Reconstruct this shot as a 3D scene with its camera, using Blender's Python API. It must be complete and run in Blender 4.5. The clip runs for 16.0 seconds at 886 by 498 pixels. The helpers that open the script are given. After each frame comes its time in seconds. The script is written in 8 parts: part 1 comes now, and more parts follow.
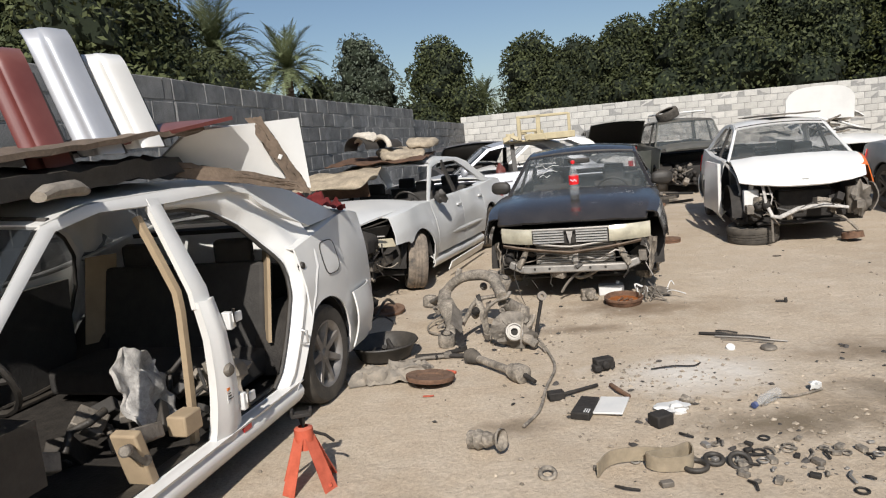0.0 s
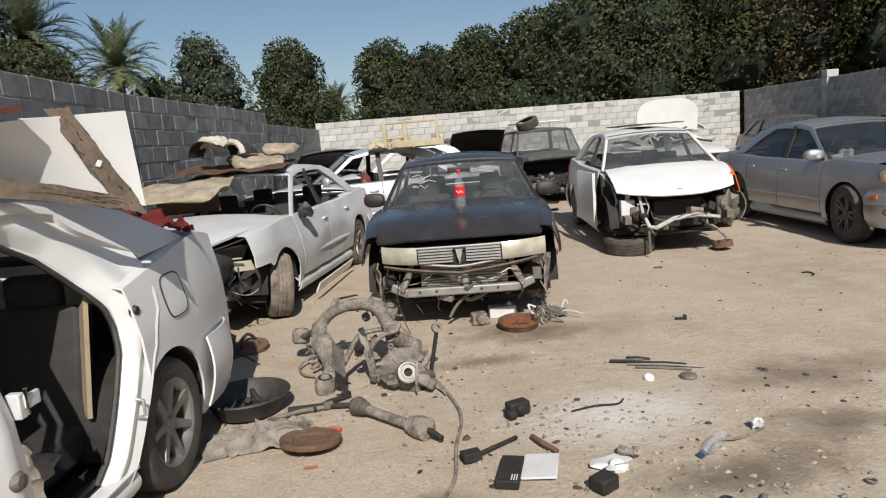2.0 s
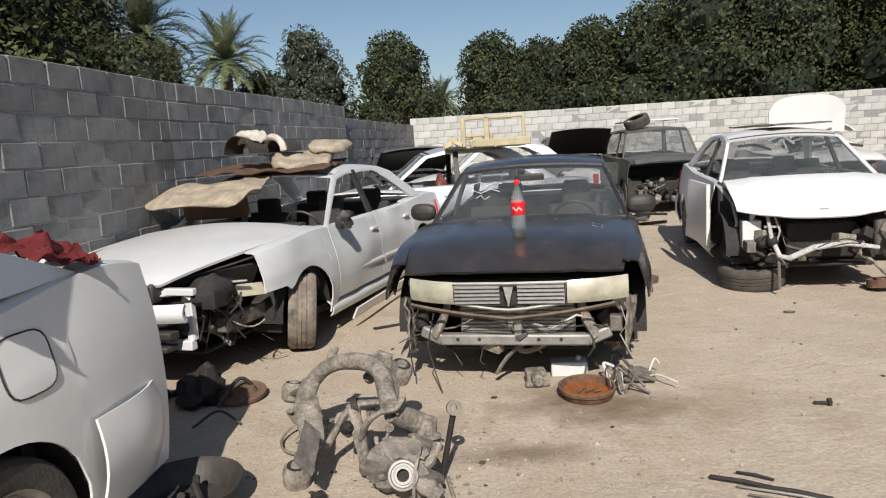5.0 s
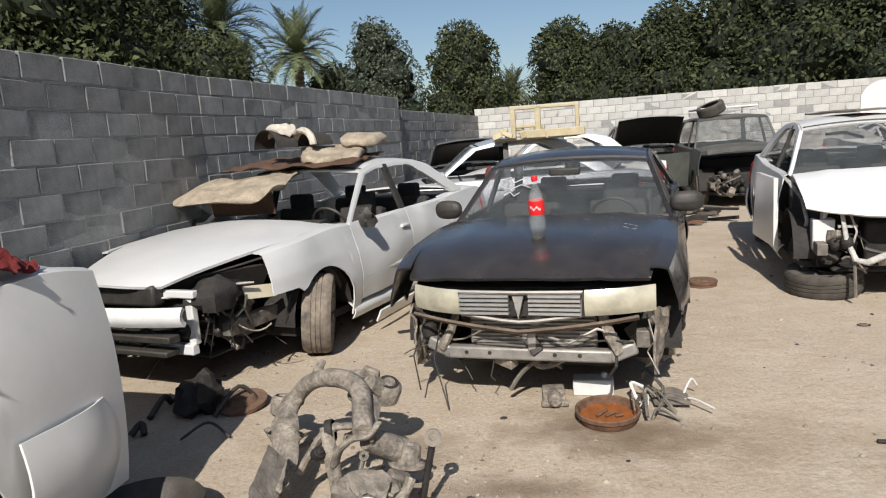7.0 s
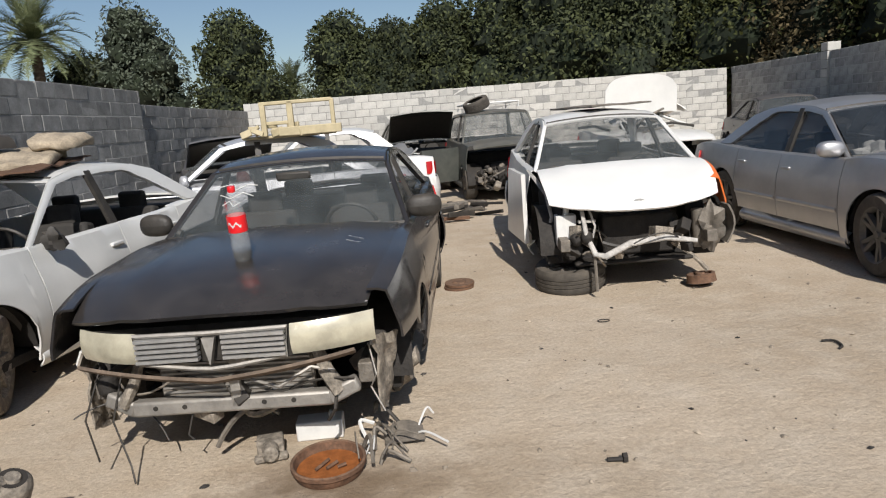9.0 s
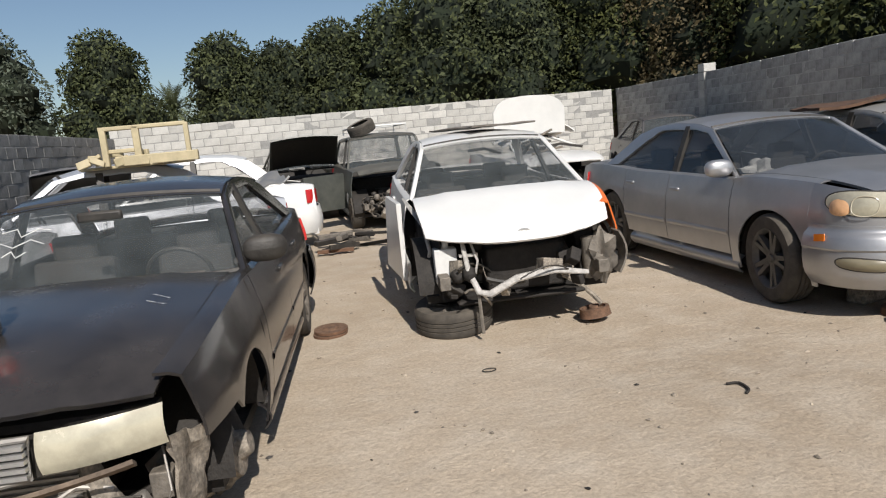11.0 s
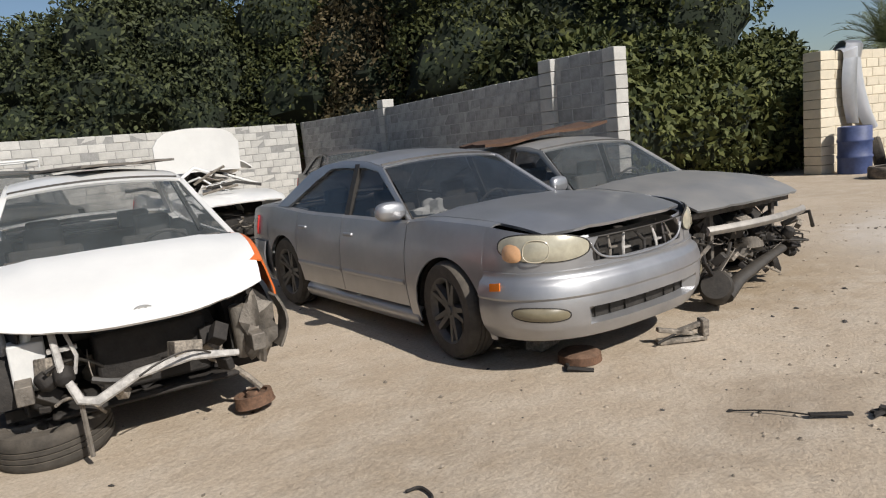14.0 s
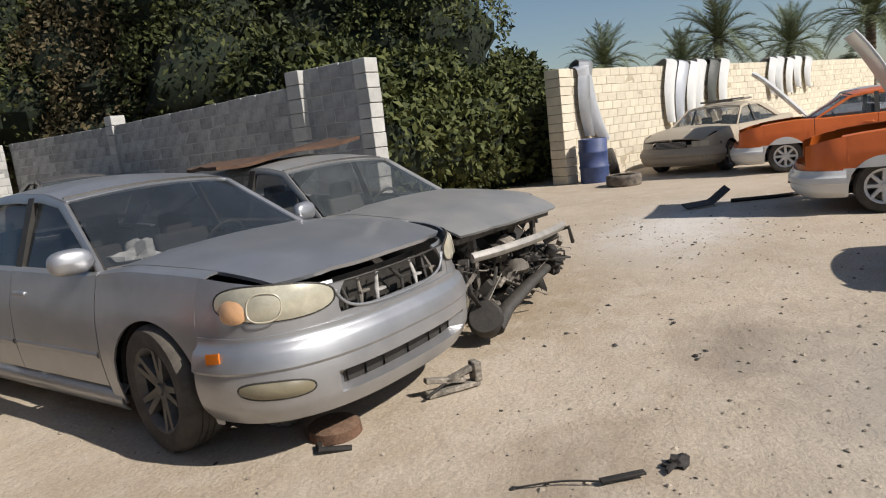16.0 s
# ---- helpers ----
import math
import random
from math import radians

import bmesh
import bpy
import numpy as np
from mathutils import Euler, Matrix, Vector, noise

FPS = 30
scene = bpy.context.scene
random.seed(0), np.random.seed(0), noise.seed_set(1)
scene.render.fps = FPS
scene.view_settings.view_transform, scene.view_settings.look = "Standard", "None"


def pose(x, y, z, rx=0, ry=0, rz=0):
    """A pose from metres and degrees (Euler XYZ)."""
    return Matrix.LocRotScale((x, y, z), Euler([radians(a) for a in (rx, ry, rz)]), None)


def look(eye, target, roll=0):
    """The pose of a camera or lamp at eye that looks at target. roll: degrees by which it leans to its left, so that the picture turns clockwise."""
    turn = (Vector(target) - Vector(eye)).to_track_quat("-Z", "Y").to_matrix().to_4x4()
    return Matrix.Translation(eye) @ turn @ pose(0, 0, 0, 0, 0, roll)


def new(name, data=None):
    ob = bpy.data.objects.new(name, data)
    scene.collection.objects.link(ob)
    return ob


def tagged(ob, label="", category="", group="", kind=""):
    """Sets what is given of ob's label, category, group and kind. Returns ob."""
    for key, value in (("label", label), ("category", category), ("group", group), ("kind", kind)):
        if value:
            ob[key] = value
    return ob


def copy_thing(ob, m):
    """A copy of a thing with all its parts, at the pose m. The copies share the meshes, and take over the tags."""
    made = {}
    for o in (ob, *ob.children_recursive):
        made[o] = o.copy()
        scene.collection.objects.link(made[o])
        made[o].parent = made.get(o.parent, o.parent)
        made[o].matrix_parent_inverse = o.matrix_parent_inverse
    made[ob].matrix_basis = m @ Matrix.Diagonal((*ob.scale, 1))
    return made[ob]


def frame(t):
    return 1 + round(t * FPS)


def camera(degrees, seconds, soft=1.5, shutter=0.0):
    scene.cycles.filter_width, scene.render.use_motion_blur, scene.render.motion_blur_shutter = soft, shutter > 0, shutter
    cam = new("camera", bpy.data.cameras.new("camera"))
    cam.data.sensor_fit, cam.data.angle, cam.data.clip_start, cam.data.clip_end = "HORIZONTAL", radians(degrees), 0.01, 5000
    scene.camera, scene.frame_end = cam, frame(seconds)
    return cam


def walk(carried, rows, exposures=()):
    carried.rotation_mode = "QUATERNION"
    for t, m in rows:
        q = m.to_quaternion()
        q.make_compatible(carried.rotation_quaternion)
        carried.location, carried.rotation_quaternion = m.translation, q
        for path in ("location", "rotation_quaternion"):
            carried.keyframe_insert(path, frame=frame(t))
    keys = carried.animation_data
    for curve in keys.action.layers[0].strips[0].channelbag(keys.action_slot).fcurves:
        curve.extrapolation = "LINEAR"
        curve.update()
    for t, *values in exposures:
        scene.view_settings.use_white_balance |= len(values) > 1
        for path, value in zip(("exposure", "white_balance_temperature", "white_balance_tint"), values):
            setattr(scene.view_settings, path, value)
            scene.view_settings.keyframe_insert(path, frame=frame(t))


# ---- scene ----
cam = camera(66.2, 16.0, soft=1.15)
PATH = [
    (0, (0.522, -0.133, 1.611), (0.315, 1.832, 1.305), -5.3),
    (0.5, (0.502, 0.041, 1.64), (0.451, 2.018, 1.34), -4.2),
    (1, (0.422, 0.248, 1.644), (0.523, 2.224, 1.349), -2.8),
    (1.5, (0.279, 0.462, 1.632), (0.46, 2.427, 1.303), -4.3),
    (2, (0.293, 0.704, 1.606), (0.516, 2.666, 1.287), -4.7),
    (2.5, (0.461, 0.988, 1.609), (0.631, 2.958, 1.307), -4.4),
    (3, (0.498, 1.218, 1.64), (0.702, 3.191, 1.379), -2.6),
    (3.5, (0.577, 1.515, 1.645), (0.733, 3.482, 1.319), -4.0),
    (4, (0.649, 1.723, 1.672), (0.662, 3.702, 1.384), -5.3),
    (4.5, (0.787, 1.898, 1.603), (0.73, 3.878, 1.329), -3.7),
    (5, (0.856, 2.057, 1.596), (0.759, 4.031, 1.291), -3.6),
    (7.3, (1.302, 2.598, 1.575), (0.967, 4.544, 1.254), -4.2),
    (7.5, (1.329, 2.683, 1.56), (1.075, 4.636, 1.215), -3.1),
    (8, (1.392, 2.902, 1.556), (1.293, 4.851, 1.116), -3.6),
    (8.5, (1.52, 3.024, 1.555), (1.667, 4.98, 1.165), -4.5),
    (9, (1.718, 3.128, 1.571), (1.971, 5.077, 1.196), -4.7),
    (9.2, (1.791, 3.172, 1.599), (2.082, 5.116, 1.23), -4.2),
    (11.3, (2.251, 3.881, 1.532), (2.814, 5.776, 1.224), -5.2),
    (11.5, (2.357, 3.929, 1.536), (2.941, 5.821, 1.253), -4.6),
    (12, (2.51, 4.066, 1.536), (3.26, 5.898, 1.25), -4.1),
    (12.5, (2.564, 4.24, 1.557), (3.454, 6.012, 1.297), -3.2),
    (13, (2.644, 4.368, 1.526), (3.797, 5.972, 1.215), -3.6),
    (13.5, (2.728, 4.459, 1.528), (3.955, 6.0, 1.184), -5.3),
    (14, (2.932, 4.56, 1.53), (4.218, 6.059, 1.212), -5.5),
    (14.5, (3.13, 4.626, 1.525), (4.649, 5.879, 1.175), -5.5),
    (15, (3.353, 4.783, 1.511), (5.046, 5.793, 1.171), -3.6),
    (15.5, (3.523, 4.909, 1.52), (5.286, 5.783, 1.162), -5.1),
    (16, (3.778, 4.984, 1.512), (5.478, 5.981, 1.174), -6.5),
]
walk(cam, [(t, look(eye, target, roll)) for t, eye, target, roll in PATH],
     exposures=[(0, 0.12), (0.5, 0.03), (2.5, 0.0), (5, 0.13), (7.5, 0.18), (8.5, 0.08), (12, 0.03), (12.5, -0.01), (13.5, 0.06), (14.5, -0.08), (16, 0.07)])

# ---- light ----
SUN_FROM = Vector((0.02, -1.0, 0.0)).normalized()
SUN_ELEV = radians(40)
world = bpy.data.worlds.new("world")
scene.world = world
world.use_nodes = True
wn = world.node_tree
bg = wn.nodes["Background"]
sky = wn.nodes.new("ShaderNodeTexSky")
sky.sky_type, sky.sun_disc = "NISHITA", False
sky.sun_elevation, sky.sun_rotation = SUN_ELEV, math.atan2(SUN_FROM.x, SUN_FROM.y)
sky.air_density, sky.dust_density, sky.ozone_density = 1.0, 0.8, 2.0
wn.links.new(sky.outputs[0], bg.inputs[0])
bg.inputs[1].default_value = 0.078
sun = new("sun", bpy.data.lights.new("sun", "SUN"))
sun.data.energy, sun.data.angle, sun.data.color = 5.0, radians(0.6), (1.0, 0.96, 0.91)
to_sun = Vector((SUN_FROM.x * math.cos(SUN_ELEV), SUN_FROM.y * math.cos(SUN_ELEV), math.sin(SUN_ELEV)))
sun.matrix_world = look(to_sun * 60, (0, 0, 0))

R = random.Random(11)


# ---- materials ----
def mat(name, col, rough=0.6, metal=0.0, var=0.25, scale=8.0, bump=0.15, coat=0.0, col2=None, fine=60.0, rand=0.0, dust=0.0, grain=0.0):
    """A surface with stains at one scale and grain at a finer one; dust lies on what faces up."""
    m = bpy.data.materials.new(name)
    m.use_nodes = True
    n, l = m.node_tree.nodes, m.node_tree.links
    b = n["Principled BSDF"]
    tc = n.new("ShaderNodeTexCoord")
    n1 = n.new("ShaderNodeTexNoise")
    n1.inputs["Scale"].default_value, n1.inputs["Detail"].default_value = scale, 8
    n1.inputs["Roughness"].default_value = 0.65
    n2 = n.new("ShaderNodeTexNoise")
    n2.inputs["Scale"].default_value, n2.inputs["Detail"].default_value = fine, 4
    for t in (n1, n2):
        l.new(tc.outputs["Object"], t.inputs["Vector"])
    ramp = n.new("ShaderNodeValToRGB")
    c2 = col2 or [c * (1 - var) for c in col]
    ramp.color_ramp.elements[0].position, ramp.color_ramp.elements[1].position = 0.35, 0.65
    ramp.color_ramp.elements[0].color, ramp.color_ramp.elements[1].color = (*c2, 1), (*col, 1)
    l.new(n1.outputs["Fac"], ramp.inputs["Fac"])
    out = ramp.outputs["Color"]
    if grain:
        g = n.new("ShaderNodeMapRange")
        g.inputs[3].default_value, g.inputs[4].default_value = 1 - grain, 1 + grain
        g.inputs[1].default_value, g.inputs[2].default_value = 0.3, 0.7
        l.new(n2.outputs["Fac"], g.inputs[0])
        mx = n.new("ShaderNodeVectorMath")
        mx.operation = "SCALE"
        l.new(out, mx.inputs[0]), l.new(g.outputs[0], mx.inputs["Scale"])
        out = mx.outputs[0]
    if rand:
        oi, ge = n.new("ShaderNodeObjectInfo"), n.new("ShaderNodeNewGeometry")
        ad = n.new("ShaderNodeMath")
        ad.operation = "ADD"
        l.new(oi.outputs["Random"], ad.inputs[0]), l.new(ge.outputs["Random Per Island"], ad.inputs[1])
        fr = n.new("ShaderNodeMath")
        fr.operation = "FRACT"
        l.new(ad.outputs[0], fr.inputs[0])
        g = n.new("ShaderNodeMapRange")
        g.inputs[3].default_value, g.inputs[4].default_value = 1 - rand, 1 + rand
        l.new(fr.outputs[0], g.inputs[0])
        mx = n.new("ShaderNodeVectorMath")
        mx.operation = "SCALE"
        l.new(out, mx.inputs[0]), l.new(g.outputs[0], mx.inputs["Scale"])
        out = mx.outputs[0]
    rough_in = None
    if dust:
        ge = n.new("ShaderNodeNewGeometry")
        sp = n.new("ShaderNodeSeparateXYZ")
        l.new(ge.outputs["Normal"], sp.inputs[0])
        mr = n.new("ShaderNodeMapRange")
        mr.inputs[1].default_value, mr.inputs[2].default_value = -0.2, 1.0
        mr.inputs[3].default_value, mr.inputs[4].default_value = dust * 0.35, dust
        l.new(sp.outputs["Z"], mr.inputs[0])
        ml = n.new("ShaderNodeMath")
        ml.operation = "MULTIPLY"
        l.new(mr.outputs[0], ml.inputs[0]), l.new(n1.outputs["Fac"], ml.inputs[1])
        mix = n.new("ShaderNodeMix")
        mix.data_type = "RGBA"
        l.new(ml.outputs[0], mix.inputs[0]), l.new(out, mix.inputs[6])
        mix.inputs[7].default_value = (0.42, 0.34, 0.25, 1)
        out = mix.outputs[2]
        rr = n.new("ShaderNodeMapRange")
        rr.inputs[3].default_value, rr.inputs[4].default_value = rough, min(1, rough + 0.7)
        l.new(ml.outputs[0], rr.inputs[0])
        rough_in = rr.outputs[0]
    l.new(out, b.inputs["Base Color"])
    if rough_in:
        l.new(rough_in, b.inputs["Roughness"])
    else:
        b.inputs["Roughness"].default_value = rough
    b.inputs["Metallic"].default_value = metal
    b.inputs["Coat Weight"].default_value = coat
    b.inputs["Coat Roughness"].default_value = 0.12
    if bump:
        bp = n.new("ShaderNodeBump")
        bp.inputs["Strength"].default_value, bp.inputs["Distance"].default_value = bump, 0.01
        l.new(n2.outputs["Fac"], bp.inputs["Height"]), l.new(bp.outputs[0], b.inputs["Normal"])
    return m


def glass_mat(name, tint, rough=0.03, alpha=0.45):
    m = bpy.data.materials.new(name)
    m.use_nodes = True
    n, l = m.node_tree.nodes, m.node_tree.links
    b = n["Principled BSDF"]
    tc, ns = n.new("ShaderNodeTexCoord"), n.new("ShaderNodeTexNoise")
    ns.inputs["Scale"].default_value, ns.inputs["Detail"].default_value = 5, 7
    l.new(tc.outputs["Object"], ns.inputs["Vector"])
    mr = n.new("ShaderNodeMapRange")
    mr.inputs[1].default_value, mr.inputs[2].default_value = 0.35, 0.75
    mr.inputs[3].default_value, mr.inputs[4].default_value = alpha - 0.12, alpha + 0.14
    l.new(ns.outputs["Fac"], mr.inputs[0]), l.new(mr.outputs[0], b.inputs["Alpha"])
    b.inputs["Base Color"].default_value = (*tint, 1)
    b.inputs["Roughness"].default_value = rough
    b.inputs["IOR"].default_value = 1.5
    return m


M = dict(
    white=mat("white_paint", (0.74, 0.73, 0.70), 0.32, 0, 0.10, 3, 0.02, 0.3, dust=0.15),
    pearl=mat("pearl_paint", (0.70, 0.70, 0.68), 0.30, 0.05, 0.10, 3, 0.02, 0.3, dust=0.2),
    black=mat("black_paint", (0.020, 0.020, 0.023), 0.22, 0.1, 0.35, 4, 0.02, 0.45, dust=0.12),
    silver=mat("silver_paint", (0.43, 0.435, 0.45), 0.34, 0.7, 0.18, 3, 0.02, 0.25, dust=0.24),
    grey=mat("grey_paint", (0.25, 0.265, 0.275), 0.45, 0.4, 0.2, 3, 0.02, 0.15, dust=0.55),
    silver_lt=mat("light_silver_paint", (0.56, 0.58, 0.62), 0.33, 0.4, 0.12, 3, 0.02, 0.25, dust=0.4),
    green=mat("dark_green_paint", (0.035, 0.05, 0.05), 0.4, 0.1, 0.3, 4, 0.02, 0.3, dust=0.45),
    darkblue=mat("dark_blue_paint", (0.03, 0.04, 0.06), 0.35, 0.1, 0.3, 4, 0.02, 0.3, dust=0.35),
    beige=mat("beige_paint", (0.42, 0.36, 0.27), 0.5, 0.2, 0.15, 3, 0.02, 0.1, dust=0.9),
    orange=mat("orange_paint", (0.70, 0.14, 0.015), 0.38, 0, 0.15, 3, 0.02, 0.3, dust=0.12),
    red=mat("red_paint", (0.14, 0.02, 0.02), 0.4, 0, 0.2, 4, 0.02, 0.25, dust=0.3),
    primer=mat("bare_cream_metal", (0.50, 0.42, 0.26), 0.6, 0, 0.25, 6, 0.1),
    chrome=mat("chrome", (0.66, 0.66, 0.65), 0.28, 0.7, 0.2, 20, 0.02, dust=0.3),
    alu=mat("dusty_aluminium", (0.40, 0.39, 0.37), 0.5, 0.7, 0.3, 14, 0.2, dust=0.6),
    steel=mat("dirty_steel", (0.20, 0.185, 0.165), 0.6, 0.5, 0.5, 16, 0.4, dust=0.6),
    dusty=mat("dust_caked_metal", (0.33, 0.285, 0.23), 0.85, 0.1, 0.65, 14, 0.6, grain=0.3),
    rust=mat("rusty_iron", (0.16, 0.075, 0.04), 0.85, 0.2, 0.5, 22, 0.5, grain=0.2, dust=0.3),
    rustwet=mat("orange_rust", (0.33, 0.11, 0.03), 0.6, 0.1, 0.4, 22, 0.3),
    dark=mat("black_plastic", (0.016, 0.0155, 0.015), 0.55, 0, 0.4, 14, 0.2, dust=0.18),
    inner=mat("grimy_engine_metal", (0.02, 0.018, 0.017), 0.75, 0.2, 0.5, 14, 0.4, dust=0.09),
    cabin=mat("grey_cabin_trim", (0.03, 0.028, 0.026), 0.8, 0, 0.3, 12, 0.2, dust=0.06),
    seat=mat("tan_upholstery", (0.21, 0.17, 0.12), 0.9, 0, 0.3, 10, 0.3, dust=0.3),
    trimtan=mat("tan_trim_board", (0.36, 0.27, 0.17), 0.8, 0, 0.2, 6, 0.1),
    rubber=mat("tyre_rubber", (0.03, 0.029, 0.027), 0.85, 0, 0.4, 12, 0.3, dust=0.38),
    rubberdust=mat("sand_caked_rubber", (0.26, 0.21, 0.16), 0.95, 0, 0.6, 9, 0.4, col2=(0.06, 0.055, 0.05)),
    alloy=mat("alloy_rim", (0.30, 0.29, 0.28), 0.45, 0.7, 0.3, 14, 0.1, dust=0.5),
    alloydk=mat("dark_alloy_rim", (0.07, 0.075, 0.08), 0.4, 0.6, 0.3, 14, 0.1, dust=0.4),
    lamp=mat("yellowed_lamp_lens", (0.52, 0.47, 0.35), 0.22, 0, 0.15, 6, 0.02, 0.5, dust=0.4),
    amber=mat("amber_lens", (0.75, 0.20, 0.02), 0.2, 0, 0.15, 6, 0, 0.5),
    tail=mat("red_lens", (0.50, 0.02, 0.02), 0.2, 0, 0.15, 6, 0, 0.5),
    cloth=mat("red_cloth", (0.13, 0.012, 0.012), 0.95, 0, 0.3, 30, 0.4),
    foam=mat("dirty_foam", (0.40, 0.33, 0.24), 0.95, 0, 0.45, 6, 0.5, grain=0.15),
    foamlt=mat("pale_foam", (0.58, 0.52, 0.43), 0.95, 0, 0.3, 8, 0.5, grain=0.15),
    brown=mat("brown_board", (0.115, 0.062, 0.036), 0.9, 0, 0.4, 8, 0.3, grain=0.15),
    mud=mat("mud_brown_lining", (0.17, 0.125, 0.09), 0.9, 0, 0.45, 7, 0.3, grain=0.15),
    canvas=mat("khaki_webbing", (0.30, 0.245, 0.17), 0.95, 0, 0.3, 14, 0.3),
    sack=mat("dusty_grey_cloth", (0.30, 0.26, 0.21), 0.95, 0, 0.4, 10, 0.4),
    redpaint=mat("red_jack_paint", (0.55, 0.075, 0.03), 0.5, 0, 0.3, 18, 0.2, dust=0.35),
    bluebarrel=mat("blue_plastic", (0.03, 0.07, 0.22), 0.5, 0, 0.35, 6, 0.1, dust=0.35),
    plasticw=mat("white_plastic", (0.68, 0.68, 0.66), 0.45, 0, 0.15, 10, 0.1, dust=0.3),
    cola=mat("dark_cola", (0.01, 0.006, 0.004), 0.15, 0, 0, 5, 0),
    labelred=mat("red_label", (0.72, 0.015, 0.02), 0.35, 0, 0.05, 5, 0),
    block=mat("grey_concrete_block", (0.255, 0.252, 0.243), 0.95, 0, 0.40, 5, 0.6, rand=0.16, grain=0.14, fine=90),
    # lit copy of the grey block: sunlight put into its paler colour
    blocklt=mat("sunlit_concrete_block", (0.50, 0.485, 0.45), 0.95, 0, 0.18, 5, 0.6, rand=0.12, grain=0.1, fine=90),
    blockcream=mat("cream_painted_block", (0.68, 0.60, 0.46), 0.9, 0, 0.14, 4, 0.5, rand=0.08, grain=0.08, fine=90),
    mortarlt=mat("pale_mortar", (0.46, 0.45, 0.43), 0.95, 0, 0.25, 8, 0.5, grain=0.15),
    blockmid=mat("mid_grey_concrete_block", (0.37, 0.365, 0.35), 0.95, 0, 0.4, 5, 0.6, rand=0.2, grain=0.14, fine=90),
    amberdull=mat("faded_amber_lens", (0.72, 0.40, 0.20), 0.25, 0, 0.3, 12, 0, 0.5, dust=0.2),
    grimywhite=mat("grimy_white_metal", (0.50, 0.48, 0.45), 0.6, 0.1, 0.5, 16, 0.4, grain=0.15, dust=0.3),
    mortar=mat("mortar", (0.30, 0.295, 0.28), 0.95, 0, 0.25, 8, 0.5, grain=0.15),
    mortarcream=mat("cream_mortar", (0.50, 0.42, 0.30), 0.95, 0, 0.25, 8, 0.5, grain=0.15),
    bark=mat("bark", (0.12, 0.09, 0.065), 0.95, 0, 0.4, 8, 0.8),
    pebble=mat("pebbles", (0.36, 0.30, 0.23), 0.95, 0, 0.4, 30, 0.3, rand=0.45),
    scrap=mat("scrap_bits", (0.07, 0.062, 0.055), 0.8, 0.2, 0.4, 30, 0.3, rand=0.5),
    glass=glass_mat("dusty_glass", (0.10, 0.11, 0.11)),
    glassdk=glass_mat("tinted_glass", (0.03, 0.035, 0.04), 0.04, 0.72),
    clear=glass_mat("clear_plastic", (0.55, 0.57, 0.57), 0.08, 0.24),
    fog=mat("dull_lamp_lens", (0.20, 0.175, 0.11), 0.25, 0, 0.2, 8, 0.02, 0.4, dust=0.3),
    lens=mat("clouded_lamp_lens", (0.52, 0.485, 0.37), 0.2, 0.1, 0.30, 9, 0.02, 0.6, dust=0.25),
)


def leaf_mat(name, c1, c2):
    m = bpy.data.materials.new(name)
    m.use_nodes = True
    n, l = m.node_tree.nodes, m.node_tree.links
    b = n["Principled BSDF"]
    ge, oi = n.new("ShaderNodeNewGeometry"), n.new("ShaderNodeObjectInfo")
    tc, ns = n.new("ShaderNodeTexCoord"), n.new("ShaderNodeTexNoise")
    ns.inputs["Scale"].default_value = 0.8
    l.new(tc.outputs["Object"], ns.inputs["Vector"])
    ad = n.new("ShaderNodeMath")
    ad.operation = "MULTIPLY_ADD"
    ad.inputs[1].default_value = 0.55
    l.new(ge.outputs["Random Per Island"], ad.inputs[0]), l.new(ns.outputs["Fac"], ad.inputs[2])
    mr = n.new("ShaderNodeMapRange")
    mr.inputs[1].default_value, mr.inputs[2].default_value = 0.4, 1.05
    l.new(ad.outputs[0], mr.inputs[0])
    mix = n.new("ShaderNodeMix")
    mix.data_type = "RGBA"
    mix.inputs[6].default_value, mix.inputs[7].default_value = (*c1, 1), (*c2, 1)
    l.new(mr.outputs[0], mix.inputs[0])
    hs = n.new("ShaderNodeHueSaturation")
    m2 = n.new("ShaderNodeMapRange")
    m2.inputs[3].default_value, m2.inputs[4].default_value = 0.75, 1.25
    l.new(oi.outputs["Random"], m2.inputs[0]), l.new(m2.outputs[0], hs.inputs["Value"])
    l.new(mix.outputs[2], hs.inputs["Color"]), l.new(hs.outputs[0], b.inputs["Base Color"])
    b.inputs["Roughness"].default_value = 0.7
    b.inputs["Specular IOR Level"].default_value = 0.25
    return m


M["leaf"] = leaf_mat("dark_leaves", (0.014, 0.020, 0.008), (0.066, 0.076, 0.030))
M["leafy"] = leaf_mat("yellow_green_leaves", (0.018, 0.027, 0.009), (0.085, 0.092, 0.026))
M["leafb"] = leaf_mat("dry_leaves", (0.032, 0.030, 0.016), (0.115, 0.088, 0.042))
M["leafg"] = leaf_mat("grey_green_leaves", (0.05, 0.065, 0.045), (0.12, 0.14, 0.10))
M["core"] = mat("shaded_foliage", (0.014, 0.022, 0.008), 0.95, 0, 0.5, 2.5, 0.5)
M["palm"] = leaf_mat("palm_leaves", (0.06, 0.075, 0.035), (0.15, 0.17, 0.085))


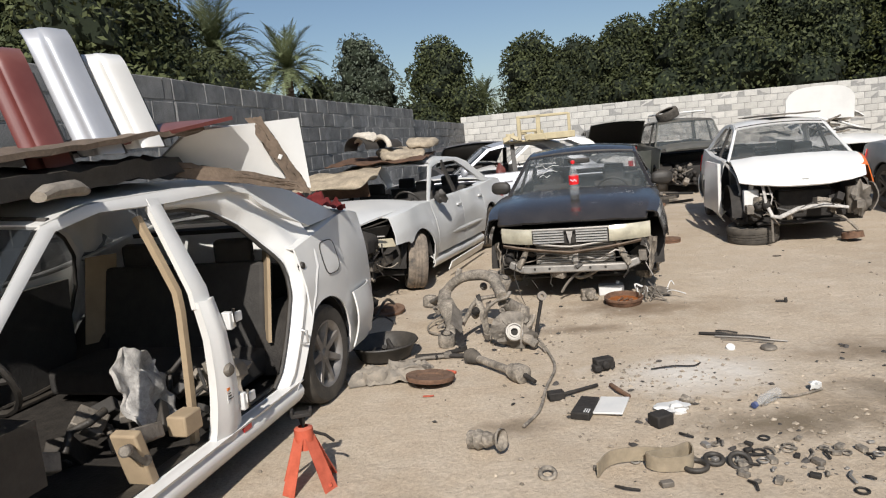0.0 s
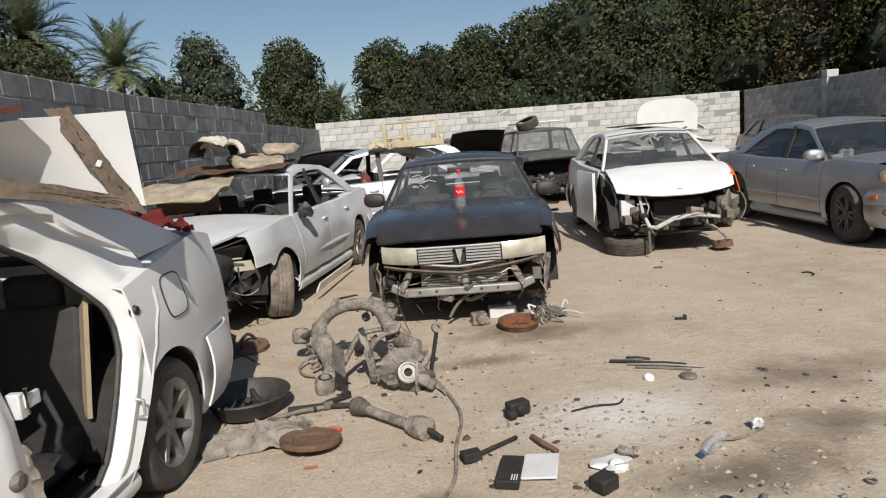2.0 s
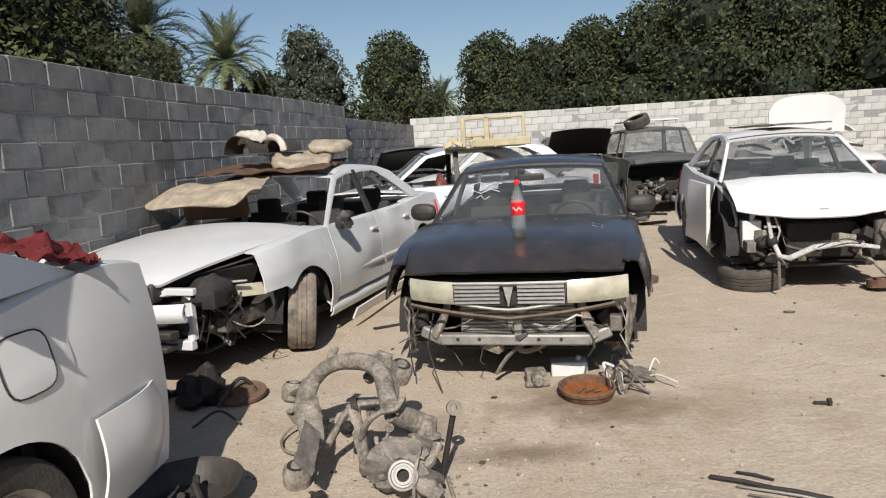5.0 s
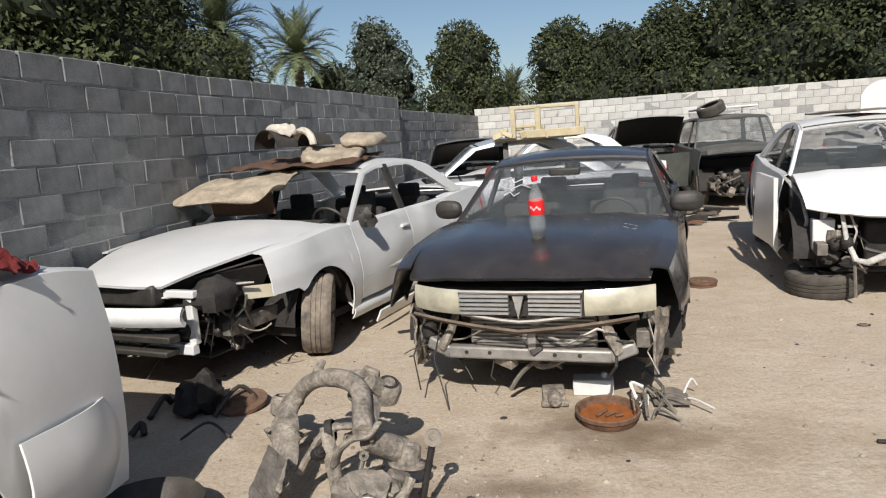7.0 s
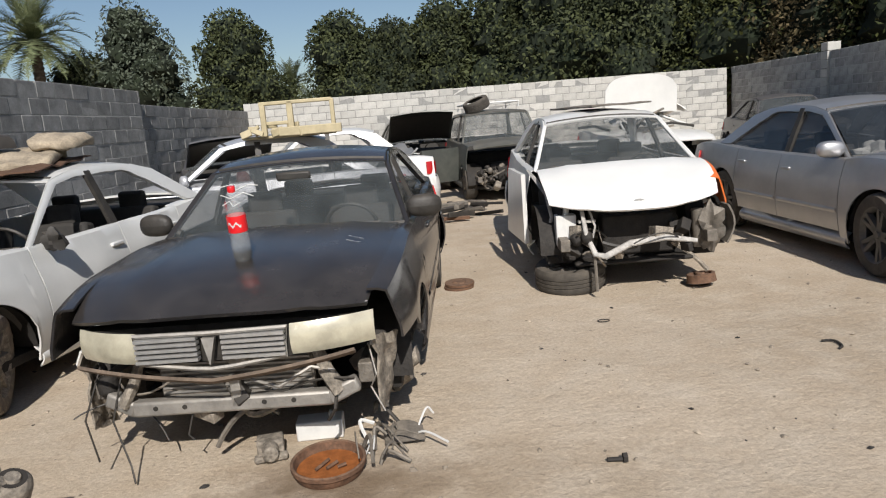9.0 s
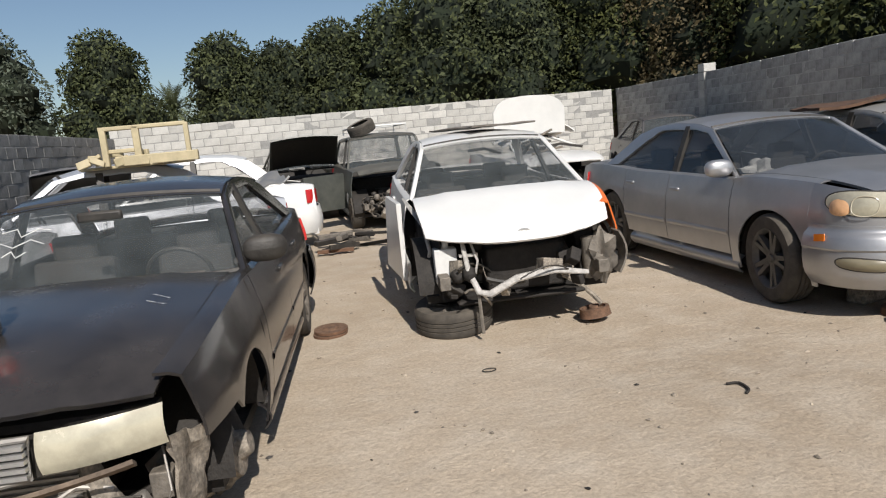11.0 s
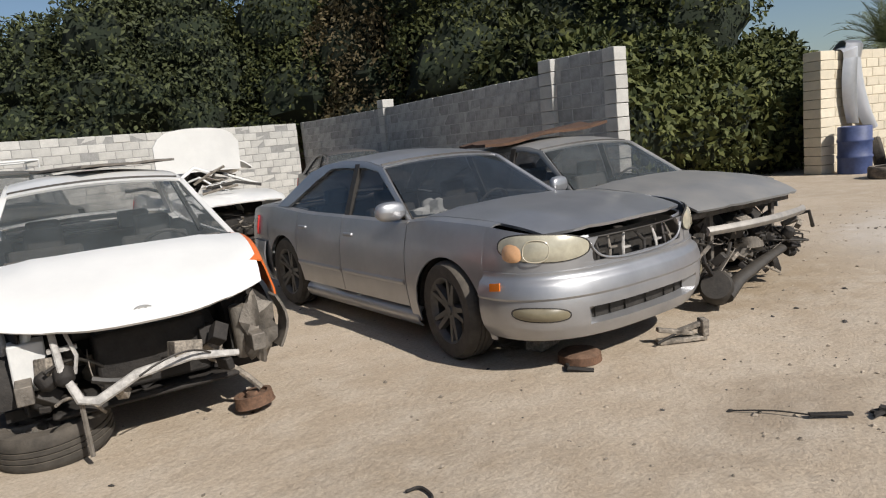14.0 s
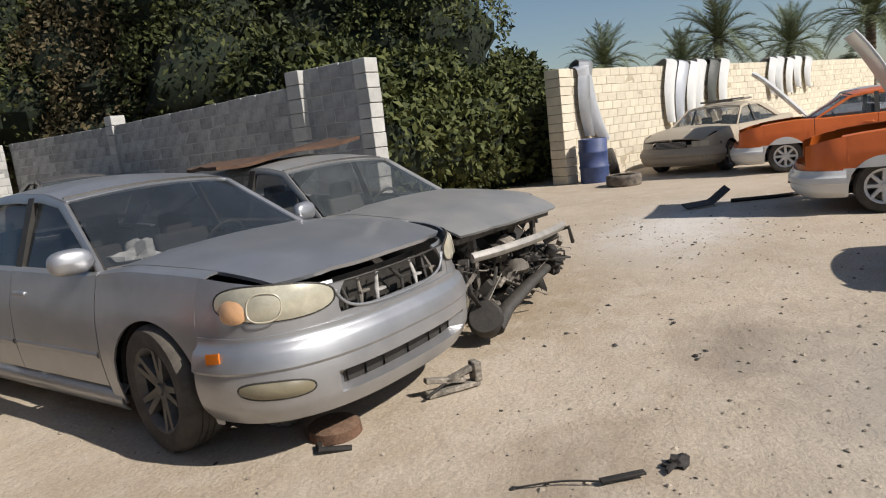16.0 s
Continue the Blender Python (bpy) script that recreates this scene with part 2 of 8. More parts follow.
def ground_mat():
    m = bpy.data.materials.new("sandy_ground")
    m.use_nodes = True
    n, l = m.node_tree.nodes, m.node_tree.links
    b = n["Principled BSDF"]
    tc = n.new("ShaderNodeTexCoord")

    def noise_tex(s, d=8, r=0.6):
        t = n.new("ShaderNodeTexNoise")
        t.inputs["Scale"].default_value, t.inputs["Detail"].default_value, t.inputs["Roughness"].default_value = s, d, r
        l.new(tc.outputs["Object"], t.inputs["Vector"])
        return t.outputs["Fac"]

    def ramp(f, p0, p1, c0, c1):
        r = n.new("ShaderNodeValToRGB")
        r.color_ramp.elements[0].position, r.color_ramp.elements[1].position = p0, p1
        r.color_ramp.elements[0].color, r.color_ramp.elements[1].color = c0, c1
        l.new(f, r.inputs[0])
        return r.outputs[0]

    def mixc(f, a, c, kind="MIX"):
        x = n.new("ShaderNodeMix")
        x.data_type, x.blend_type = "RGBA", kind
        if isinstance(f, float):
            x.inputs[0].default_value = f
        else:
            l.new(f, x.inputs[0])
        for s, v in ((6, a), (7, c)):
            if isinstance(v, tuple):
                x.inputs[s].default_value = v
            else:
                l.new(v, x.inputs[s])
        return x.outputs[2]

    big, mid, fine = noise_tex(0.5), noise_tex(3.0), noise_tex(45, 6, 0.75)
    c = ramp(big, 0.32, 0.68, (0.39, 0.308, 0.218, 1), (0.50, 0.408, 0.305, 1))
    c = mixc(ramp(mid, 0.42, 0.72, (0, 0, 0, 1), (0.55, 0.55, 0.55, 1)), c, (0.55, 0.475, 0.38, 1))
    c = mixc(0.62, c, ramp(fine, 0.3, 0.75, (0.58, 0.57, 0.56, 1), (1.38, 1.38, 1.38, 1)), "MULTIPLY")
    c = mixc(ramp(noise_tex(140, 3, 0.7), 0.62, 0.72, (0, 0, 0, 1), (0.35, 0.35, 0.35, 1)), c, (0.25, 0.20, 0.15, 1))

    # old oil and coolant spills: place, radii, strength, colour
    spills = [((2.9, 4.45), (0.55, 0.28), 0.75, (0.16, 0.115, 0.07, 1)), ((1.9, 3.4), (0.5, 0.2), 0.8, (0.12, 0.09, 0.055, 1)),
              ((2.6, 3.75), (0.35, 0.16), 0.8, (0.13, 0.10, 0.065, 1)), ((1.5, 5.98), (0.5, 0.3), 0.85, (0.13, 0.085, 0.05, 1)),
              ((0.98, 5.35), (0.45, 0.12), 0.8, (0.17, 0.12, 0.075, 1)), ((0.5, 5.75), (0.3, 0.2), 0.6, (0.18, 0.13, 0.08, 1)),
              ((0.45, 3.5), (0.2, 0.12), 0.7, (0.15, 0.11, 0.07, 1)), ((1.62, 4.2), (0.55, 0.3), 0.8, (0.66, 0.62, 0.56, 1)),
              ((12.8, 6.7), (2.2, 0.9), 0.75, (0.62, 0.58, 0.53, 1)), ((8.2, 5.5), (0.7, 0.35), 0.5, (0.17, 0.14, 0.11, 1)),
              ((9.3, 7.3), (1.5, 0.7), 0.55, (0.30, 0.22, 0.13, 1)), ((6.3, 6.0), (0.7, 0.3), 0.45, (0.20, 0.15, 0.1, 1)),
              ((7.6, 4.7), (1.3, 0.6), 0.5, (0.34, 0.31, 0.27, 1)), ((2.2, 5.9), (0.8, 0.3), 0.35, (0.24, 0.17, 0.1, 1))]
    for (px, py), (rx, ry), k, col in spills:
        mp = n.new("ShaderNodeMapping")
        mp.inputs["Location"].default_value = (-px / rx / 1.35, -py / ry / 1.35, 0)
        mp.inputs["Scale"].default_value = (1 / rx / 1.35, 1 / ry / 1.35, 0)
        l.new(tc.outputs["Object"], mp.inputs[0])
        ln = n.new("ShaderNodeVectorMath")
        ln.operation = "LENGTH"
        l.new(mp.outputs[0], ln.inputs[0])
        ad = n.new("ShaderNodeMath")
        ad.operation = "MULTIPLY_ADD"
        ad.inputs[1].default_value = 1.7
        l.new(mid, ad.inputs[0]), l.new(ln.outputs["Value"], ad.inputs[2])
        mr = n.new("ShaderNodeMapRange")
        mr.inputs[1].default_value, mr.inputs[2].default_value = 1.85, 1.0
        mr.inputs[3].default_value, mr.inputs[4].default_value = 0, k
        l.new(ad.outputs[0], mr.inputs[0])
        c = mixc(mr.outputs[0], c, col)
    l.new(c, b.inputs["Base Color"])
    b.inputs["Roughness"].default_value = 0.95
    bp = n.new("ShaderNodeBump")
    bp.inputs["Strength"].default_value, bp.inputs["Distance"].default_value = 0.6, 0.03
    ad = n.new("ShaderNodeMath")
    ad.operation = "MULTIPLY_ADD"
    ad.inputs[1].default_value = 0.35
    l.new(fine, ad.inputs[0]), l.new(noise_tex(9, 6, 0.65), ad.inputs[2])
    l.new(ad.outputs[0], bp.inputs["Height"]), l.new(bp.outputs[0], b.inputs["Normal"])
    return m


M["ground"] = ground_mat()


# ---- mesh tools ----
class G:
    """Gathers vertices and faces of one mesh."""

    def __init__(self):
        self.v, self.f = [], []

    def add(self, vs, fs, m=None):
        k = len(self.v)
        self.v += [tuple(m @ Vector(p)) if m else tuple(p) for p in vs]
        self.f += [tuple(i + k for i in q) for q in fs]
        return self

    def box(self, c, s, m=None, taper=1.0):
        x, y, z = (a / 2 for a in s)
        vs = [(c[0] + i * x * (taper if k > 0 else 1), c[1] + j * y * (taper if k > 0 else 1), c[2] + k * z) for k in (-1, 1) for j in (-1, 1) for i in (-1, 1)]
        return self.add(vs, [(0, 2, 3, 1), (4, 5, 7, 6), (0, 1, 5, 4), (2, 6, 7, 3), (0, 4, 6, 2), (1, 3, 7, 5)], m)

    def tube(self, pts, r, n=8, close=False, flat=1.0):
        pts = [Vector(p) for p in pts]
        rs = r if isinstance(r, (list, tuple)) else [r] * len(pts)
        vs, fs = [], []
        ref = Vector((0, 0, 1))
        for i, p in enumerate(pts):
            d = (pts[(i + 1) % len(pts) if close else min(i + 1, len(pts) - 1)] - pts[i - 1 if close else max(i - 1, 0)]).normalized()
            a = d.cross(ref)
            if a.length < 0.05:
                a = d.cross(Vector((1, 0, 0)))
            a.normalize()
            b = d.cross(a)
            ref = -b if b.dot(ref) < 0 else b
            vs += [p + a * math.cos(2 * math.pi * k / n) * rs[i] + b * math.sin(2 * math.pi * k / n) * rs[i] * flat for k in range(n)]
        m = len(pts)
        for i in range(m if close else m - 1):
            for k in range(n):
                fs.append((i * n + k, i * n + (k + 1) % n, ((i + 1) % m) * n + (k + 1) % n, ((i + 1) % m) * n + k))
        if not close:
            fs += [tuple(range(n))[::-1], tuple((m - 1) * n + k for k in range(n))]
        return self.add(vs, fs)

    def grid(self, fn, nu, nv, m=None):
        vs = [fn(i / nu, j / nv) for i in range(nu + 1) for j in range(nv + 1)]
        w = nv + 1
        return self.add(vs, [(i * w + j, (i + 1) * w + j, (i + 1) * w + j + 1, i * w + j + 1) for i in range(nu) for j in range(nv)], m)

    def lathe(self, prof, n=32, m=None):
        k = len(prof)
        vs = [(r * math.cos(2 * math.pi * i / n), r * math.sin(2 * math.pi * i / n), z) for i in range(n) for r, z in prof]
        return self.add(vs, [(i * k + j, ((i + 1) % n) * k + j, ((i + 1) % n) * k + j + 1, i * k + j + 1) for i in range(n) for j in range(k - 1)], m)

    def blob(self, c, r, seed=0, amp=0.25, n=10, squash=(1, 1, 1)):
        rr = random.Random(seed)
        off = Vector((rr.uniform(0, 50), rr.uniform(0, 50), rr.uniform(0, 50)))

        def fn(u, v):
            th, ph = u * 2 * math.pi, v * math.pi
            d = Vector((math.sin(ph) * math.cos(th), math.sin(ph) * math.sin(th), math.cos(ph)))
            k = r * (1 + amp * noise.noise(d * 1.7 + off) * 1.6)
            return (c[0] + d.x * k * squash[0], c[1] + d.y * k * squash[1], c[2] + d.z * k * squash[2])
        return self.grid(fn, n, max(4, n * 2 // 3))


def part(name, g, material, parent=None, label="", bevel=0.0, solid=0.0, flat=False, sharp=38):
    me = bpy.data.meshes.new(name)
    me.from_pydata(g.v, [], g.f)
    me.update()
    bm = bmesh.new()
    bm.from_mesh(me)
    bmesh.ops.recalc_face_normals(bm, faces=bm.faces)
    bm.to_mesh(me)
    bm.free()
    if not flat:
        me.polygons.foreach_set("use_smooth", [True] * len(me.polygons))
        me.set_sharp_from_angle(angle=radians(sharp))
    me.materials.append(material)
    ob = new(name, me)
    if parent:
        ob.parent = parent
    if label:
        ob["label"] = label
    if solid:
        md = ob.modifiers.new("thickness", "SOLIDIFY")
        md.thickness, md.offset = solid, 0
        es = ob.modifiers.new("crease", "EDGE_SPLIT")
        es.split_angle, es.use_edge_sharp = radians(42), False
    if bevel:
        md = ob.modifiers.new("edge", "BEVEL")
        md.width, md.segments, md.limit_method = bevel, 2, "ANGLE"
    return ob


def thing(name, m, label, category, group="", kind=""):
    ob = new(name)
    ob.matrix_world = m
    ob.empty_display_size = 0.2
    return tagged(ob, label, category, group, kind)


def single(name, g, material, m, label, category, group="", kind="", **kw):
    ob = part(name, g, material, None, **kw)
    ob.matrix_world = m
    return tagged(ob, label, category, group, kind)


def wob(p, k, s=3.0):
    """A small smooth offset."""
    return k * noise.noise(Vector(p) * s)


# ---- ground ----
def ground_z(x, y):
    d = math.hypot(x - 4, y - 7)
    k = max(0, 1 - d / 30)
    return k * (0.018 * noise.noise(Vector((x * 0.6, y * 0.6, 0))) + 0.008 * noise.noise(Vector((x * 2.5, y * 2.5, 3))) + 0.004 * noise.noise(Vector((x * 7, y * 7, 5))))


def axis(lo, hi, step, far):
    a = list(np.arange(lo, hi + 1e-6, step))
    k, out_lo, out_hi = step, [], []
    p, q = lo, hi
    while q < far:
        k *= 1.5
        p, q = p - k, q + k
        out_lo.insert(0, p), out_hi.append(q)
    return out_lo + a + out_hi


gx, gy = axis(-4, 14, 0.11, 900), axis(-1, 16, 0.11, 900)
gg = G()
gg.v = [(x, y, ground_z(x, y)) for x in gx for y in gy]
W = len(gy)
gg.f = [(i * W + j, (i + 1) * W + j, (i + 1) * W + j + 1, i * W + j + 1) for i in range(len(gx) - 1) for j in range(W - 1)]
tagged(part("ground", gg, M["ground"], sharp=180), "dry sandy ground with oil stains and tyre tracks", "ground", kind="structure")


# ---- cars ----
def lerp(a, b, t):
    return a + (b - a) * t


def curve_pts(pts):
    """The points with one more between each two, pulled towards a smooth line."""
    p = [Vector(q) for q in pts]
    out = []
    for i in range(len(p) - 1):
        a, d = p[max(0, i - 1)], p[min(len(p) - 1, i + 2)]
        out += [p[i], (p[i] + p[i + 1]) * 0.5625 - (a + d) * 0.0625]
    return out + [p[-1]]


SEDAN = dict(fo=0.92, wb=2.70, ro=1.05, w=1.78, zs=0.21, zn=0.70, zc=0.97, zb=0.93, zd=0.99, zr=1.42, xc=-0.42, xwt=-1.18, xrr=-2.30,
             xdk=-2.98, xb=-1.52, xd0=-0.50, xd2=-2.42, rw=0.315, ra=0.37, tumble=0.44, tf=0.10, tr=0.10)


class Car:
    """A car in its own axes: x ahead from the front axle, y to its left, z up from the ground."""

    def __init__(self, name, label, x, y, heading, paint, tilt=0.0, lean=0.0, group="cars in the yard", z=0.0, **kw):
        self.p = dict(SEDAN)
        self.p.update(kw)
        self.ob = thing(name, pose(x, y, z, lean, tilt, heading), label, "car", group)
        self.paint = M[paint]
        p = self.p
        self.rear = -p["wb"] - p["ro"]
        ks = [(self.rear, p["zd"] - 0.07), (self.rear + 0.2, p["zd"]), (p["xdk"], p["zd"] + 0.01), (p["xd2"] + 0.2, p["zb"] + 0.02), (p["xd0"], p["zb"]),
              (p["xc"] + 0.12, lerp(p["zb"], p["zc"], 0.6)), (p["fo"] * 0.35, lerp(p["zc"], p["zn"], 0.38)), (p["fo"], p["zn"])]
        self.kx, self.kz = [k[0] for k in ks], [k[1] for k in ks]

    def zsh(self, x):
        return float(np.mean([np.interp(x + d, self.kx, self.kz) for d in (-0.16, -0.08, 0, 0.08, 0.16)]))

    def half(self, x):
        p = self.p
        a = min(1, max(0, (x - 0.1) / (p["fo"] - 0.1)))
        b = min(1, max(0, (-p["wb"] - x) / p["ro"]))
        return p["w"] / 2 * (1 - p["tf"] * a ** 2.2 - p["tr"] * b ** 2.2)

    def fz(self, x, z):
        zs = self.p["zs"]
        t = (z - zs) / max(0.2, self.zsh(x) - zs)
        k = 1 - 0.05 * ((t - 0.45) / 0.45) ** 2 if t < 0.45 else 1 - 0.075 * ((t - 0.45) / 0.55) ** 2
        return k + 0.006 * math.exp(-((t - 0.72) / 0.06) ** 2)

    def side(self, x, z):
        return self.half(x) * self.fz(x, z)

    def zlow(self, x):
        p, z = self.p, self.p["zs"]
        if x > 0.12 and p.get("front_low"):
            z = lerp(z, p["front_low"], min(1, (x - 0.12) / 0.2))
        for ax in (0, -p["wb"]):
            d = abs(x - ax)
            if d < p["ra"]:
                z = max(z, p["rw"] + math.sqrt(p["ra"] ** 2 - d * d))
        return z

    def panel(self, name, x0, x1, s, low=None, flange=0.0, n=14, mat_=None, parent=None, label="", dent=0.0, top=None, out=0.0):
        """A side panel between two stations, from its lower edge up to the shoulder, with a flange turned in along the top."""
        p = self.p
        edges = [p["ra"], -p["ra"], -p["wb"] + p["ra"], -p["wb"] - p["ra"]]
        xs = sorted(set([lerp(x0, x1, i / n) for i in range(n + 1)] + [e + d for e in edges for d in (-0.001, 0.001) if min(x0, x1) < e + d < max(x0, x1)]))
        nz = 9
        g, rows = G(), nz + 1 + (2 if flange else 0)
        vs = []
        for x in xs:
            zl, zt = self.zlow(x) if low is None else max(low, self.zlow(x)), self.zsh(x) if top is None else top
            for j in range(nz + 1):
                z = lerp(zl, zt, j / nz)
                d = dent * noise.noise(Vector((x * 2.2, z * 3, s * 5)))
                vs.append((x, s * (self.side(x, z) + d + out), z))
            if flange:
                y = self.side(x, zt)
                vs += [(x, s * (y - flange * 0.4), zt + 0.012), (x, s * (y - flange), zt + 0.014)]
        fs = [(i * rows + j, (i + 1) * rows + j, (i + 1) * rows + j + 1, i * rows + j + 1) for i in range(len(xs) - 1) for j in range(rows - 1)]
        g.add(vs, fs)
        return part(name, g, mat_ or self.paint, parent or self.ob, label, solid=0.012)

    def gy(self, x, z):
        zt = self.zsh(x)
        return self.side(x, zt) - 0.035 - self.p["tumble"] * max(0, z - zt)

    def upper(self, t):
        """The outline of the cabin from the side, from the foot of the screen over the roof to the deck."""
        p = self.p
        a = [(p["xc"] - 0.08, self.zsh(p["xc"])), (p["xwt"] + 0.12, p["zr"] - 0.115), (p["xwt"] - 0.15, p["zr"] - 0.06), (lerp(p["xwt"], p["xrr"], 0.5), p["zr"] - 0.04),
             (p["xrr"] + 0.15, p["zr"] - 0.065), (p["xrr"] - 0.12, p["zr"] - 0.13), (p["xdk"], self.zsh(p["xdk"]))]
        k = t * (len(a) - 1)
        i = min(int(k), len(a) - 2)
        return lerp(a[i][0], a[i + 1][0], k - i), lerp(a[i][1], a[i + 1][1], k - i)

    def inset(self, t):
        p = self.p
        x, z = self.upper(t)
        cx, cz = lerp(p["xc"], p["xdk"], 0.5), p["zb"] + 0.10
        d = Vector((cx - x, cz - z))
        k = 0.055 + p.get("c_thick", 0.22) * max(0, (t - 0.62) / 0.38) ** 0.8
        if d.length > 0:
            d = d.normalized() * k
        return x + d.x, max(z + d.y, self.zsh(x + d.x) + 0.004)

    def cabin(self, glass="glass", side_glass=True, screen=True, rear_glass=True, roof_mat=None, pillars=None):
        p, N = self.p, 36
        pm = pillars or self.paint
        for s in (1, -1):
            def ring(u, v, s=s):
                a, b = self.upper(u), self.inset(u)
                x, z = lerp(a[0], b[0], v), lerp(a[1], b[1], v)
                return (x, s * (self.gy(x, z) + 0.004 * math.sin(v * math.pi)), z)
            part("side_frame", G().grid(ring, N, 3), pm, self.ob, solid=0.035)
            xb = p["xb"]
            zt = max(self.inset(k / 80)[1] for k in range(81) if abs(self.inset(k / 80)[0] - xb) < 0.12)
            part("b_pillar", G().grid(lambda u, v, s=s: (xb + (u - 0.5) * (0.085 if v < 0.5 else 0.075), s * (self.gy(xb, lerp(p["zb"], zt, v)) - 0.004), lerp(p["zb"] - 0.02, zt + 0.03, v)), 2, 4), M[p.get("b_mat", "dark")], self.ob, solid=0.03)
            if side_glass is True or side_glass == s:
                for a, b in ((0.0, xb + 0.035), (xb - 0.035, -99)):
                    ts = [k / 80 for k in range(81) if (b < self.inset(k / 80)[0] < p["xc"] + 1 if b > -99 else self.inset(k / 80)[0] < a)]
                    if len(ts) < 3:
                        continue

                    def pane(u, v, ts=ts, s=s):
                        x, z = self.inset(lerp(ts[0], ts[-1], u))
                        z = lerp(self.zsh(x) - 0.01, z + 0.012, v)
                        return (x, s * (self.gy(x, z) - 0.012), z)
                    ob = part("side_window", G().grid(pane, 20, 3), M[glass], self.ob)
                    ob.visible_shadow = False
        zt = p["zr"]

        def roof(u, v):
            k = lerp(0.18, 0.80, u)
            x, z = self.upper(k)
            y = self.gy(x, z) * (2 * v - 1) * 0.985
            q = 1 - (2 * v - 1) ** 2
            return (x + 0.06 * q * (1 - 2 * u), y, z + 0.05 * q * (1 - abs(2 * u - 1) ** 4 * 0.35))
        part("roof", G().grid(roof, 18, 14), roof_mat or self.paint, self.ob, solid=0.02)

        def shield(k0, k1, bow):
            def fn(u, v):
                x, z = self.upper(lerp(k0, k1, v))
                q = 1 - (2 * u - 1) ** 2
                return (x + bow * q * (1 - 0.5 * v), (self.gy(x, z) - 0.02) * (2 * u - 1), z + 0.035 * q * v + 0.006)
            return fn
        if screen:
            ob = part("windscreen", G().grid(shield(0.005, 0.215, 0.13), 14, 8), M[glass], self.ob)
            ob.visible_shadow = False
            wip = G()
            for y0, y1 in ((0.05, 0.62), (-0.6, -0.02)):
                wip.tube([(p["xc"] + 0.06 - 0.06 * abs(lerp(y0, y1, k / 5)), lerp(y0, y1, k / 5), self.zsh(p["xc"]) + 0.035) for k in range(6)], 0.011, 6)
            part("wiper", wip, M["dark"], self.ob)
        fr = G().tube([shield(0.0, 0.215, 0.13)(k / 12, 0.0) for k in range(13)], 0.018, 6).tube([shield(0.0, 0.215, 0.13)(k / 12, 1.0) for k in range(13)], 0.018, 6)
        part("screen_seal", fr, M["dark"], self.ob)
        if rear_glass:
            ob = part("rear_window", G().grid(shield(0.995, 0.79, -0.10), 14, 6), M[glass], self.ob)
            ob.visible_shadow = False
        # cabin fittings
        part("floor_pan", G().box((-1.4, 0, 0.24), (3.4, p["w"] * 0.86, 0.06)).box((p["xc"] - 0.08, 0, 0.55), (0.05, p["w"] * 0.84, 0.66)), M["inner"], self.ob)
        part("rear_bulkhead", G().box((p["xdk"] + 0.28, 0, 0.58), (0.06, p["w"] * 0.80, 0.62)).box((p["xdk"] + 0.1, 0, p["zd"] - 0.03), (0.5, p["w"] * 0.76, 0.03)), M["cabin"], self.ob)

        def dash(u, v):
            a = lerp(-0.2, math.pi * 0.62, v)
            return (p["xc"] - 0.20 + 0.16 * math.cos(a), lerp(-0.70, 0.70, u), 0.74 + 0.20 * math.sin(a) - 0.02 * abs(2 * u - 1))
        part("dashboard", G().grid(dash, 8, 8).box((p["xc"] - 0.3, 0, 0.62), (0.3, 1.35, 0.26)), M["dark"], self.ob)
        sx = p["xc"] - 0.50
        ring = [(sx + 0.08 * math.cos(a), 0.36 + 0.18 * math.sin(a), 0.88 + 0.17 * math.cos(a)) for a in [2 * math.pi * k / 20 for k in range(20)]]
        part("steering_wheel", G().tube(ring, 0.014, 6, close=True).tube([(sx, 0.19, 0.88), (sx + 0.03, 0.36, 0.86), (sx, 0.53, 0.88)], 0.014, 6).tube([(sx + 0.03, 0.36, 0.86), (sx + 0.3, 0.36, 0.78)], 0.03, 8), M["dark"], self.ob)
        seat = self.p.get("seat", "cabin")
        for y in (0.37, -0.37) if p.get("front_seats", 1) else ():
            part("front_seat", self.seat_mesh(p["xb"] + 0.42, y, 0.5), M[seat], self.ob, bevel=0.03)
        part("rear_seat", self.seat_mesh(p["xd2"] + 0.30, 0, 1.25), M[seat], self.ob, bevel=0.03)

    def seat_mesh(self, x, y, w):
        g = G().box((x, y, 0.40), (0.5, w, 0.16)).box((0, 0, 0.28), (0.13, w * 0.96, 0.58), pose(x - 0.25, y, 0.43, 0, -14, 0))
        for k in ((0,) if w < 0.8 else (-0.35, 0.35)):
            g.box((x - 0.40, y + k, 1.05), (0.09, 0.26, 0.17))
        return g

    def hood(self, x_front=None, mat_=None, gap=0.085, bow=0.10, lift=0.0, name="hood", roll=0.06, thick=0.02, crown=0.05, parent=None):
        p = self.p
        xf = p["fo"] - 0.06 if x_front is None else x_front

        def fn(u, v):
            q = 2 * u - 1
            x0 = p["xc"] + 0.04 + 0.10 * (1 - q * q)
            x = lerp(x0, xf - bow * abs(q) ** 2.4, v)
            y = (self.side(x, self.zsh(x)) - gap) * q
            z = self.zsh(x) + 0.014 + crown * (1 - q * q) - roll * v ** 7 + lift * v + 0.008 * math.exp(-((abs(q) - 0.62) / 0.08) ** 2)
            return (x, y, z)
        return part(name, G().grid(fn, 22, 18), mat_ or self.paint, parent or self.ob, solid=thick)

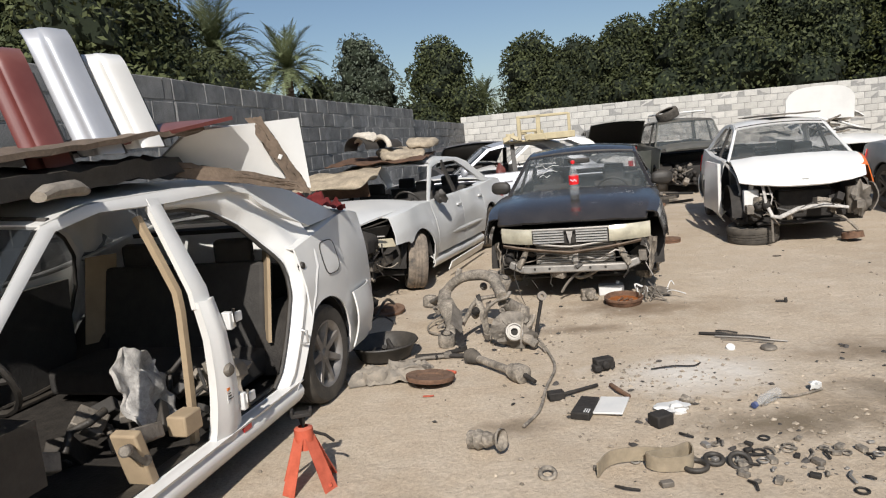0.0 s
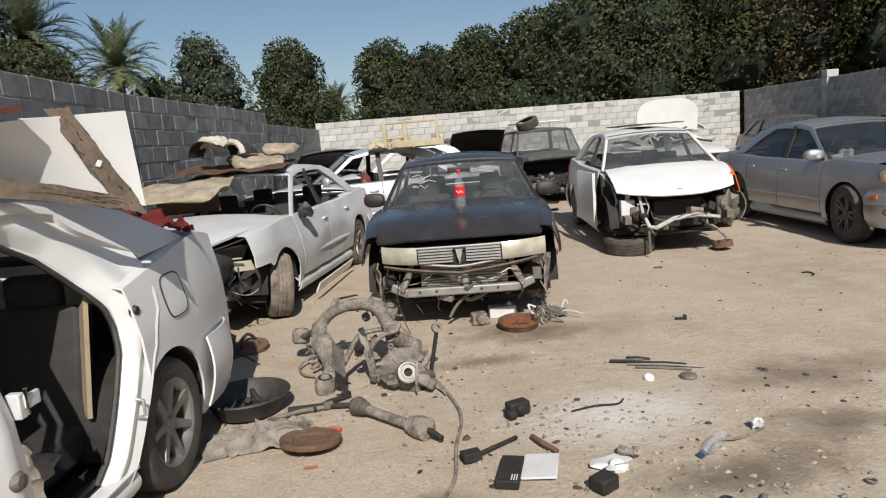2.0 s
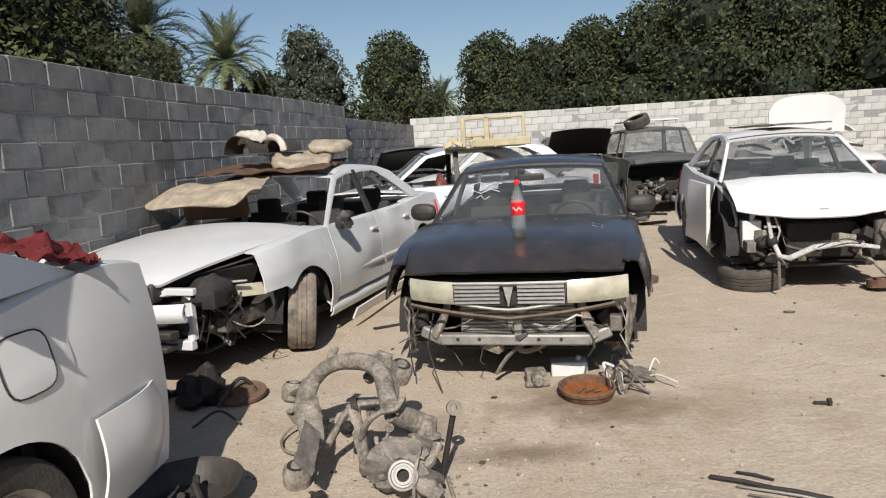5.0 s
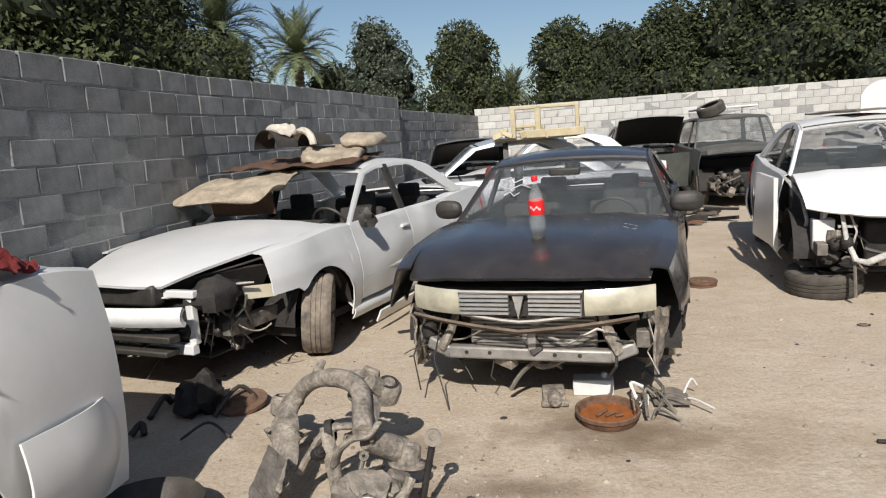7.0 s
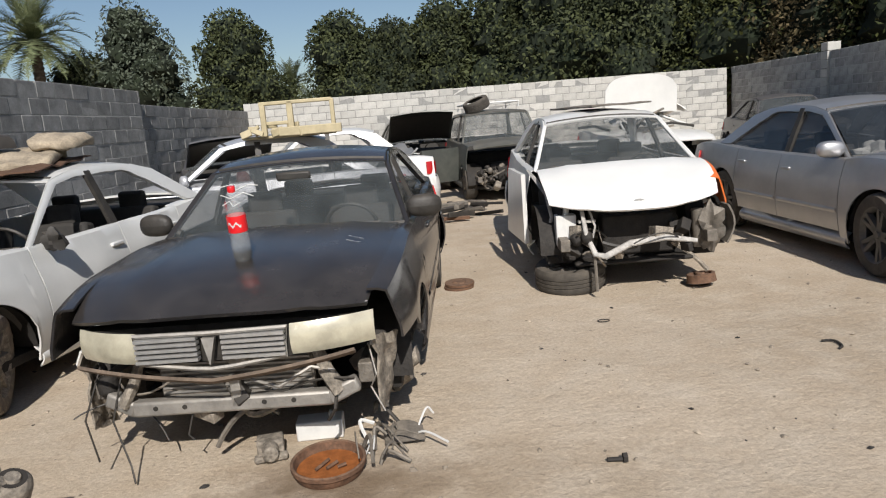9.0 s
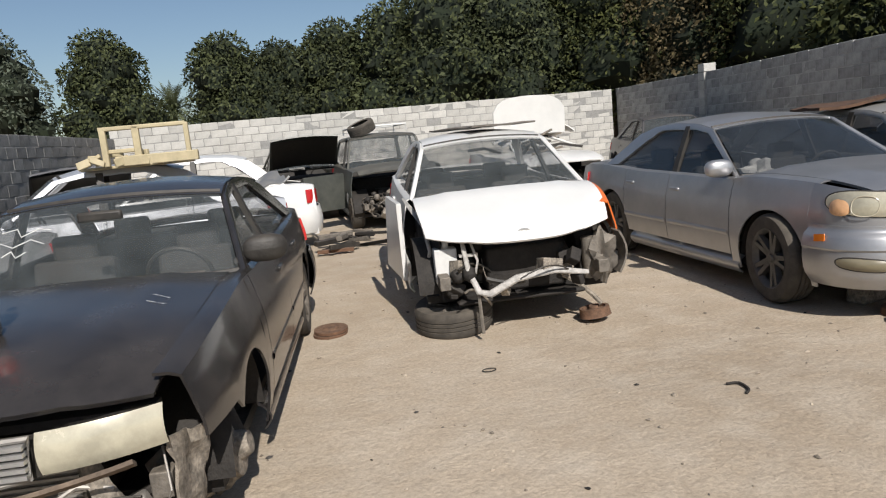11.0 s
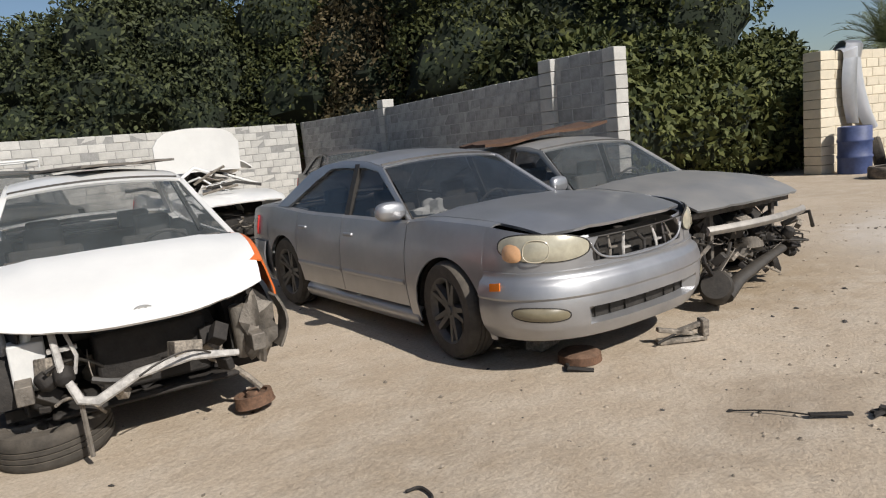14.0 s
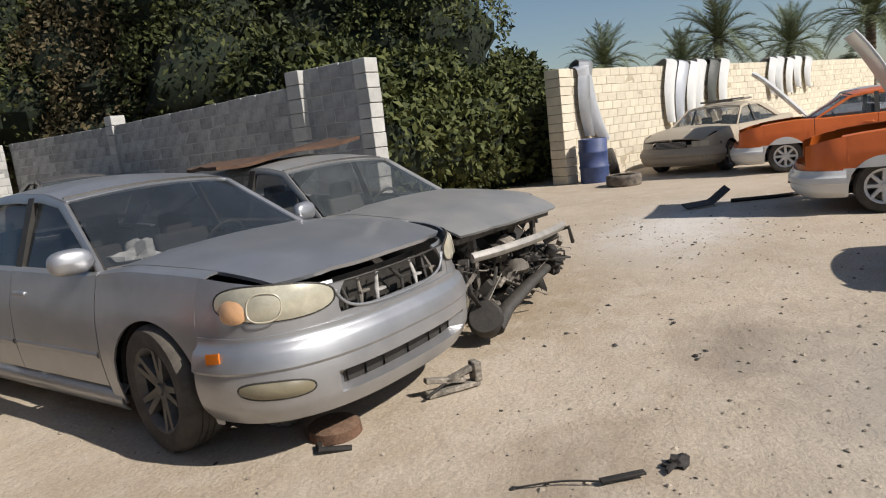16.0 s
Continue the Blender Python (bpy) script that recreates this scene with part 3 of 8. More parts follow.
    def trunk(self, mat_=None):
        def fn(u, v):
            q = 2 * u - 1
            x = lerp(self.p["xdk"] - 0.10 - 0.06 * (1 - q * q), self.rear + 0.06 + 0.08 * q * q, v)
            return (x, (self.side(x, self.zsh(x)) - 0.10) * q, self.zsh(x) + 0.014 + 0.035 * (1 - q * q) - 0.03 * v ** 6)
        part("trunk_lid", G().grid(fn, 16, 8), mat_ or self.paint, self.ob, solid=0.02)

    def body(self, fender_front=None, doors=True, dent=0.0, fender_mats=(None, None), quarter_mat=None, door_mats=None, bumper_mat=None, bumper=True, fenders=(1, -1), lamps=True):
        p = self.p
        ff = p["fo"] - 0.14 if fender_front is None else fender_front
        for s in (1, -1):
            m = fender_mats[0 if s > 0 else 1]
            if s in fenders:
                self.panel("fender", p["xd0"] + 0.006, ff, s, flange=0.09, n=22, mat_=m, dent=dent)
            if doors is True or (doors and s in doors):
                for a, b in ((p["xd0"] - 0.004, p["xb"] + 0.004), (p["xb"] - 0.004, p["xd2"] + 0.004)):
                    d = self.panel("door", a, b, s, low=p["zs"] + 0.10, flange=0.05, dent=dent, mat_=door_mats)
                    hx, hz = b + 0.14, self.zsh(b) - 0.13
                    part("door_handle", G().box((hx, s * (self.side(hx, hz) + 0.012), hz), (0.15, 0.03, 0.032)), self.p.get("handle", self.paint), d, bevel=0.01)
                    part("rub_strip", G().grid(lambda u, v, a=a, b=b, s=s: (lerp(a - 0.02, b + 0.02, u), s * (self.side(lerp(a, b, u), 0.5) + 0.012 * math.sin(v * math.pi) + 0.003), 0.47 + 0.05 * v), 8, 4), p.get("strip", self.paint), d)
            self.panel("quarter_panel", p["xd2"] - 0.004, self.rear + 0.09, s, flange=0.11, n=22, mat_=quarter_mat, dent=dent)
            # sill and wheel housings
            part("sill", G().grid(lambda u, v, s=s: (lerp(-p["ra"] - 0.02, -p["wb"] + p["ra"] + 0.02, u), s * (self.side(-1.2, p["zs"]) - 0.02 + 0.05 * math.sin(math.pi * v) - 0.02 * v), p["zs"] - 0.05 + 0.14 * v), 6, 6), self.paint, self.ob, solid=0.01)
            for ax in (0, -p["wb"]):
                part("wheel_housing", G().grid(lambda u, v, s=s, ax=ax: (ax + (p["ra"] + 0.02) * math.cos(math.pi * u), s * lerp(p["w"] / 2 - 0.05, p["w"] / 2 - 0.34, v), p["rw"] + (p["ra"] + 0.02) * math.sin(math.pi * u) - 0.01), 14, 2)
                     .grid(lambda u, v, s=s, ax=ax: (ax + (p["ra"] + 0.02) * math.cos(math.pi * u) * v, s * (p["w"] / 2 - 0.34), p["rw"] + (p["ra"] + 0.02) * math.sin(math.pi * u) * v), 14, 2), M["inner"], self.ob)
        self.rear_end(bumper, bumper_mat, lamps)

    def nose(self, th, z, out=0.0, n=2.7, x0=None, front=None):
        """The front's outline in plan at the angle th (0 ahead, +-90 at the wheel arches)."""
        p = self.p
        xb = p["ra"] + 0.02 if x0 is None else x0
        h = self.side(xb, min(z, self.zsh(xb)))
        c, s = math.cos(th), math.sin(th)
        fo = p["fo"] if front is None else front
        return (xb + (fo - xb + out) * abs(c) ** (2 / n), (h + out) * math.copysign(abs(s) ** (2 / n), s), z)

    def tail(self, th, z, out=0.0, n=3.4):
        p = self.p
        xb = -p["wb"] - p["ra"] - 0.02
        h = self.side(xb, min(z, self.zsh(xb)))
        c, s = math.cos(th), math.sin(th)
        return (xb - (-self.rear + xb + out) * abs(c) ** (2 / n), (h + out) * math.copysign(abs(s) ** (2 / n), s), z)

    def rear_end(self, bumper=True, bumper_mat=None, lamps=True):
        p = self.p
        part("rear_panel", G().grid(lambda u, v: self.tail(lerp(-1.25, 1.25, u), lerp(0.5, p["zd"] - 0.05, v), -0.02), 20, 4), self.paint, self.ob, solid=0.012)
        for s in (1, -1) if lamps else ():
            part("tail_lamp", G().grid(lambda u, v, s=s: self.tail(s * lerp(0.62, 1.32, u), lerp(0.70, p["zd"] - 0.09, v), 0.006), 8, 4), M["tail"], self.ob, solid=0.02)
        if bumper:
            part("rear_bumper", G().grid(lambda u, v: self.tail(lerp(-1.57, 1.57, u), lerp(0.24, 0.64, v), 0.025 + 0.03 * math.sin(math.pi * v)), 26, 7), bumper_mat or self.paint, self.ob, solid=0.012)

    def nose_panels(self, z0=0.5, bumper_mat=None, mat_=None, low=0.2):
        """Corner panels beside the lamps and the bumper cover."""
        p = self.p
        for s in (1, -1):
            part("corner_panel", G().grid(lambda u, v, s=s: self.nose(s * lerp(0.75, 1.57, u), lerp(z0, self.zsh(lerp(p["fo"], p["ra"], u)) - 0.0, v)), 12, 6), mat_ or self.paint, self.ob, solid=0.012)
        part("nose_panel", G().grid(lambda u, v: self.nose(lerp(-0.8, 0.8, u), lerp(z0, z0 + 0.10, v), -0.01), 14, 3), mat_ or self.paint, self.ob, solid=0.012)

        def bump(u, v):
            z = lerp(low, z0 + 0.03, v)
            o = 0.02 + 0.045 * math.sin(math.pi * min(1, v * 1.05)) ** 0.6 + (0.018 if 0.55 < v < 0.8 else 0) - 0.05 * max(0, 0.25 - v) * 4
            return self.nose(lerp(-1.57, 1.57, u), z, o)
        return part("front_bumper", G().grid(bump, 34, 16), bumper_mat or self.paint, self.ob, solid=0.012)

    def wheel(self, ax, s, rim="alloy", spokes=5, steer=0.0, camber=0.0, tyre="rubber", r=None, dz=0.0, dy=0.0, twin=0):
        p = self.p
        r = r or p["rw"]
        e = wheel_parts(r, 0.21, rim, spokes, tyre, self.ob, twin)
        e.matrix_local = pose(ax, s * (p["w"] / 2 - 0.13 + dy), r + dz, 0, 0, steer) @ pose(0, 0, 0, -90 * s + camber, 0, 0)
        return e

    def mirror(self, s, mat_=None):
        p = self.p
        x, z = p["xc"] - 0.20, p["zb"] + 0.10
        y = self.side(x, p["zb"]) + 0.07

        def shell(u, v):
            th, ph = 2 * math.pi * u, math.pi * v
            sx, sy, sz = math.sin(ph) * math.cos(th), math.cos(ph), math.sin(ph) * math.sin(th)
            q = lambda a, e: math.copysign(abs(a) ** e, a)
            return (x + 0.055 * q(sx, 0.8) - 0.02 * sy, s * (y + 0.115 * q(sy, 0.75)), z + 0.075 * q(sz, 0.75))
        g = G().grid(shell, 16, 10)
        m = part("door_mirror", g, mat_ or self.paint, self.ob)
        part("mirror_arm", G().tube([(x, s * (y - 0.1), z - 0.04), (x, s * (y - 0.16), z - 0.07)], 0.03, 8), M["dark"], m)

    def engine(self, seed, front=None, top=0.62, n=26, hubs=True):
        """What shows in an open engine bay: block, hoses, brackets and struts."""
        p, r = self.p, random.Random(seed)
        f = (front or p["fo"]) - 0.22
        w = p["w"] * 0.36
        for nm, c_, s_ in (("engine", (f * 0.3, 0.05, 0.44), (f * 0.8, 0.6, 0.34)), ("rocker_cover", (0.05, -0.1, 0.62), (0.36, 0.5, 0.12)), ("bulkhead", (p["xc"] + 0.1, 0, 0.56), (0.06, p["w"] * 0.8, 0.6)), ("undertray", (f * 0.3, 0, 0.22), (f, 1.0, 0.04))):
            part(nm, G().box(c_, s_), M["inner"], self.ob, bevel=0.02)
        for k in range(n):
            c = (r.uniform(0.1, f + 0.05), r.uniform(-w, w), r.uniform(0.27, top))
            q = G()
            if r.random() < 0.5:
                q.box((0, 0, 0), (r.uniform(0.04, 0.15), r.uniform(0.04, 0.16), r.uniform(0.03, 0.12)))
            else:
                q.lathe([(0, 0.05), (0.03, 0.05), (0.05, 0.03), (0.05, -0.03), (0.02, -0.06), (0, -0.06)], 12)
            o = part("engine_part", q, M[r.choice(("inner", "inner", "steel", "dark", "dusty"))], self.ob, bevel=0.006)
            o.matrix_local = pose(*c, r.uniform(-50, 50), r.uniform(-50, 50), r.uniform(0, 90))
        for k in range(16):
            a = Vector((r.uniform(0.1, f + 0.16), r.uniform(-w, w), r.uniform(0.3, top)))
            b = a + Vector((r.uniform(-0.25, 0.2), r.uniform(-0.4, 0.4), r.uniform(-0.28, 0.12)))
            m = (a + b) / 2 + Vector((r.uniform(-0.08, 0.1), r.uniform(-0.1, 0.1), r.uniform(-0.16, 0.14)))
            part("hose", G().tube([lerp(lerp(a, m, t / 7), lerp(m, b, t / 7), t / 7) for t in range(8)], r.choice((0.004, 0.006, 0.009, 0.014, 0.02)), 6), M[r.choice(("dark", "dark", "steel", "dusty"))], self.ob)
        for s in (1, -1):
            part("chassis_leg", G().box((0.2, s * (w + 0.0), 0.42), (f + 0.25, 0.08, 0.10)), M["steel"], self.ob, bevel=0.006)
            part("strut", G().tube([(0, s * (w + 0.12), 0.30), (-0.03, s * (w + 0.02), 0.68)], [0.06, 0.035], 10), M["inner"], self.ob)
            if hubs:
                part("brake_hub", G().lathe([(0.0, 0.05), (0.05, 0.045), (0.07, 0.012), (0.13, 0.01), (0.13, -0.01), (0.0, -0.012)], 18, pose(0, s * (p["w"] / 2 - 0.16), p["rw"], -90 * s, 0, 0)), M["rust"], self.ob)


def wheel_parts(r, w, rim, spokes, tyre, parent, twin=0):
    """A wheel lying with its axis along z, its face up."""
    e = new("wheel")
    e.parent = parent
    rr = r * 0.66
    prof = [(rr, -w / 2), (r * 0.93, -w / 2 - 0.004), (r * 0.985, -w * 0.40), (r, -w * 0.30)]
    for k in (-0.17, 0.0, 0.17):
        prof += [(r, w * (k - 0.025)), (r - 0.008, w * (k - 0.02)), (r - 0.008, w * (k + 0.02)), (r, w * (k + 0.025))]
    prof += [(r, w * 0.30), (r * 0.985, w * 0.40), (r * 0.93, w / 2 + 0.004), (r * 0.80, w / 2 + 0.008), (rr, w / 2 - 0.004)]
    part("tyre", G().lathe(prof, 44), M[tyre], e)
    if rim:
        g = G().lathe([(rr, -w / 2), (rr - 0.012, -w * 0.3), (rr - 0.03, w * 0.30), (rr - 0.01, w * 0.46), (rr + 0.004, w * 0.5), (rr + 0.006, w * 0.42)], 44)
        zf = w * 0.36
        g.lathe([(0.0, zf + 0.012), (0.03, zf + 0.012), (0.035, zf + 0.002), (0.075, zf - 0.004), (0.08, zf - 0.05), (0, zf - 0.05)], 24)
        for k in range(spokes):
            for t in ((-0.5, 0.5) if twin else (0,)):
                a = 2 * math.pi * k / spokes
                o = t * twin
                m = pose(0, 0, 0, 0, 0, math.degrees(a))
                wd = 0.030 if twin else min(0.075, 1.1 * rr / spokes)
                g.add([(0.05, o * 0.6 - wd, zf - 0.045), (0.05, o * 0.6 + wd, zf - 0.045), (rr - 0.012, o * 2.2 + wd * 0.8, zf - 0.02), (rr - 0.012, o * 2.2 - wd * 0.8, zf - 0.02),
                       (0.05, o * 0.6 - wd * 0.7, zf), (0.05, o * 0.6 + wd * 0.7, zf), (rr - 0.012, o * 2.2 + wd * 0.5, zf + 0.022), (rr - 0.012, o * 2.2 - wd * 0.5, zf + 0.022)],
                      [(4, 5, 6, 7), (0, 4, 7, 3), (1, 2, 6, 5), (0, 1, 5, 4)], m)
        part("rim", g, M[rim], e)
        part("brake_disc", G().lathe([(0.0, 0.0), (rr * 0.82, 0.0), (rr * 0.82, -0.02), (0, -0.02)], 28), M["steel"], e)
    return e


def heading(hx, hy):
    return math.degrees(math.atan2(hy, hx))


# ---- white saloon with its doors taken off ----
A = Car("white_saloon", "white saloon with doors removed, body parts piled on its roof", -2.07, 1.41, heading(-0.17, -0.985), "white", zr=1.54, seat="cabin", zb=1.00, zd=1.18,
        wb=2.85, xb=-1.70, xd0=-0.42, xd2=-2.62, xdk=-3.40, xrr=-2.78, xwt=-1.15, xc=-0.35, rw=0.325, ra=0.375, b_mat="white", c_thick=0.40, front_seats=0)
A.body(doors=(-1,), lamps=False)
A.cabin("glassdk", side_glass=-1)
A.hood()
A.trunk()
for ax in (0, -2.85):
    for s in (1, -1):
        A.wheel(ax, s, "alloy", 7)
DOORWAY = [(-1.80, 1.405, 0.07), (-2.02, 1.395, 0.09), (-2.22, 1.345, 0.20), (-2.38, 1.25, 0.34), (-2.50, 1.12, 0.40), (-2.57, 1.0, 0.34), (-2.585, 0.9, 0.22), (-2.55, 0.77, 0.15), (-2.47, 0.63, 0.14), (-2.40, 0.50, 0.13), (-2.34, 0.38, 0.13), (-2.26, 0.31, 0.13)]
for s in (1, -1):
    part("door_pillar", G().grid(lambda u, v, s=s: (-1.70 + (u - 0.5) * lerp(0.24, 0.11, v ** 0.6), s * (A.side(-1.7, lerp(0.25, 0.95, v)) - 0.03 - 0.012 * math.cos(2 * math.pi * u)), lerp(0.25, 0.97, v)), 6, 8), A.paint, A.ob, solid=0.05)
    part("pillar_trim", G().grid(lambda u, v, s=s: (-1.640 + 0.035 * u + 0.05 * (1 - v) ** 2, s * (min(A.side(-1.65, min(0.95, lerp(0.3, 1.40, v))), A.gy(-1.65, lerp(0.3, 1.40, v))) - 0.05), lerp(0.3, 1.40, v)), 2, 12), M["trimtan"], A.ob, solid=0.03)
    part("upper_pillar", G().grid(lambda u, v, s=s: (-1.70 + (u - 0.5) * lerp(0.12, 0.09, v), s * (A.gy(-1.7, lerp(0.96, 1.44, v)) + 0.004 + 0.008 * math.sin(3.14 * u)), lerp(0.94, 1.44, v)), 4, 6), A.paint, A.ob, solid=0.03)
    def jamb(u, v, s=s):
        """From the edge of the rear doorway out to the wing, stepped inwards at the seal."""
        k = u * (len(DOORWAY) - 1)
        i = min(int(k), len(DOORWAY) - 2)
        x, z, w_ = (lerp(a, b, k - i) for a, b in zip(DOORWAY[i], DOORWAY[i + 1]))
        dx, dz = (b - a for a, b in zip(DOORWAY[max(0, i - (k - i < 0.5))][:2], DOORWAY[min(len(DOORWAY) - 1, i + 1 + (k - i > 0.5))][:2]))
        n = math.hypot(dx, dz)
        ox, oz = dz / n, -dx / n
        x, z = x + ox * w_ * v, min(z + oz * w_ * v, 1.49)
        t = min(1, max(0, (z - A.zsh(x) + 0.06) / 0.12))
        y = lerp(A.side(x, min(z, A.zsh(x))), A.gy(x, z), t)
        step = -0.075 if v < 0.12 else -0.06 + 0.045 * min(1, (v - 0.12) / 0.2) if v < 0.4 else lerp(-0.015, -0.022, (v - 0.4) / 0.25) if v < 0.65 else lerp(-0.022, 0.006, (v - 0.65) / 0.35)
        return (x, s * (y + step), z)
    part("door_jamb", G().grid(jamb, 60, 14), A.paint, A.ob, solid=0.012)
    part("rear_door_seal", G().tube([tuple(Vector(jamb(k / 40, 0.0)) + Vector((0.012, 0, 0))) for k in range(41)], 0.013, 6), M["dark"], A.ob)
    part("rocker", G().grid(lambda u, v, s=s: (lerp(-0.36, -2.46, u), s * (A.side(-1.2, 0.3) + 0.005 - 0.13 * v), 0.285 + 0.03 * math.sin(v * math.pi) - 0.05 * v), 8, 5), A.paint, A.ob, solid=0.012)
    part("sill_plate", G().box((-1.35, s * (A.side(-1.2, 0.3) - 0.11), 0.29), (1.9, 0.07, 0.02)), M["dark"], A.ob, bevel=0.005)
    part("door_seal", G().tube([(x, s * (A.gy(x, z) - 0.03 if z > 0.95 else A.side(x, z) - 0.07), z) for x, z in [(-1.81, 0.32), (-1.80, 0.6), (-1.77, 0.95), (-1.76, 1.36)]], 0.014, 6)
         .tube([(x, s * (A.side(x, z) - 0.09), z) for x, z in [(-1.81, 0.32), (-2.1, 0.31), (-2.26, 0.32)]], 0.014, 6), M["dark"], A.ob)
    part("side_trim_board", G().grid(lambda u, v, s=s: (-2.46 - 0.15 * u - 0.12 * v, s * (0.68 - 0.12 * u), lerp(0.52, 1.08, v)), 2, 5), M["trimtan"], A.ob, solid=0.02)
    for z in (0.42, 0.84):
        h = part("door_hinge", G().box((-1.80, s * (A.side(-1.8, z) - 0.01), z), (0.035, 0.05, 0.09)).box((-1.84, s * (A.side(-1.8, z) + 0.02), z + 0.01), (0.07, 0.018, 0.05)), M["plasticw"], A.ob, bevel=0.006)
        part("hinge_bolt", G().tube([(-1.80, s * (A.side(-1.8, z) + 0.03), z - 0.03), (-1.80, s * (A.side(-1.8, z) + 0.03), z + 0.06)], 0.008, 8), M["steel"], h)
    part("latch_striker", G().tube([(-2.49, s * (A.side(-2.49, 0.55) - 0.01), 0.50), (-2.49, s * (A.side(-2.49, 0.55) + 0.025), 0.51), (-2.49, s * (A.side(-2.49, 0.55) + 0.025), 0.58), (-2.49, s * (A.side(-2.49, 0.55) - 0.01), 0.59)], 0.008, 8), M["chrome"], A.ob)
    part("bump_stop", G().lathe([(0.0, 0.03), (0.02, 0.028), (0.03, 0.0)], 14, pose(-2.65, s * (A.side(-2.65, 0.95) - 0.012), 0.95, -90 * s, 0, 0)), M["dark"], A.ob)
    part("pillar_switch", G().lathe([(0.0, 0.03), (0.025, 0.025), (0.04, 0.0)], 14, pose(-1.70, s * (A.side(-1.7, 0.62) - 0.005), 0.62, -90 * s, 0, 0)), M["steel"], A.ob)
for x0, x1 in ((-0.50, -1.62), (-1.76, -2.50)):
    part("door_card", G().grid(lambda u, v, x0=x0, x1=x1: (lerp(x0, x1, u), -A.side(lerp(x0, x1, u), lerp(0.32, 0.96, v)) + 0.07 + 0.02 * math.sin(3.1 * v), lerp(0.32, 0.96, v)), 6, 6), M["cabin"], A.ob, solid=0.02)
part("rear_marker", G().box((-1.83, A.side(-1.8, 0.34) - 0.01, 0.27), (0.07, 0.012, 0.04)), M["tail"], A.ob)
stk = part("sticker", G().box((-1.69, A.side(-1.7, 0.5) - 0.002, 0.50), (0.05, 0.006, 0.075)), M["plasticw"], A.ob, "white sticker with an orange band")
part("sticker_band", G().box((-1.69, A.side(-1.7, 0.5) + 0.003, 0.53), (0.048, 0.004, 0.014)), M["amber"], stk)
for k in range(3):
    part("sticker_line", G().box((-1.69, A.side(-1.7, 0.5) + 0.003, 0.508 - k * 0.014), (0.034, 0.004, 0.005)), M["dark"], stk)
# fuel flap on the quarter panel
def flap(u, v):
    a, rr = 2 * math.pi * u, 0.105 * v
    q = (abs(math.cos(a)) ** 4 + abs(math.sin(a)) ** 4) ** -0.25
    x, z = -3.02 + rr * q * math.cos(a), 0.94 + rr * q * math.sin(a)
    return (x, A.side(x, z) + 0.010, z)
part("fuel_flap", G().grid(flap, 32, 3), A.paint, A.ob)
part("fuel_flap_gap", G().tube([tuple(Vector(flap(k / 32, 1.03)) - Vector((0, 0.001, 0))) for k in range(32)], 0.004, 5, close=True), M["dark"], A.ob)
# torn-out insides
cl = thing("heap_of_cabin_parts", A.ob.matrix_world @ pose(-1.25, 0.45, 0.28), "heap of torn-out cabin parts and grey wadding on the car floor", "car parts")
for k in range(26):
    c = (R.uniform(-0.75, 0.35), R.uniform(-0.35, 0.32), R.uniform(0.03, 0.22))
    g = G().box((0, 0, 0), (R.uniform(0.05, 0.22), R.uniform(0.04, 0.16), R.uniform(0.03, 0.1))) if R.random() < 0.6 else G().tube([(0, 0, 0), (0.08, 0.04, 0.05), (0.16, 0, 0.02), (0.24, 0.06, 0)], R.uniform(0.008, 0.03), 7)
    o = part("torn_part", g, M[R.choice(("dark", "dark", "inner", "cabin", "steel"))], cl, bevel=0.008)
    o.matrix_local = pose(*c, R.uniform(-60, 60), R.uniform(-60, 60), R.uniform(0, 180))
part("wadding", G().grid(lambda u, v: (-0.46 + 0.30 * u + 0.05 * noise.noise(Vector((u * 3, v * 4, 31))), 0.12 - 0.10 * v + 0.07 * noise.noise(Vector((u * 4, v * 3, 37))), 0.10 + 0.42 * v * (1 - 0.5 * abs(u - 0.6)) + 0.04 * noise.noise(Vector((u * 6, v * 6, 41)))), 22, 22), M["grimywhite"], cl, "crumpled pale grey cloth", solid=0.02)
part("wadding", G().blob((-0.75, 0.18, 0.20), 0.13, 6, 0.6, 18, (1, 0.8, 0.8)), M["sack"], cl)
part("tan_panel", G().box((0.05, 0.3, 0.16), (0.05, 0.13, 0.26), pose(0, 0, 0, 0, 14, 0)), M["trimtan"], cl, bevel=0.01)
part("tan_box", G().box((-0.22, 0.33, 0.17), (0.13, 0.1, 0.1)), M["trimtan"], cl, bevel=0.01)

# things piled on its roof, in the car's axes
def on_roof(x, y, z, rx=0, ry=0, rz=0):
    return A.ob.matrix_world @ pose(x, y, z, rx, ry, rz)


def sheet(fn, nu=20, nv=14):
    return G().grid(fn, nu, nv)


roof_z = 1.53
def quad(p00, p10, p01, p11, bulge=(0, 0, 0), n=0.0, nu=16, nv=12):
    """A bowed sheet between four corners."""
    c = [Vector(p) for p in (p00, p10, p01, p11)]
    return sheet(lambda u, v: tuple(c[0].lerp(c[1], u).lerp(c[2].lerp(c[3], u), v) + Vector(bulge) * 16 * u * (1 - u) * v * (1 - v) + Vector((wob((u * 3, v * 3, 1), n), 0, wob((u * 3, v * 3, 7), n)))), nu, nv)


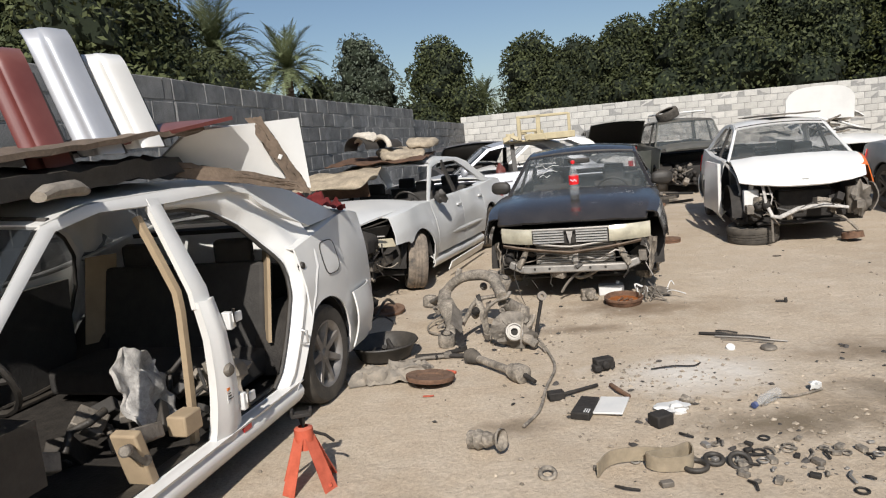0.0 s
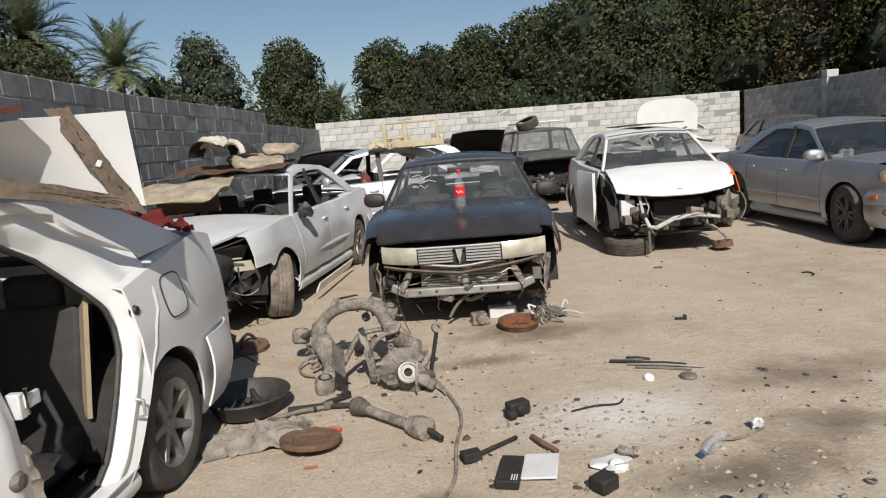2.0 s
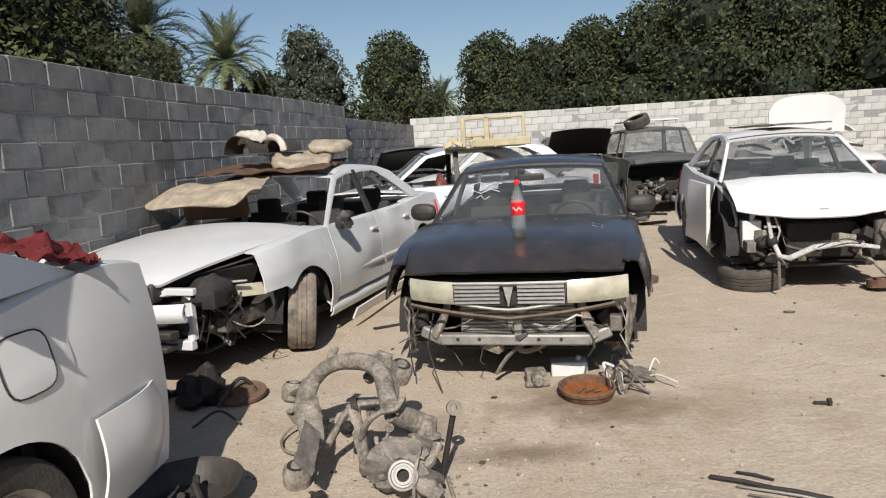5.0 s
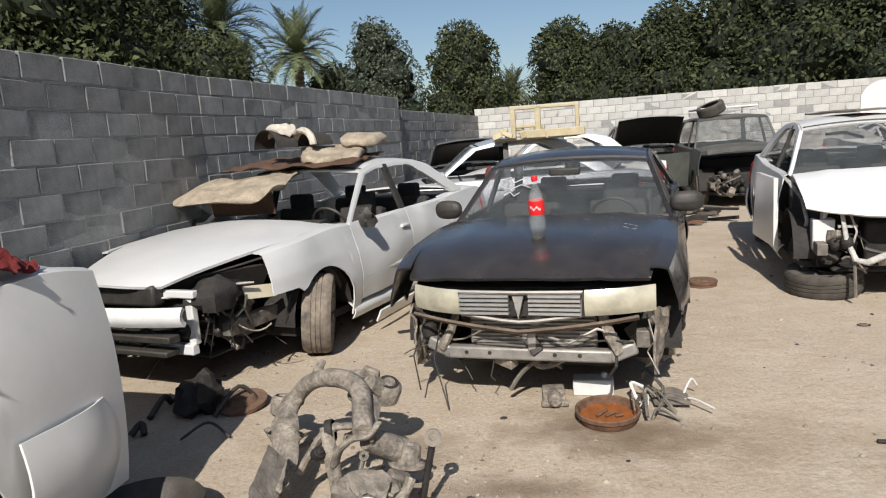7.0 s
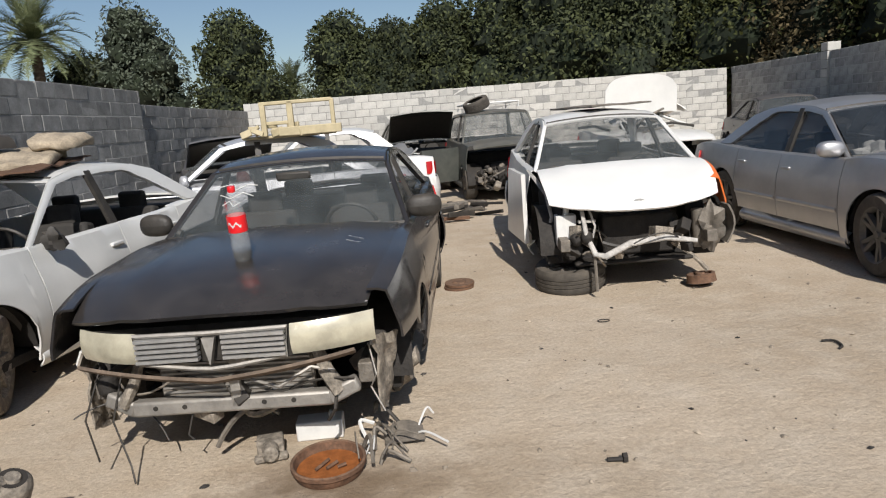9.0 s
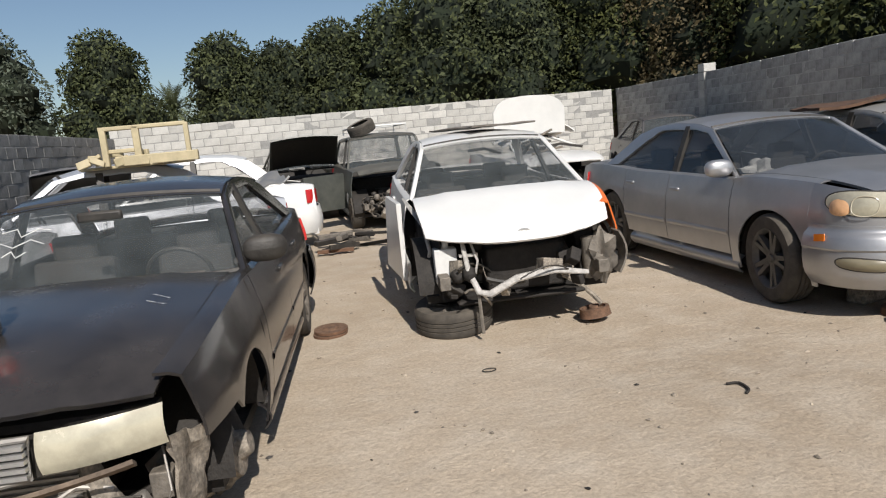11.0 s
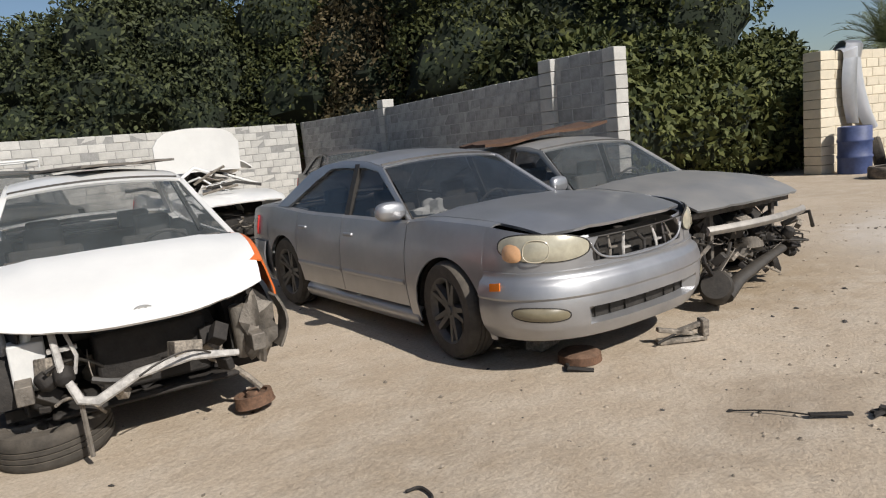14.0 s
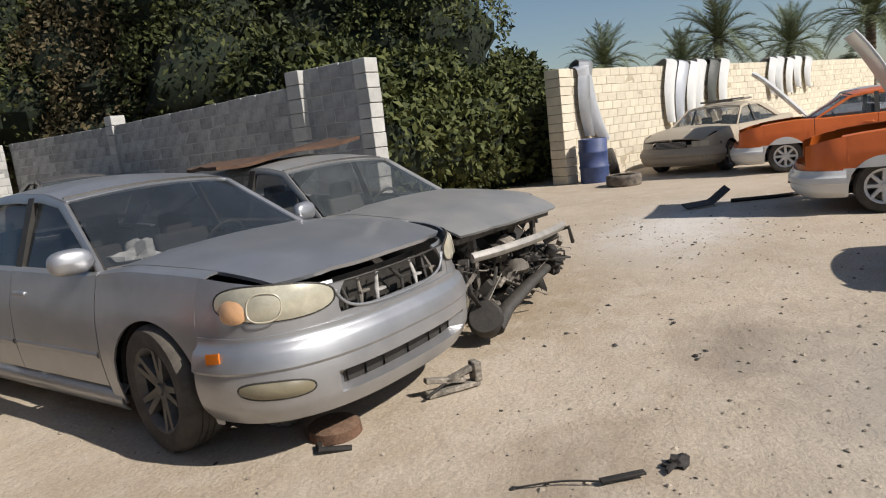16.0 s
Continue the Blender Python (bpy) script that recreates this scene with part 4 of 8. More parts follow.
single("loose_hood", quad((-1.46, 1.95, 1.67), (-1.06, 3.40, 1.81), (-2.35, 2.2, 1.62), (-1.75, 3.75, 1.76), (0, 0, 0.04), 0.03), M["mud"], Matrix(), "mud-brown hood lying upside down on the roof", "car hood", solid=0.025)
wh = thing("white_hood", pose(-0.9, 3.7, 1.40), "white hood propped on the roof edge, brown inner frame", "car hood")
part("skin", quad((-0.55, -0.20, 0.22), (0.235, 0.18, 0.02), (-0.25, -0.30, 0.40), (0.20, 0.20, 0.44), (0.03, 0, 0)), M["white"], wh, solid=0.02)
part("inner_frame", quad((-0.04, -0.02, 0.455), (0.18, 0.06, 0.02), (0.045, 0.0, 0.455), (0.265, 0.09, -0.01), n=0.012), M["mud"], wh, solid=0.03)
part("frame_hole", G().box((0, 0, 0), (0.022, 0.012, 0.03), pose(0.125, 0.02, 0.22, 0, 28, 20)), M["plasticw"], wh, bevel=0.004)
part("lower_rail", quad((-0.62, -0.60, 0.24), (0.17, 0.06, 0.03), (-0.60, -0.56, 0.27), (0.20, 0.07, 0.06), (0, 0, 0.05), 0.012), M["mud"], wh, solid=0.03)
single("red_car_hood", quad((-1.32, 2.85, 1.73), (-0.93, 3.48, 1.85), (-1.8, 3.1, 1.74), (-1.35, 3.8, 1.84), (0, 0, 0.04)), M["red"], Matrix(), "dark red panel lying on the piled hoods", "car panel", solid=0.02)


def stood_bumper(w, h, lean, over):
    """A bumper cover stood on end: a rounded band that leans and curls over at its top."""
    def fn(u, v):
        k = max(0, (u - 0.62) / 0.38)
        up = h * (min(u, 0.62) / 0.62 * 0.84 + 0.16 * math.sin(k * math.pi / 2))
        back = over * (1 - math.cos(k * math.pi / 2))
        q = 2 * v - 1
        return (-lean * up / h - back * 0.8 + w / 2 * math.copysign(abs(q) ** 0.8, q), -0.10 * (1 - q * q) ** 0.6 + back * 0.9 + 0.012 * math.sin(v * 14), up)
    return G().grid(fn, 26, 18)


for nm, x, y, z, w, h, c, la, lean in (("red_bumper", -1.46, 2.72, 1.66, 0.17, 0.54, "red", "dark red bumper cover stood on end", 0.17), ("silver_bumper", -1.33, 2.90, 1.70, 0.19, 0.60, "silver_lt", "scuffed silver bumper cover stood on end", 0.20), ("white_bumper", -1.22, 3.08, 1.72, 0.17, 0.47, "white", "white bumper cover stood on end", 0.16)):
    bp_ = single(nm, stood_bumper(w, h, lean, 0.14), M[c], pose(x, y, z, 0, 0, -6), la, "bumper", "bumpers on the roof", solid=0.012)
    part("inner_rib", G().tube([(w / 2 - lean * t * 0.9 - 0.012, 0.03, h * t * 0.86) for t in (0, 0.3, 0.6, 0.9)], 0.02, 6, flat=0.5), M["dark"], bp_)
# added black sheet: stands for the shadow under the piled hoods
single("dark_liner", quad((-1.40, 1.9, 1.57), (-1.20, 3.40, 1.63), (-2.25, 2.1, 1.57), (-1.75, 3.7, 1.63), (0, 0, 0.02), 0.05), M["dark"], Matrix(), "black sheet standing for the shade between the roof and the piled hoods", "liner", solid=0.09)
single("rolled_cloth", G().tube([(-0.18, 0, 0), (-0.06, 0.02, 0.02), (0.08, 0.0, 0.015), (0.18, 0.02, 0)], [0.03, 0.05, 0.045, 0.03], 10, flat=0.7), M["sack"], on_roof(-1.15, 0.62, roof_z + 0.02, 0, 0, 15), "dusty rolled cloth on the car roof", "cloth")
rc = G().grid(lambda u, v: (lerp(-0.19, 0.19, u) + 0.05 * noise.noise(Vector((u * 4, v * 4, 3))), lerp(-0.12, 0.12, v) + 0.05 * noise.noise(Vector((u * 4, v * 4, 9))), 0.035 + 0.05 * math.sin(math.pi * u) * math.sin(math.pi * v) + 0.06 * noise.noise(Vector((u * 5, v * 5, 5))) + 0.03 * noise.noise(Vector((u * 12, v * 12, 1)))), 30, 24)
single("red_cloth", rc, M["cloth"], pose(-0.86, 4.62, 1.235, 0, 14, 20), "crumpled dark red cloth on the trunk lid", "cloth")

# ---- white saloon without its nose ----
B = Car("stripped_white_saloon", "pearl white saloon with front bumper and lamps removed, dented doors", -1.37, 7.68, heading(-0.27, -0.963), "pearl", w=1.81, zr=1.46, wb=2.72, fo=1.30, front_low=0.60, zn=0.79, tf=0.20)
B.body(fender_front=0.60, dent=0.03)
B.cabin(side_glass=False, screen=False, rear_glass=False)


def b_hood(u, v):
    q = 2 * u - 1
    x0 = B.p["xc"] + 0.04 + 0.10 * (1 - q * q)
    x = lerp(x0, 1.28 - 0.12 * abs(q) ** 3, v)
    w_h = (B.side(x, B.zsh(x)) - 0.085) * (1 - 0.36 * max(0, (x - 0.30) / 0.95) ** 1.3)
    return (x, w_h * q, B.zsh(x) + 0.012 + 0.06 * (1 - q * q) * (1 - 0.3 * v) - 0.05 * v ** 6)


part("hood", G().grid(b_hood, 24, 22), B.paint, B.ob, solid=0.02)
part("grille_mouth", G().box((1.16, 0, 0.72), (0.10, 0.80, 0.14)), M["dark"], B.ob, bevel=0.02)
B.trunk()
B.engine(3, n=40)
B.wheel(0, 1, "dusty", 6, tyre="rubberdust", camber=-6, steer=30, dy=0.02)
B.wheel(0, -1, "alloy", 5)
B.wheel(-2.72, 1, "alloy", 5, tyre="rubberdust")
B.wheel(-2.72, -1, "alloy", 5)
part("bumper_beam", G().grid(lambda u, v: (0.80 + 0.10 * (1 - (2 * u - 1) ** 2) + 0.03 * math.sin(math.pi * v), lerp(-0.66, 0.66, u), lerp(0.50, 0.61, v)), 14, 5), M["plasticw"], B.ob, solid=0.03)
for y in (0.56, 0.45, -0.5):
    part("beam_slot", G().box((0.862 - 0.09 * (y * y) / 0.4, y, 0.575), (0.02, 0.07, 0.022)), M["dark"], B.ob)
part("radiator_support", G().box((0.68, 0, 0.67), (0.05, 1.3, 0.05)).box((0.66, 0.58, 0.5), (0.05, 0.06, 0.34)).box((0.66, -0.58, 0.5), (0.05, 0.06, 0.34)).box((0.68, 0, 0.30), (0.06, 1.2, 0.07)), M["pearl"], B.ob, bevel=0.008)
part("radiator", G().box((0.62, 0, 0.46), (0.03, 1.08, 0.34)), M["inner"], B.ob)
part("lower_grille", G().box((0.80, -0.1, 0.40), (0.10, 1.3, 0.05)).box((0.78, -0.1, 0.30), (0.12, 1.2, 0.04)), M["dark"], B.ob, bevel=0.01)
part("lamp_recess", G().blob((0.48, 0.62, 0.62), 0.17, 8, 0.3, 14, (1.2, 0.9, 0.7)), M["inner"], B.ob)
part("fender_tip", G().grid(lambda u, v: (0.50 + 0.20 * u, 0.80 - 0.10 * u - 0.03 * v, lerp(0.57, 0.66, v) + 0.02 * u), 6, 4), M["lamp"], B.ob, solid=0.02)
part("screen_edge", G().box((-0.36, 0, 0.985), (0.10, 1.35, 0.03)), M["dark"], B.ob)
part("loose_sill", G().grid(lambda u, v: (lerp(-0.55, -2.0, u), 0.93 + 0.05 * v + 0.05 * (1 - u), 0.10 + 0.10 * v), 8, 3), M["pearl"], B.ob, solid=0.015)
for s in (1, -1):
    part("lamp_support", G().tube(curve_pts([(1.16, s * 0.36, 0.70), (1.02, s * 0.52, 0.69), (0.84, s * 0.66, 0.72), (0.68, s * 0.77, 0.71)]), [0.016, 0.02, 0.024, 0.024, 0.02, 0.02, 0.016], 8, flat=0.5), M["grimywhite"], B.ob)
    part("lamp_cavity", G().grid(lambda u, v, s=s: (lerp(0.44, 1.10, u), s * (lerp(0.74, 0.38, u) - 0.16 * v), lerp(0.80, 0.54, v)), 6, 4), M["inner"], B.ob, solid=0.02)
    part("upper_rail", G().tube([(0.40, s * 0.72, 0.85), (0.66, s * 0.62, 0.82), (0.92, s * 0.48, 0.79)], 0.018, 6, flat=0.5), M["dark"], B.ob)
for k in range(14):
    a = Vector((R.uniform(0.62, 0.95), R.uniform(0.30, 0.78), R.uniform(0.50, 0.66)))
    b = a + Vector((R.uniform(-0.08, 0.12), R.uniform(-0.12, 0.12), R.uniform(-0.30, -0.05)))
    part("loose_wire", G().tube([a, (a + b) / 2 + Vector((R.uniform(-0.05, 0.07), R.uniform(-0.05, 0.05), 0.02)), b], R.choice((0.004, 0.006, 0.009)), 5), M[R.choice(("dark", "dark", "grimywhite", "steel"))], B.ob)
for o in list(B.ob.children):
    if o.name.split(".")[0] in ("bumper_beam", "beam_slot", "radiator_support", "radiator", "lower_grille", "lamp_recess"):
        o.location.x += 0.42
        o.location.z += 0.05
part("mirror_stub", G().blob((-0.62, 0.93, 0.98), 0.075, 3, 0.4, 12), M["dark"], B.ob)
part("wheel_arch_liner", G().grid(lambda u, v: (0.40 * math.cos(lerp(0.2, 2.7, u)), 0.80 - 0.03 * v, 0.31 + 0.40 * math.sin(lerp(0.2, 2.7, u)) - 0.06 * v), 14, 2), M["dark"], B.ob, solid=0.01)


def on_b(x, y, z, rx=0, ry=0, rz=0):
    return B.ob.matrix_world @ pose(x, y, z, rx, ry, rz)


def cushion(lx, ly, lz, seed, sag=0.05, amp=0.03):
    def fn(u, v):
        th, ph = 2 * math.pi * u, math.pi * v
        q = lambda a, e: math.copysign(abs(a) ** e, a)
        x, y, z = q(math.cos(th) * math.sin(ph), 0.55), q(math.sin(th) * math.sin(ph), 0.55), q(math.cos(ph), 0.8)
        k = 1 + 0.10 * noise.noise(Vector((x * 1.5, y * 1.5, seed)))
        return (lx / 2 * x * k, ly / 2 * y * k, lz / 2 * z + sag * math.cos(x * 1.4) - sag + amp * noise.noise(Vector((x * 2.5 + seed, y * 2.5, z))))
    return G().grid(fn, 36, 16)


single("brown_board", sheet(lambda u, v: (0.10 * v, lerp(-0.62, 0.10, u), lerp(0, 0.17, v) + 0.02 * u), 8, 3), M["brown"], on_b(-0.62, -0.12, 1.02, 0, -20, 0), "warped brown fibreboard leaning in the windscreen opening", "board", solid=0.015)
single("foam_slab", cushion(0.85, 1.12, 0.075, 3, 0.05, 0.06), M["foam"], on_b(-0.72, -0.48, 1.30, 4, 12, 10), "dirty tan foam slab lying over the windscreen opening", "foam", "foam on the white saloon")
single("foam_slab", cushion(0.85, 0.66, 0.11, 9, 0.05, 0.05), M["foam"], on_b(-1.52, 0.05, 1.55, 0, 6, 30), "torn brown and tan foam cushion on the roof", "foam", "foam on the white saloon")
single("foam_slab", cushion(0.50, 0.42, 0.11, 14), M["foam"], on_b(-1.75, 0.30, 1.66, -6, 4, 10), "small tan foam cushion on top of the pile", "foam", "foam on the white saloon")
single("sheet_of_lining", sheet(lambda u, v: (lerp(-0.5, 0.5, u), lerp(-0.65, 0.65, v), wob((u * 2, v * 2, 4), 0.05))), M["brown"], on_b(-1.35, -0.15, 1.47, 0, 4, 12), "brown roof lining under the foam", "lining", solid=0.012)
for k, (x, y, r_) in enumerate(((-1.0, -0.36, 0.22), (-1.3, -0.12, 0.17))):
    hd = thing("arched_cowl", on_b(x, y, 1.62, 0, 0, -22), "black arched cowl with a pale frayed rim on the pile", "car part", "cowls on the pile")
    part("hood_shell", G().grid(lambda u, v, r_=r_: (lerp(0, -0.22, v), r_ * math.cos(math.pi * u), r_ * 0.8 * math.sin(math.pi * u) * (1 - 0.2 * v)), 16, 4), M["dark"], hd, solid=0.01)
    if k:
        part("frayed_rim", G().tube([(0.01, r_ * math.cos(math.pi * i / 14), r_ * 0.84 * math.sin(math.pi * i / 14) + 0.01) for i in range(15)], 0.035, 8), M["foamlt"], hd)
single("white_pad", cushion(0.5, 0.22, 0.10, 21, 0.1), M["foamlt"], on_b(-1.2, -0.34, 1.80, 0, -8, 60), "pale ragged pad on top of the cowls", "padding")

# ---- black saloon with a bottle on its hood ----
C = Car("black_saloon", "dusty black saloon without its bumper, headlamps and grille still fitted", 1.18, 6.94, heading(-0.17, -0.985), "black", xc=-0.55, xwt=-1.30, zr=1.42, zn=0.77, front_low=0.60, tf=0.13, strip=M["black"])
C.body(fender_front=0.66)
C.cabin()
C.hood(0.80, bow=0.12)
C.trunk()
C.engine(5, front=0.8, top=0.5)
C.mirror(1, M["dark"])
C.mirror(-1, M["dark"])
for s in (1, -1):
    C.wheel(-2.70, s, "steel", 6)
part("front_plinth", G().box((0.62, 0, 0.715), (0.10, 1.35, 0.03)), M["inner"], C.ob)
for s, w_ in ((1, 0.36), (-1, 0.30)):
    l = part("headlamp", G().grid(lambda u, v, s=s, w_=w_: (0.80 - 0.10 * u ** 2 - 0.02 * (2 * v - 1) ** 2, s * lerp(0.35, 0.35 + w_, u), lerp(0.60, 0.735, v) + 0.012 * u), 8, 6), M["lens"], C.ob, "yellowed rectangular headlamp lens", solid=0.02)
    part("lamp_body", G().box((0.60, s * 0.50, 0.665), (0.14, 0.28, 0.11)), M["inner"], l, bevel=0.01)
gr = part("grille_frame", G().tube([(0.82 + 0.02 * (1 - abs(y) / 0.35), y, z) for y, z in [(-0.345, 0.735), (0.0, 0.735), (0.345, 0.735), (0.33, 0.605), (0.09, 0.575), (0.0, 0.57), (-0.09, 0.575), (-0.33, 0.605)]], 0.011, 6, close=True), M["alu"], C.ob)
for s in (1, -1):
    for k in range(5):
        part("grille_slat", G().box((0.832, s * 0.195, 0.715 - 0.024 * k), (0.035, 0.28, 0.014)), M["chrome"], gr)
part("grille_badge", G().add([(0.85, -0.03, 0.715), (0.85, 0.03, 0.715), (0.86, 0.0, 0.59), (0.82, -0.03, 0.715), (0.82, 0.03, 0.715), (0.82, 0.0, 0.59)], [(0, 1, 2), (0, 2, 5, 3), (1, 4, 5, 2), (0, 3, 4, 1)]), M["alu"], gr)
part("grille_backing", G().box((0.78, 0, 0.66), (0.01, 0.7, 0.14)), M["dark"], gr)
part("bumper_trim", G().grid(lambda u, v: (0.80 + 0.06 * (1 - (2 * u - 1) ** 2) - 0.03 * v, lerp(-0.63, 0.63, u), 0.585 - 0.06 * (1 - abs(2 * u - 1)) - 0.022 * v + 0.02 * abs(2 * u - 1) ** 3), 18, 3), M["mud"], C.ob, solid=0.015)
part("radiator_core", G().box((0.60, 0.02, 0.46), (0.03, 0.74, 0.24)), M["steel"], C.ob)
for k in range(9):
    part("radiator_fin", G().box((0.62, 0.02, 0.365 + 0.023 * k), (0.012, 0.72, 0.010)), M["alu"], C.ob)
part("lower_crossmember", G().box((0.66, 0, 0.335), (0.07, 0.96, 0.075)).box((0, 0, 0), (0.07, 0.16, 0.075), pose(0.65, 0.53, 0.36, 22, 0, 8)).box((0, 0, 0), (0.07, 0.16, 0.075), pose(0.65, -0.53, 0.36, -22, 0, -8)), M["alu"], C.ob, bevel=0.014)
for y in (-0.36, -0.22, 0.16, 0.30):
    part("crossmember_hole", G().lathe([(0, 0.002), (0.012, 0.002), (0.012, -0.01)], 12, pose(0.696, y, 0.34, 0, 90, 0)), M["dark"], C.ob)
for s in (1, -1):
    part("support_upright", G().tube([(0.64, s * 0.42, 0.58), (0.66, s * 0.46, 0.46), (0.67, s * 0.52, 0.36)], [0.035, 0.045, 0.05], 8, flat=0.6), M["dusty"], C.ob)
    part("fender_liner", G().grid(lambda u, v, s=s: (0.42 + 0.22 * u + 0.04 * noise.noise(Vector((u * 4, v * 4, s))), s * (0.70 + 0.08 * v * (1 - u)) + 0.03 * noise.noise(Vector((v * 5, u * 3, 2))), lerp(0.18, 0.56, v) + 0.05 * u), 8, 8), M["dusty"], C.ob, solid=0.012)
    part("bare_hub", G().blob((0.02, s * 0.68, 0.2), 0.11, 40 + s, 0.5, 14, (1, 0.8, 1.1)).lathe([(0, 0.08), (0.05, 0.08), (0.07, 0.03), (0.13, 0.02), (0.13, -0.02), (0, -0.03)], 18, pose(0.04, s * 0.76, 0.28, -80 * s, 10, 0)), M["dusty"], C.ob)
part("support_post", G().box((0.68, 0.03, 0.40), (0.03, 0.05, 0.16)).lathe([(0, 0.03), (0.04, 0.02), (0.05, 0)], 14, pose(0.66, 0.05, 0.545, 0, 90, 0)), M["alu"], C.ob, bevel=0.006)
for k, pts in enumerate(([(0.66, 0.1, 0.44), (0.72, 0.25, 0.42), (0.70, 0.40, 0.50), (0.66, 0.5, 0.46)], [(0.64, -0.52, 0.52), (0.72, -0.56, 0.3), (0.74, -0.50, 0.08), (0.80, -0.46, 0.02)], [(0.64, -0.62, 0.55), (0.74, -0.68, 0.32), (0.72, -0.66, 0.10)],
                         [(0.6, 0.66, 0.56), (0.70, 0.70, 0.44), (0.64, 0.66, 0.36), (0.66, 0.72, 0.24)], [(0.66, 0.5, 0.36), (0.74, 0.5, 0.3), (0.72, 0.46, 0.24)], [(0.66, -0.2, 0.30), (0.70, -0.22, 0.2), (0.69, -0.2, 0.17)])):
    part("wire", G().tube(pts, 0.009 if k in (0, 4) else 0.0045, 6), M["alu" if k in (0, 3) else "dark"], C.ob)
part("rear_view_mirror", G().box((-0.98, 0, 1.27), (0.03, 0.24, 0.06)), M["dark"], C.ob, bevel=0.015)
for k, pts in enumerate(([(0, 0), (0.08, 0.02), (0.12, -0.03), (0.2, 0.01), (0.27, 0)], [(0.02, -0.06), (0.10, -0.09), (0.18, -0.05), (0.26, -0.08)], [(0.06, -0.14), (0.10, -0.11), (0.14, -0.15), (0.18, -0.12)])):
    def on_screen(y, dz):
        t = 0.115 + dz * 0.35
        x, z = C.upper(t)
        return (x + 0.13 * (1 - (y / 0.7) ** 2) * (1 - 0.25) + 0.02, y, z + 0.03 + 0.012)
    part("chalk_mark", G().tube([on_screen(-0.50 + y, dz) for y, dz in pts], 0.0035, 5), M["plasticw"], C.ob)
for k, (x, y, l_, a) in enumerate(((0.05, 0.52, 0.16, 60), (-0.02, 0.55, 0.10, 55))):
    def on_hood(px, py):
        return (px, py, C.zsh(px) + 0.018 + 0.05 * (1 - (py / 0.78) ** 2) + 0.008)
    part("paint_scrape", G().grid(lambda u, v, x=x, y=y, l_=l_, a=a: on_hood(x + (u - 0.5) * l_ * math.cos(radians(a)) + (v - 0.5) * 0.018 * math.sin(math.pi * u), y + (u - 0.5) * l_ * math.sin(radians(a)) + (v - 0.5) * 0.018), 6, 2), M["plasticw"], C.ob, "pale scrape in the paint")
bt = thing("cola_bottle", C.ob.matrix_world @ pose(0.33, 0.03, C.zsh(0.33) + 0.070, 0, 7, 0) @ Matrix.Scale(1.12, 4), "nearly empty cola bottle with red label standing on the hood", "bottle")
part("shell", G().lathe([(0.0, 0.004), (0.035, 0.0), (0.042, 0.015), (0.043, 0.09), (0.040, 0.12), (0.041, 0.20), (0.036, 0.24), (0.018, 0.285), (0.0135, 0.30), (0.0135, 0.318)], 28), M["clear"], bt)
part("cola", G().lathe([(0.0, 0.006), (0.033, 0.004), (0.039, 0.016), (0.040, 0.045), (0.0, 0.045)], 24), M["cola"], bt)
lb = part("label", G().lathe([(0.0425, 0.135), (0.0430, 0.14), (0.0430, 0.205), (0.0425, 0.21)], 28), M["labelred"], bt)
part("label_wave", G().grid(lambda u, v: (0.0436 * math.cos(lerp(-0.7, 0.7, u)), 0.0436 * math.sin(lerp(-0.7, 0.7, u)), 0.172 + 0.008 * math.sin(u * 12) + (v - 0.5) * 0.014 * (0.5 + 0.5 * math.sin(u * 21) ** 2)), 24, 2), M["plasticw"], lb)
part("cap", G().lathe([(0.016, 0.312), (0.017, 0.316), (0.017, 0.334), (0.014, 0.338), (0.0, 0.338)], 20), M["labelred"], bt)

# ---- small white saloon ----
D = Car("small_white_saloon", "small white saloon with front bumper torn off and twisted fenders", 4.12, 8.95, heading(-0.17, -0.985), "white", w=1.66, wb=2.37, fo=0.80, ro=0.98, zr=1.49, xc=-0.10, xwt=-0.85, xrr=-1.95, xdk=-2.55,
        xb=-1.2, xd0=-0.25, xd2=-2.0, zc=1.02, zn=0.67, zb=0.97, zd=1.05, front_low=0.62, z=0.04, tf=0.22)
D.body(fender_front=0.36, fenders=(1,), fender_mats=(M["orange"], None))
D.cabin()
D.hood(0.72, roll=0.08, bow=0.26, gap=0.035)
D.trunk()
D.engine(7, top=0.55, n=34)
for s in (1, -1):
    D.wheel(-2.37, s, "steel", 6)
part("emblem", G().tube([(0.66, 0.055 * math.cos(a), 0.735 + 0.036 * math.sin(a)) for a in [2 * math.pi * k / 18 for k in range(18)]], 0.006, 6, close=True).tube([(0.665, 0.025 * math.cos(a), 0.735 + 0.034 * math.sin(a)) for a in [2 * math.pi * k / 14 for k in range(14)]], 0.005, 6, close=True), M["chrome"], D.ob)
part("washer_tank", G().box((0.38, -0.56, 0.52), (0.14, 0.17, 0.26)).tube([(0.38, -0.56, 0.64), (0.38, -0.54, 0.74)], 0.03, 10), M["plasticw"], D.ob, bevel=0.03)
part("bent_crossbar", G().tube([(0.50, -0.44, 0.72), (0.60, -0.42, 0.50), (0.64, -0.36, 0.34), (0.66, -0.28, 0.32), (0.68, -0.08, 0.42), (0.68, 0.20, 0.45), (0.66, 0.46, 0.40)], [0.018, 0.02, 0.026, 0.028, 0.028, 0.026, 0.018], 8, flat=0.6), M["grimywhite"], D.ob)
part("lamp_bracket", G().tube([(0.52, -0.38, 0.70), (0.56, -0.34, 0.56), (0.54, -0.36, 0.46)], 0.014, 6, flat=0.5).box((0.52, -0.40, 0.60), (0.04, 0.14, 0.02)), M["grimywhite"], D.ob)
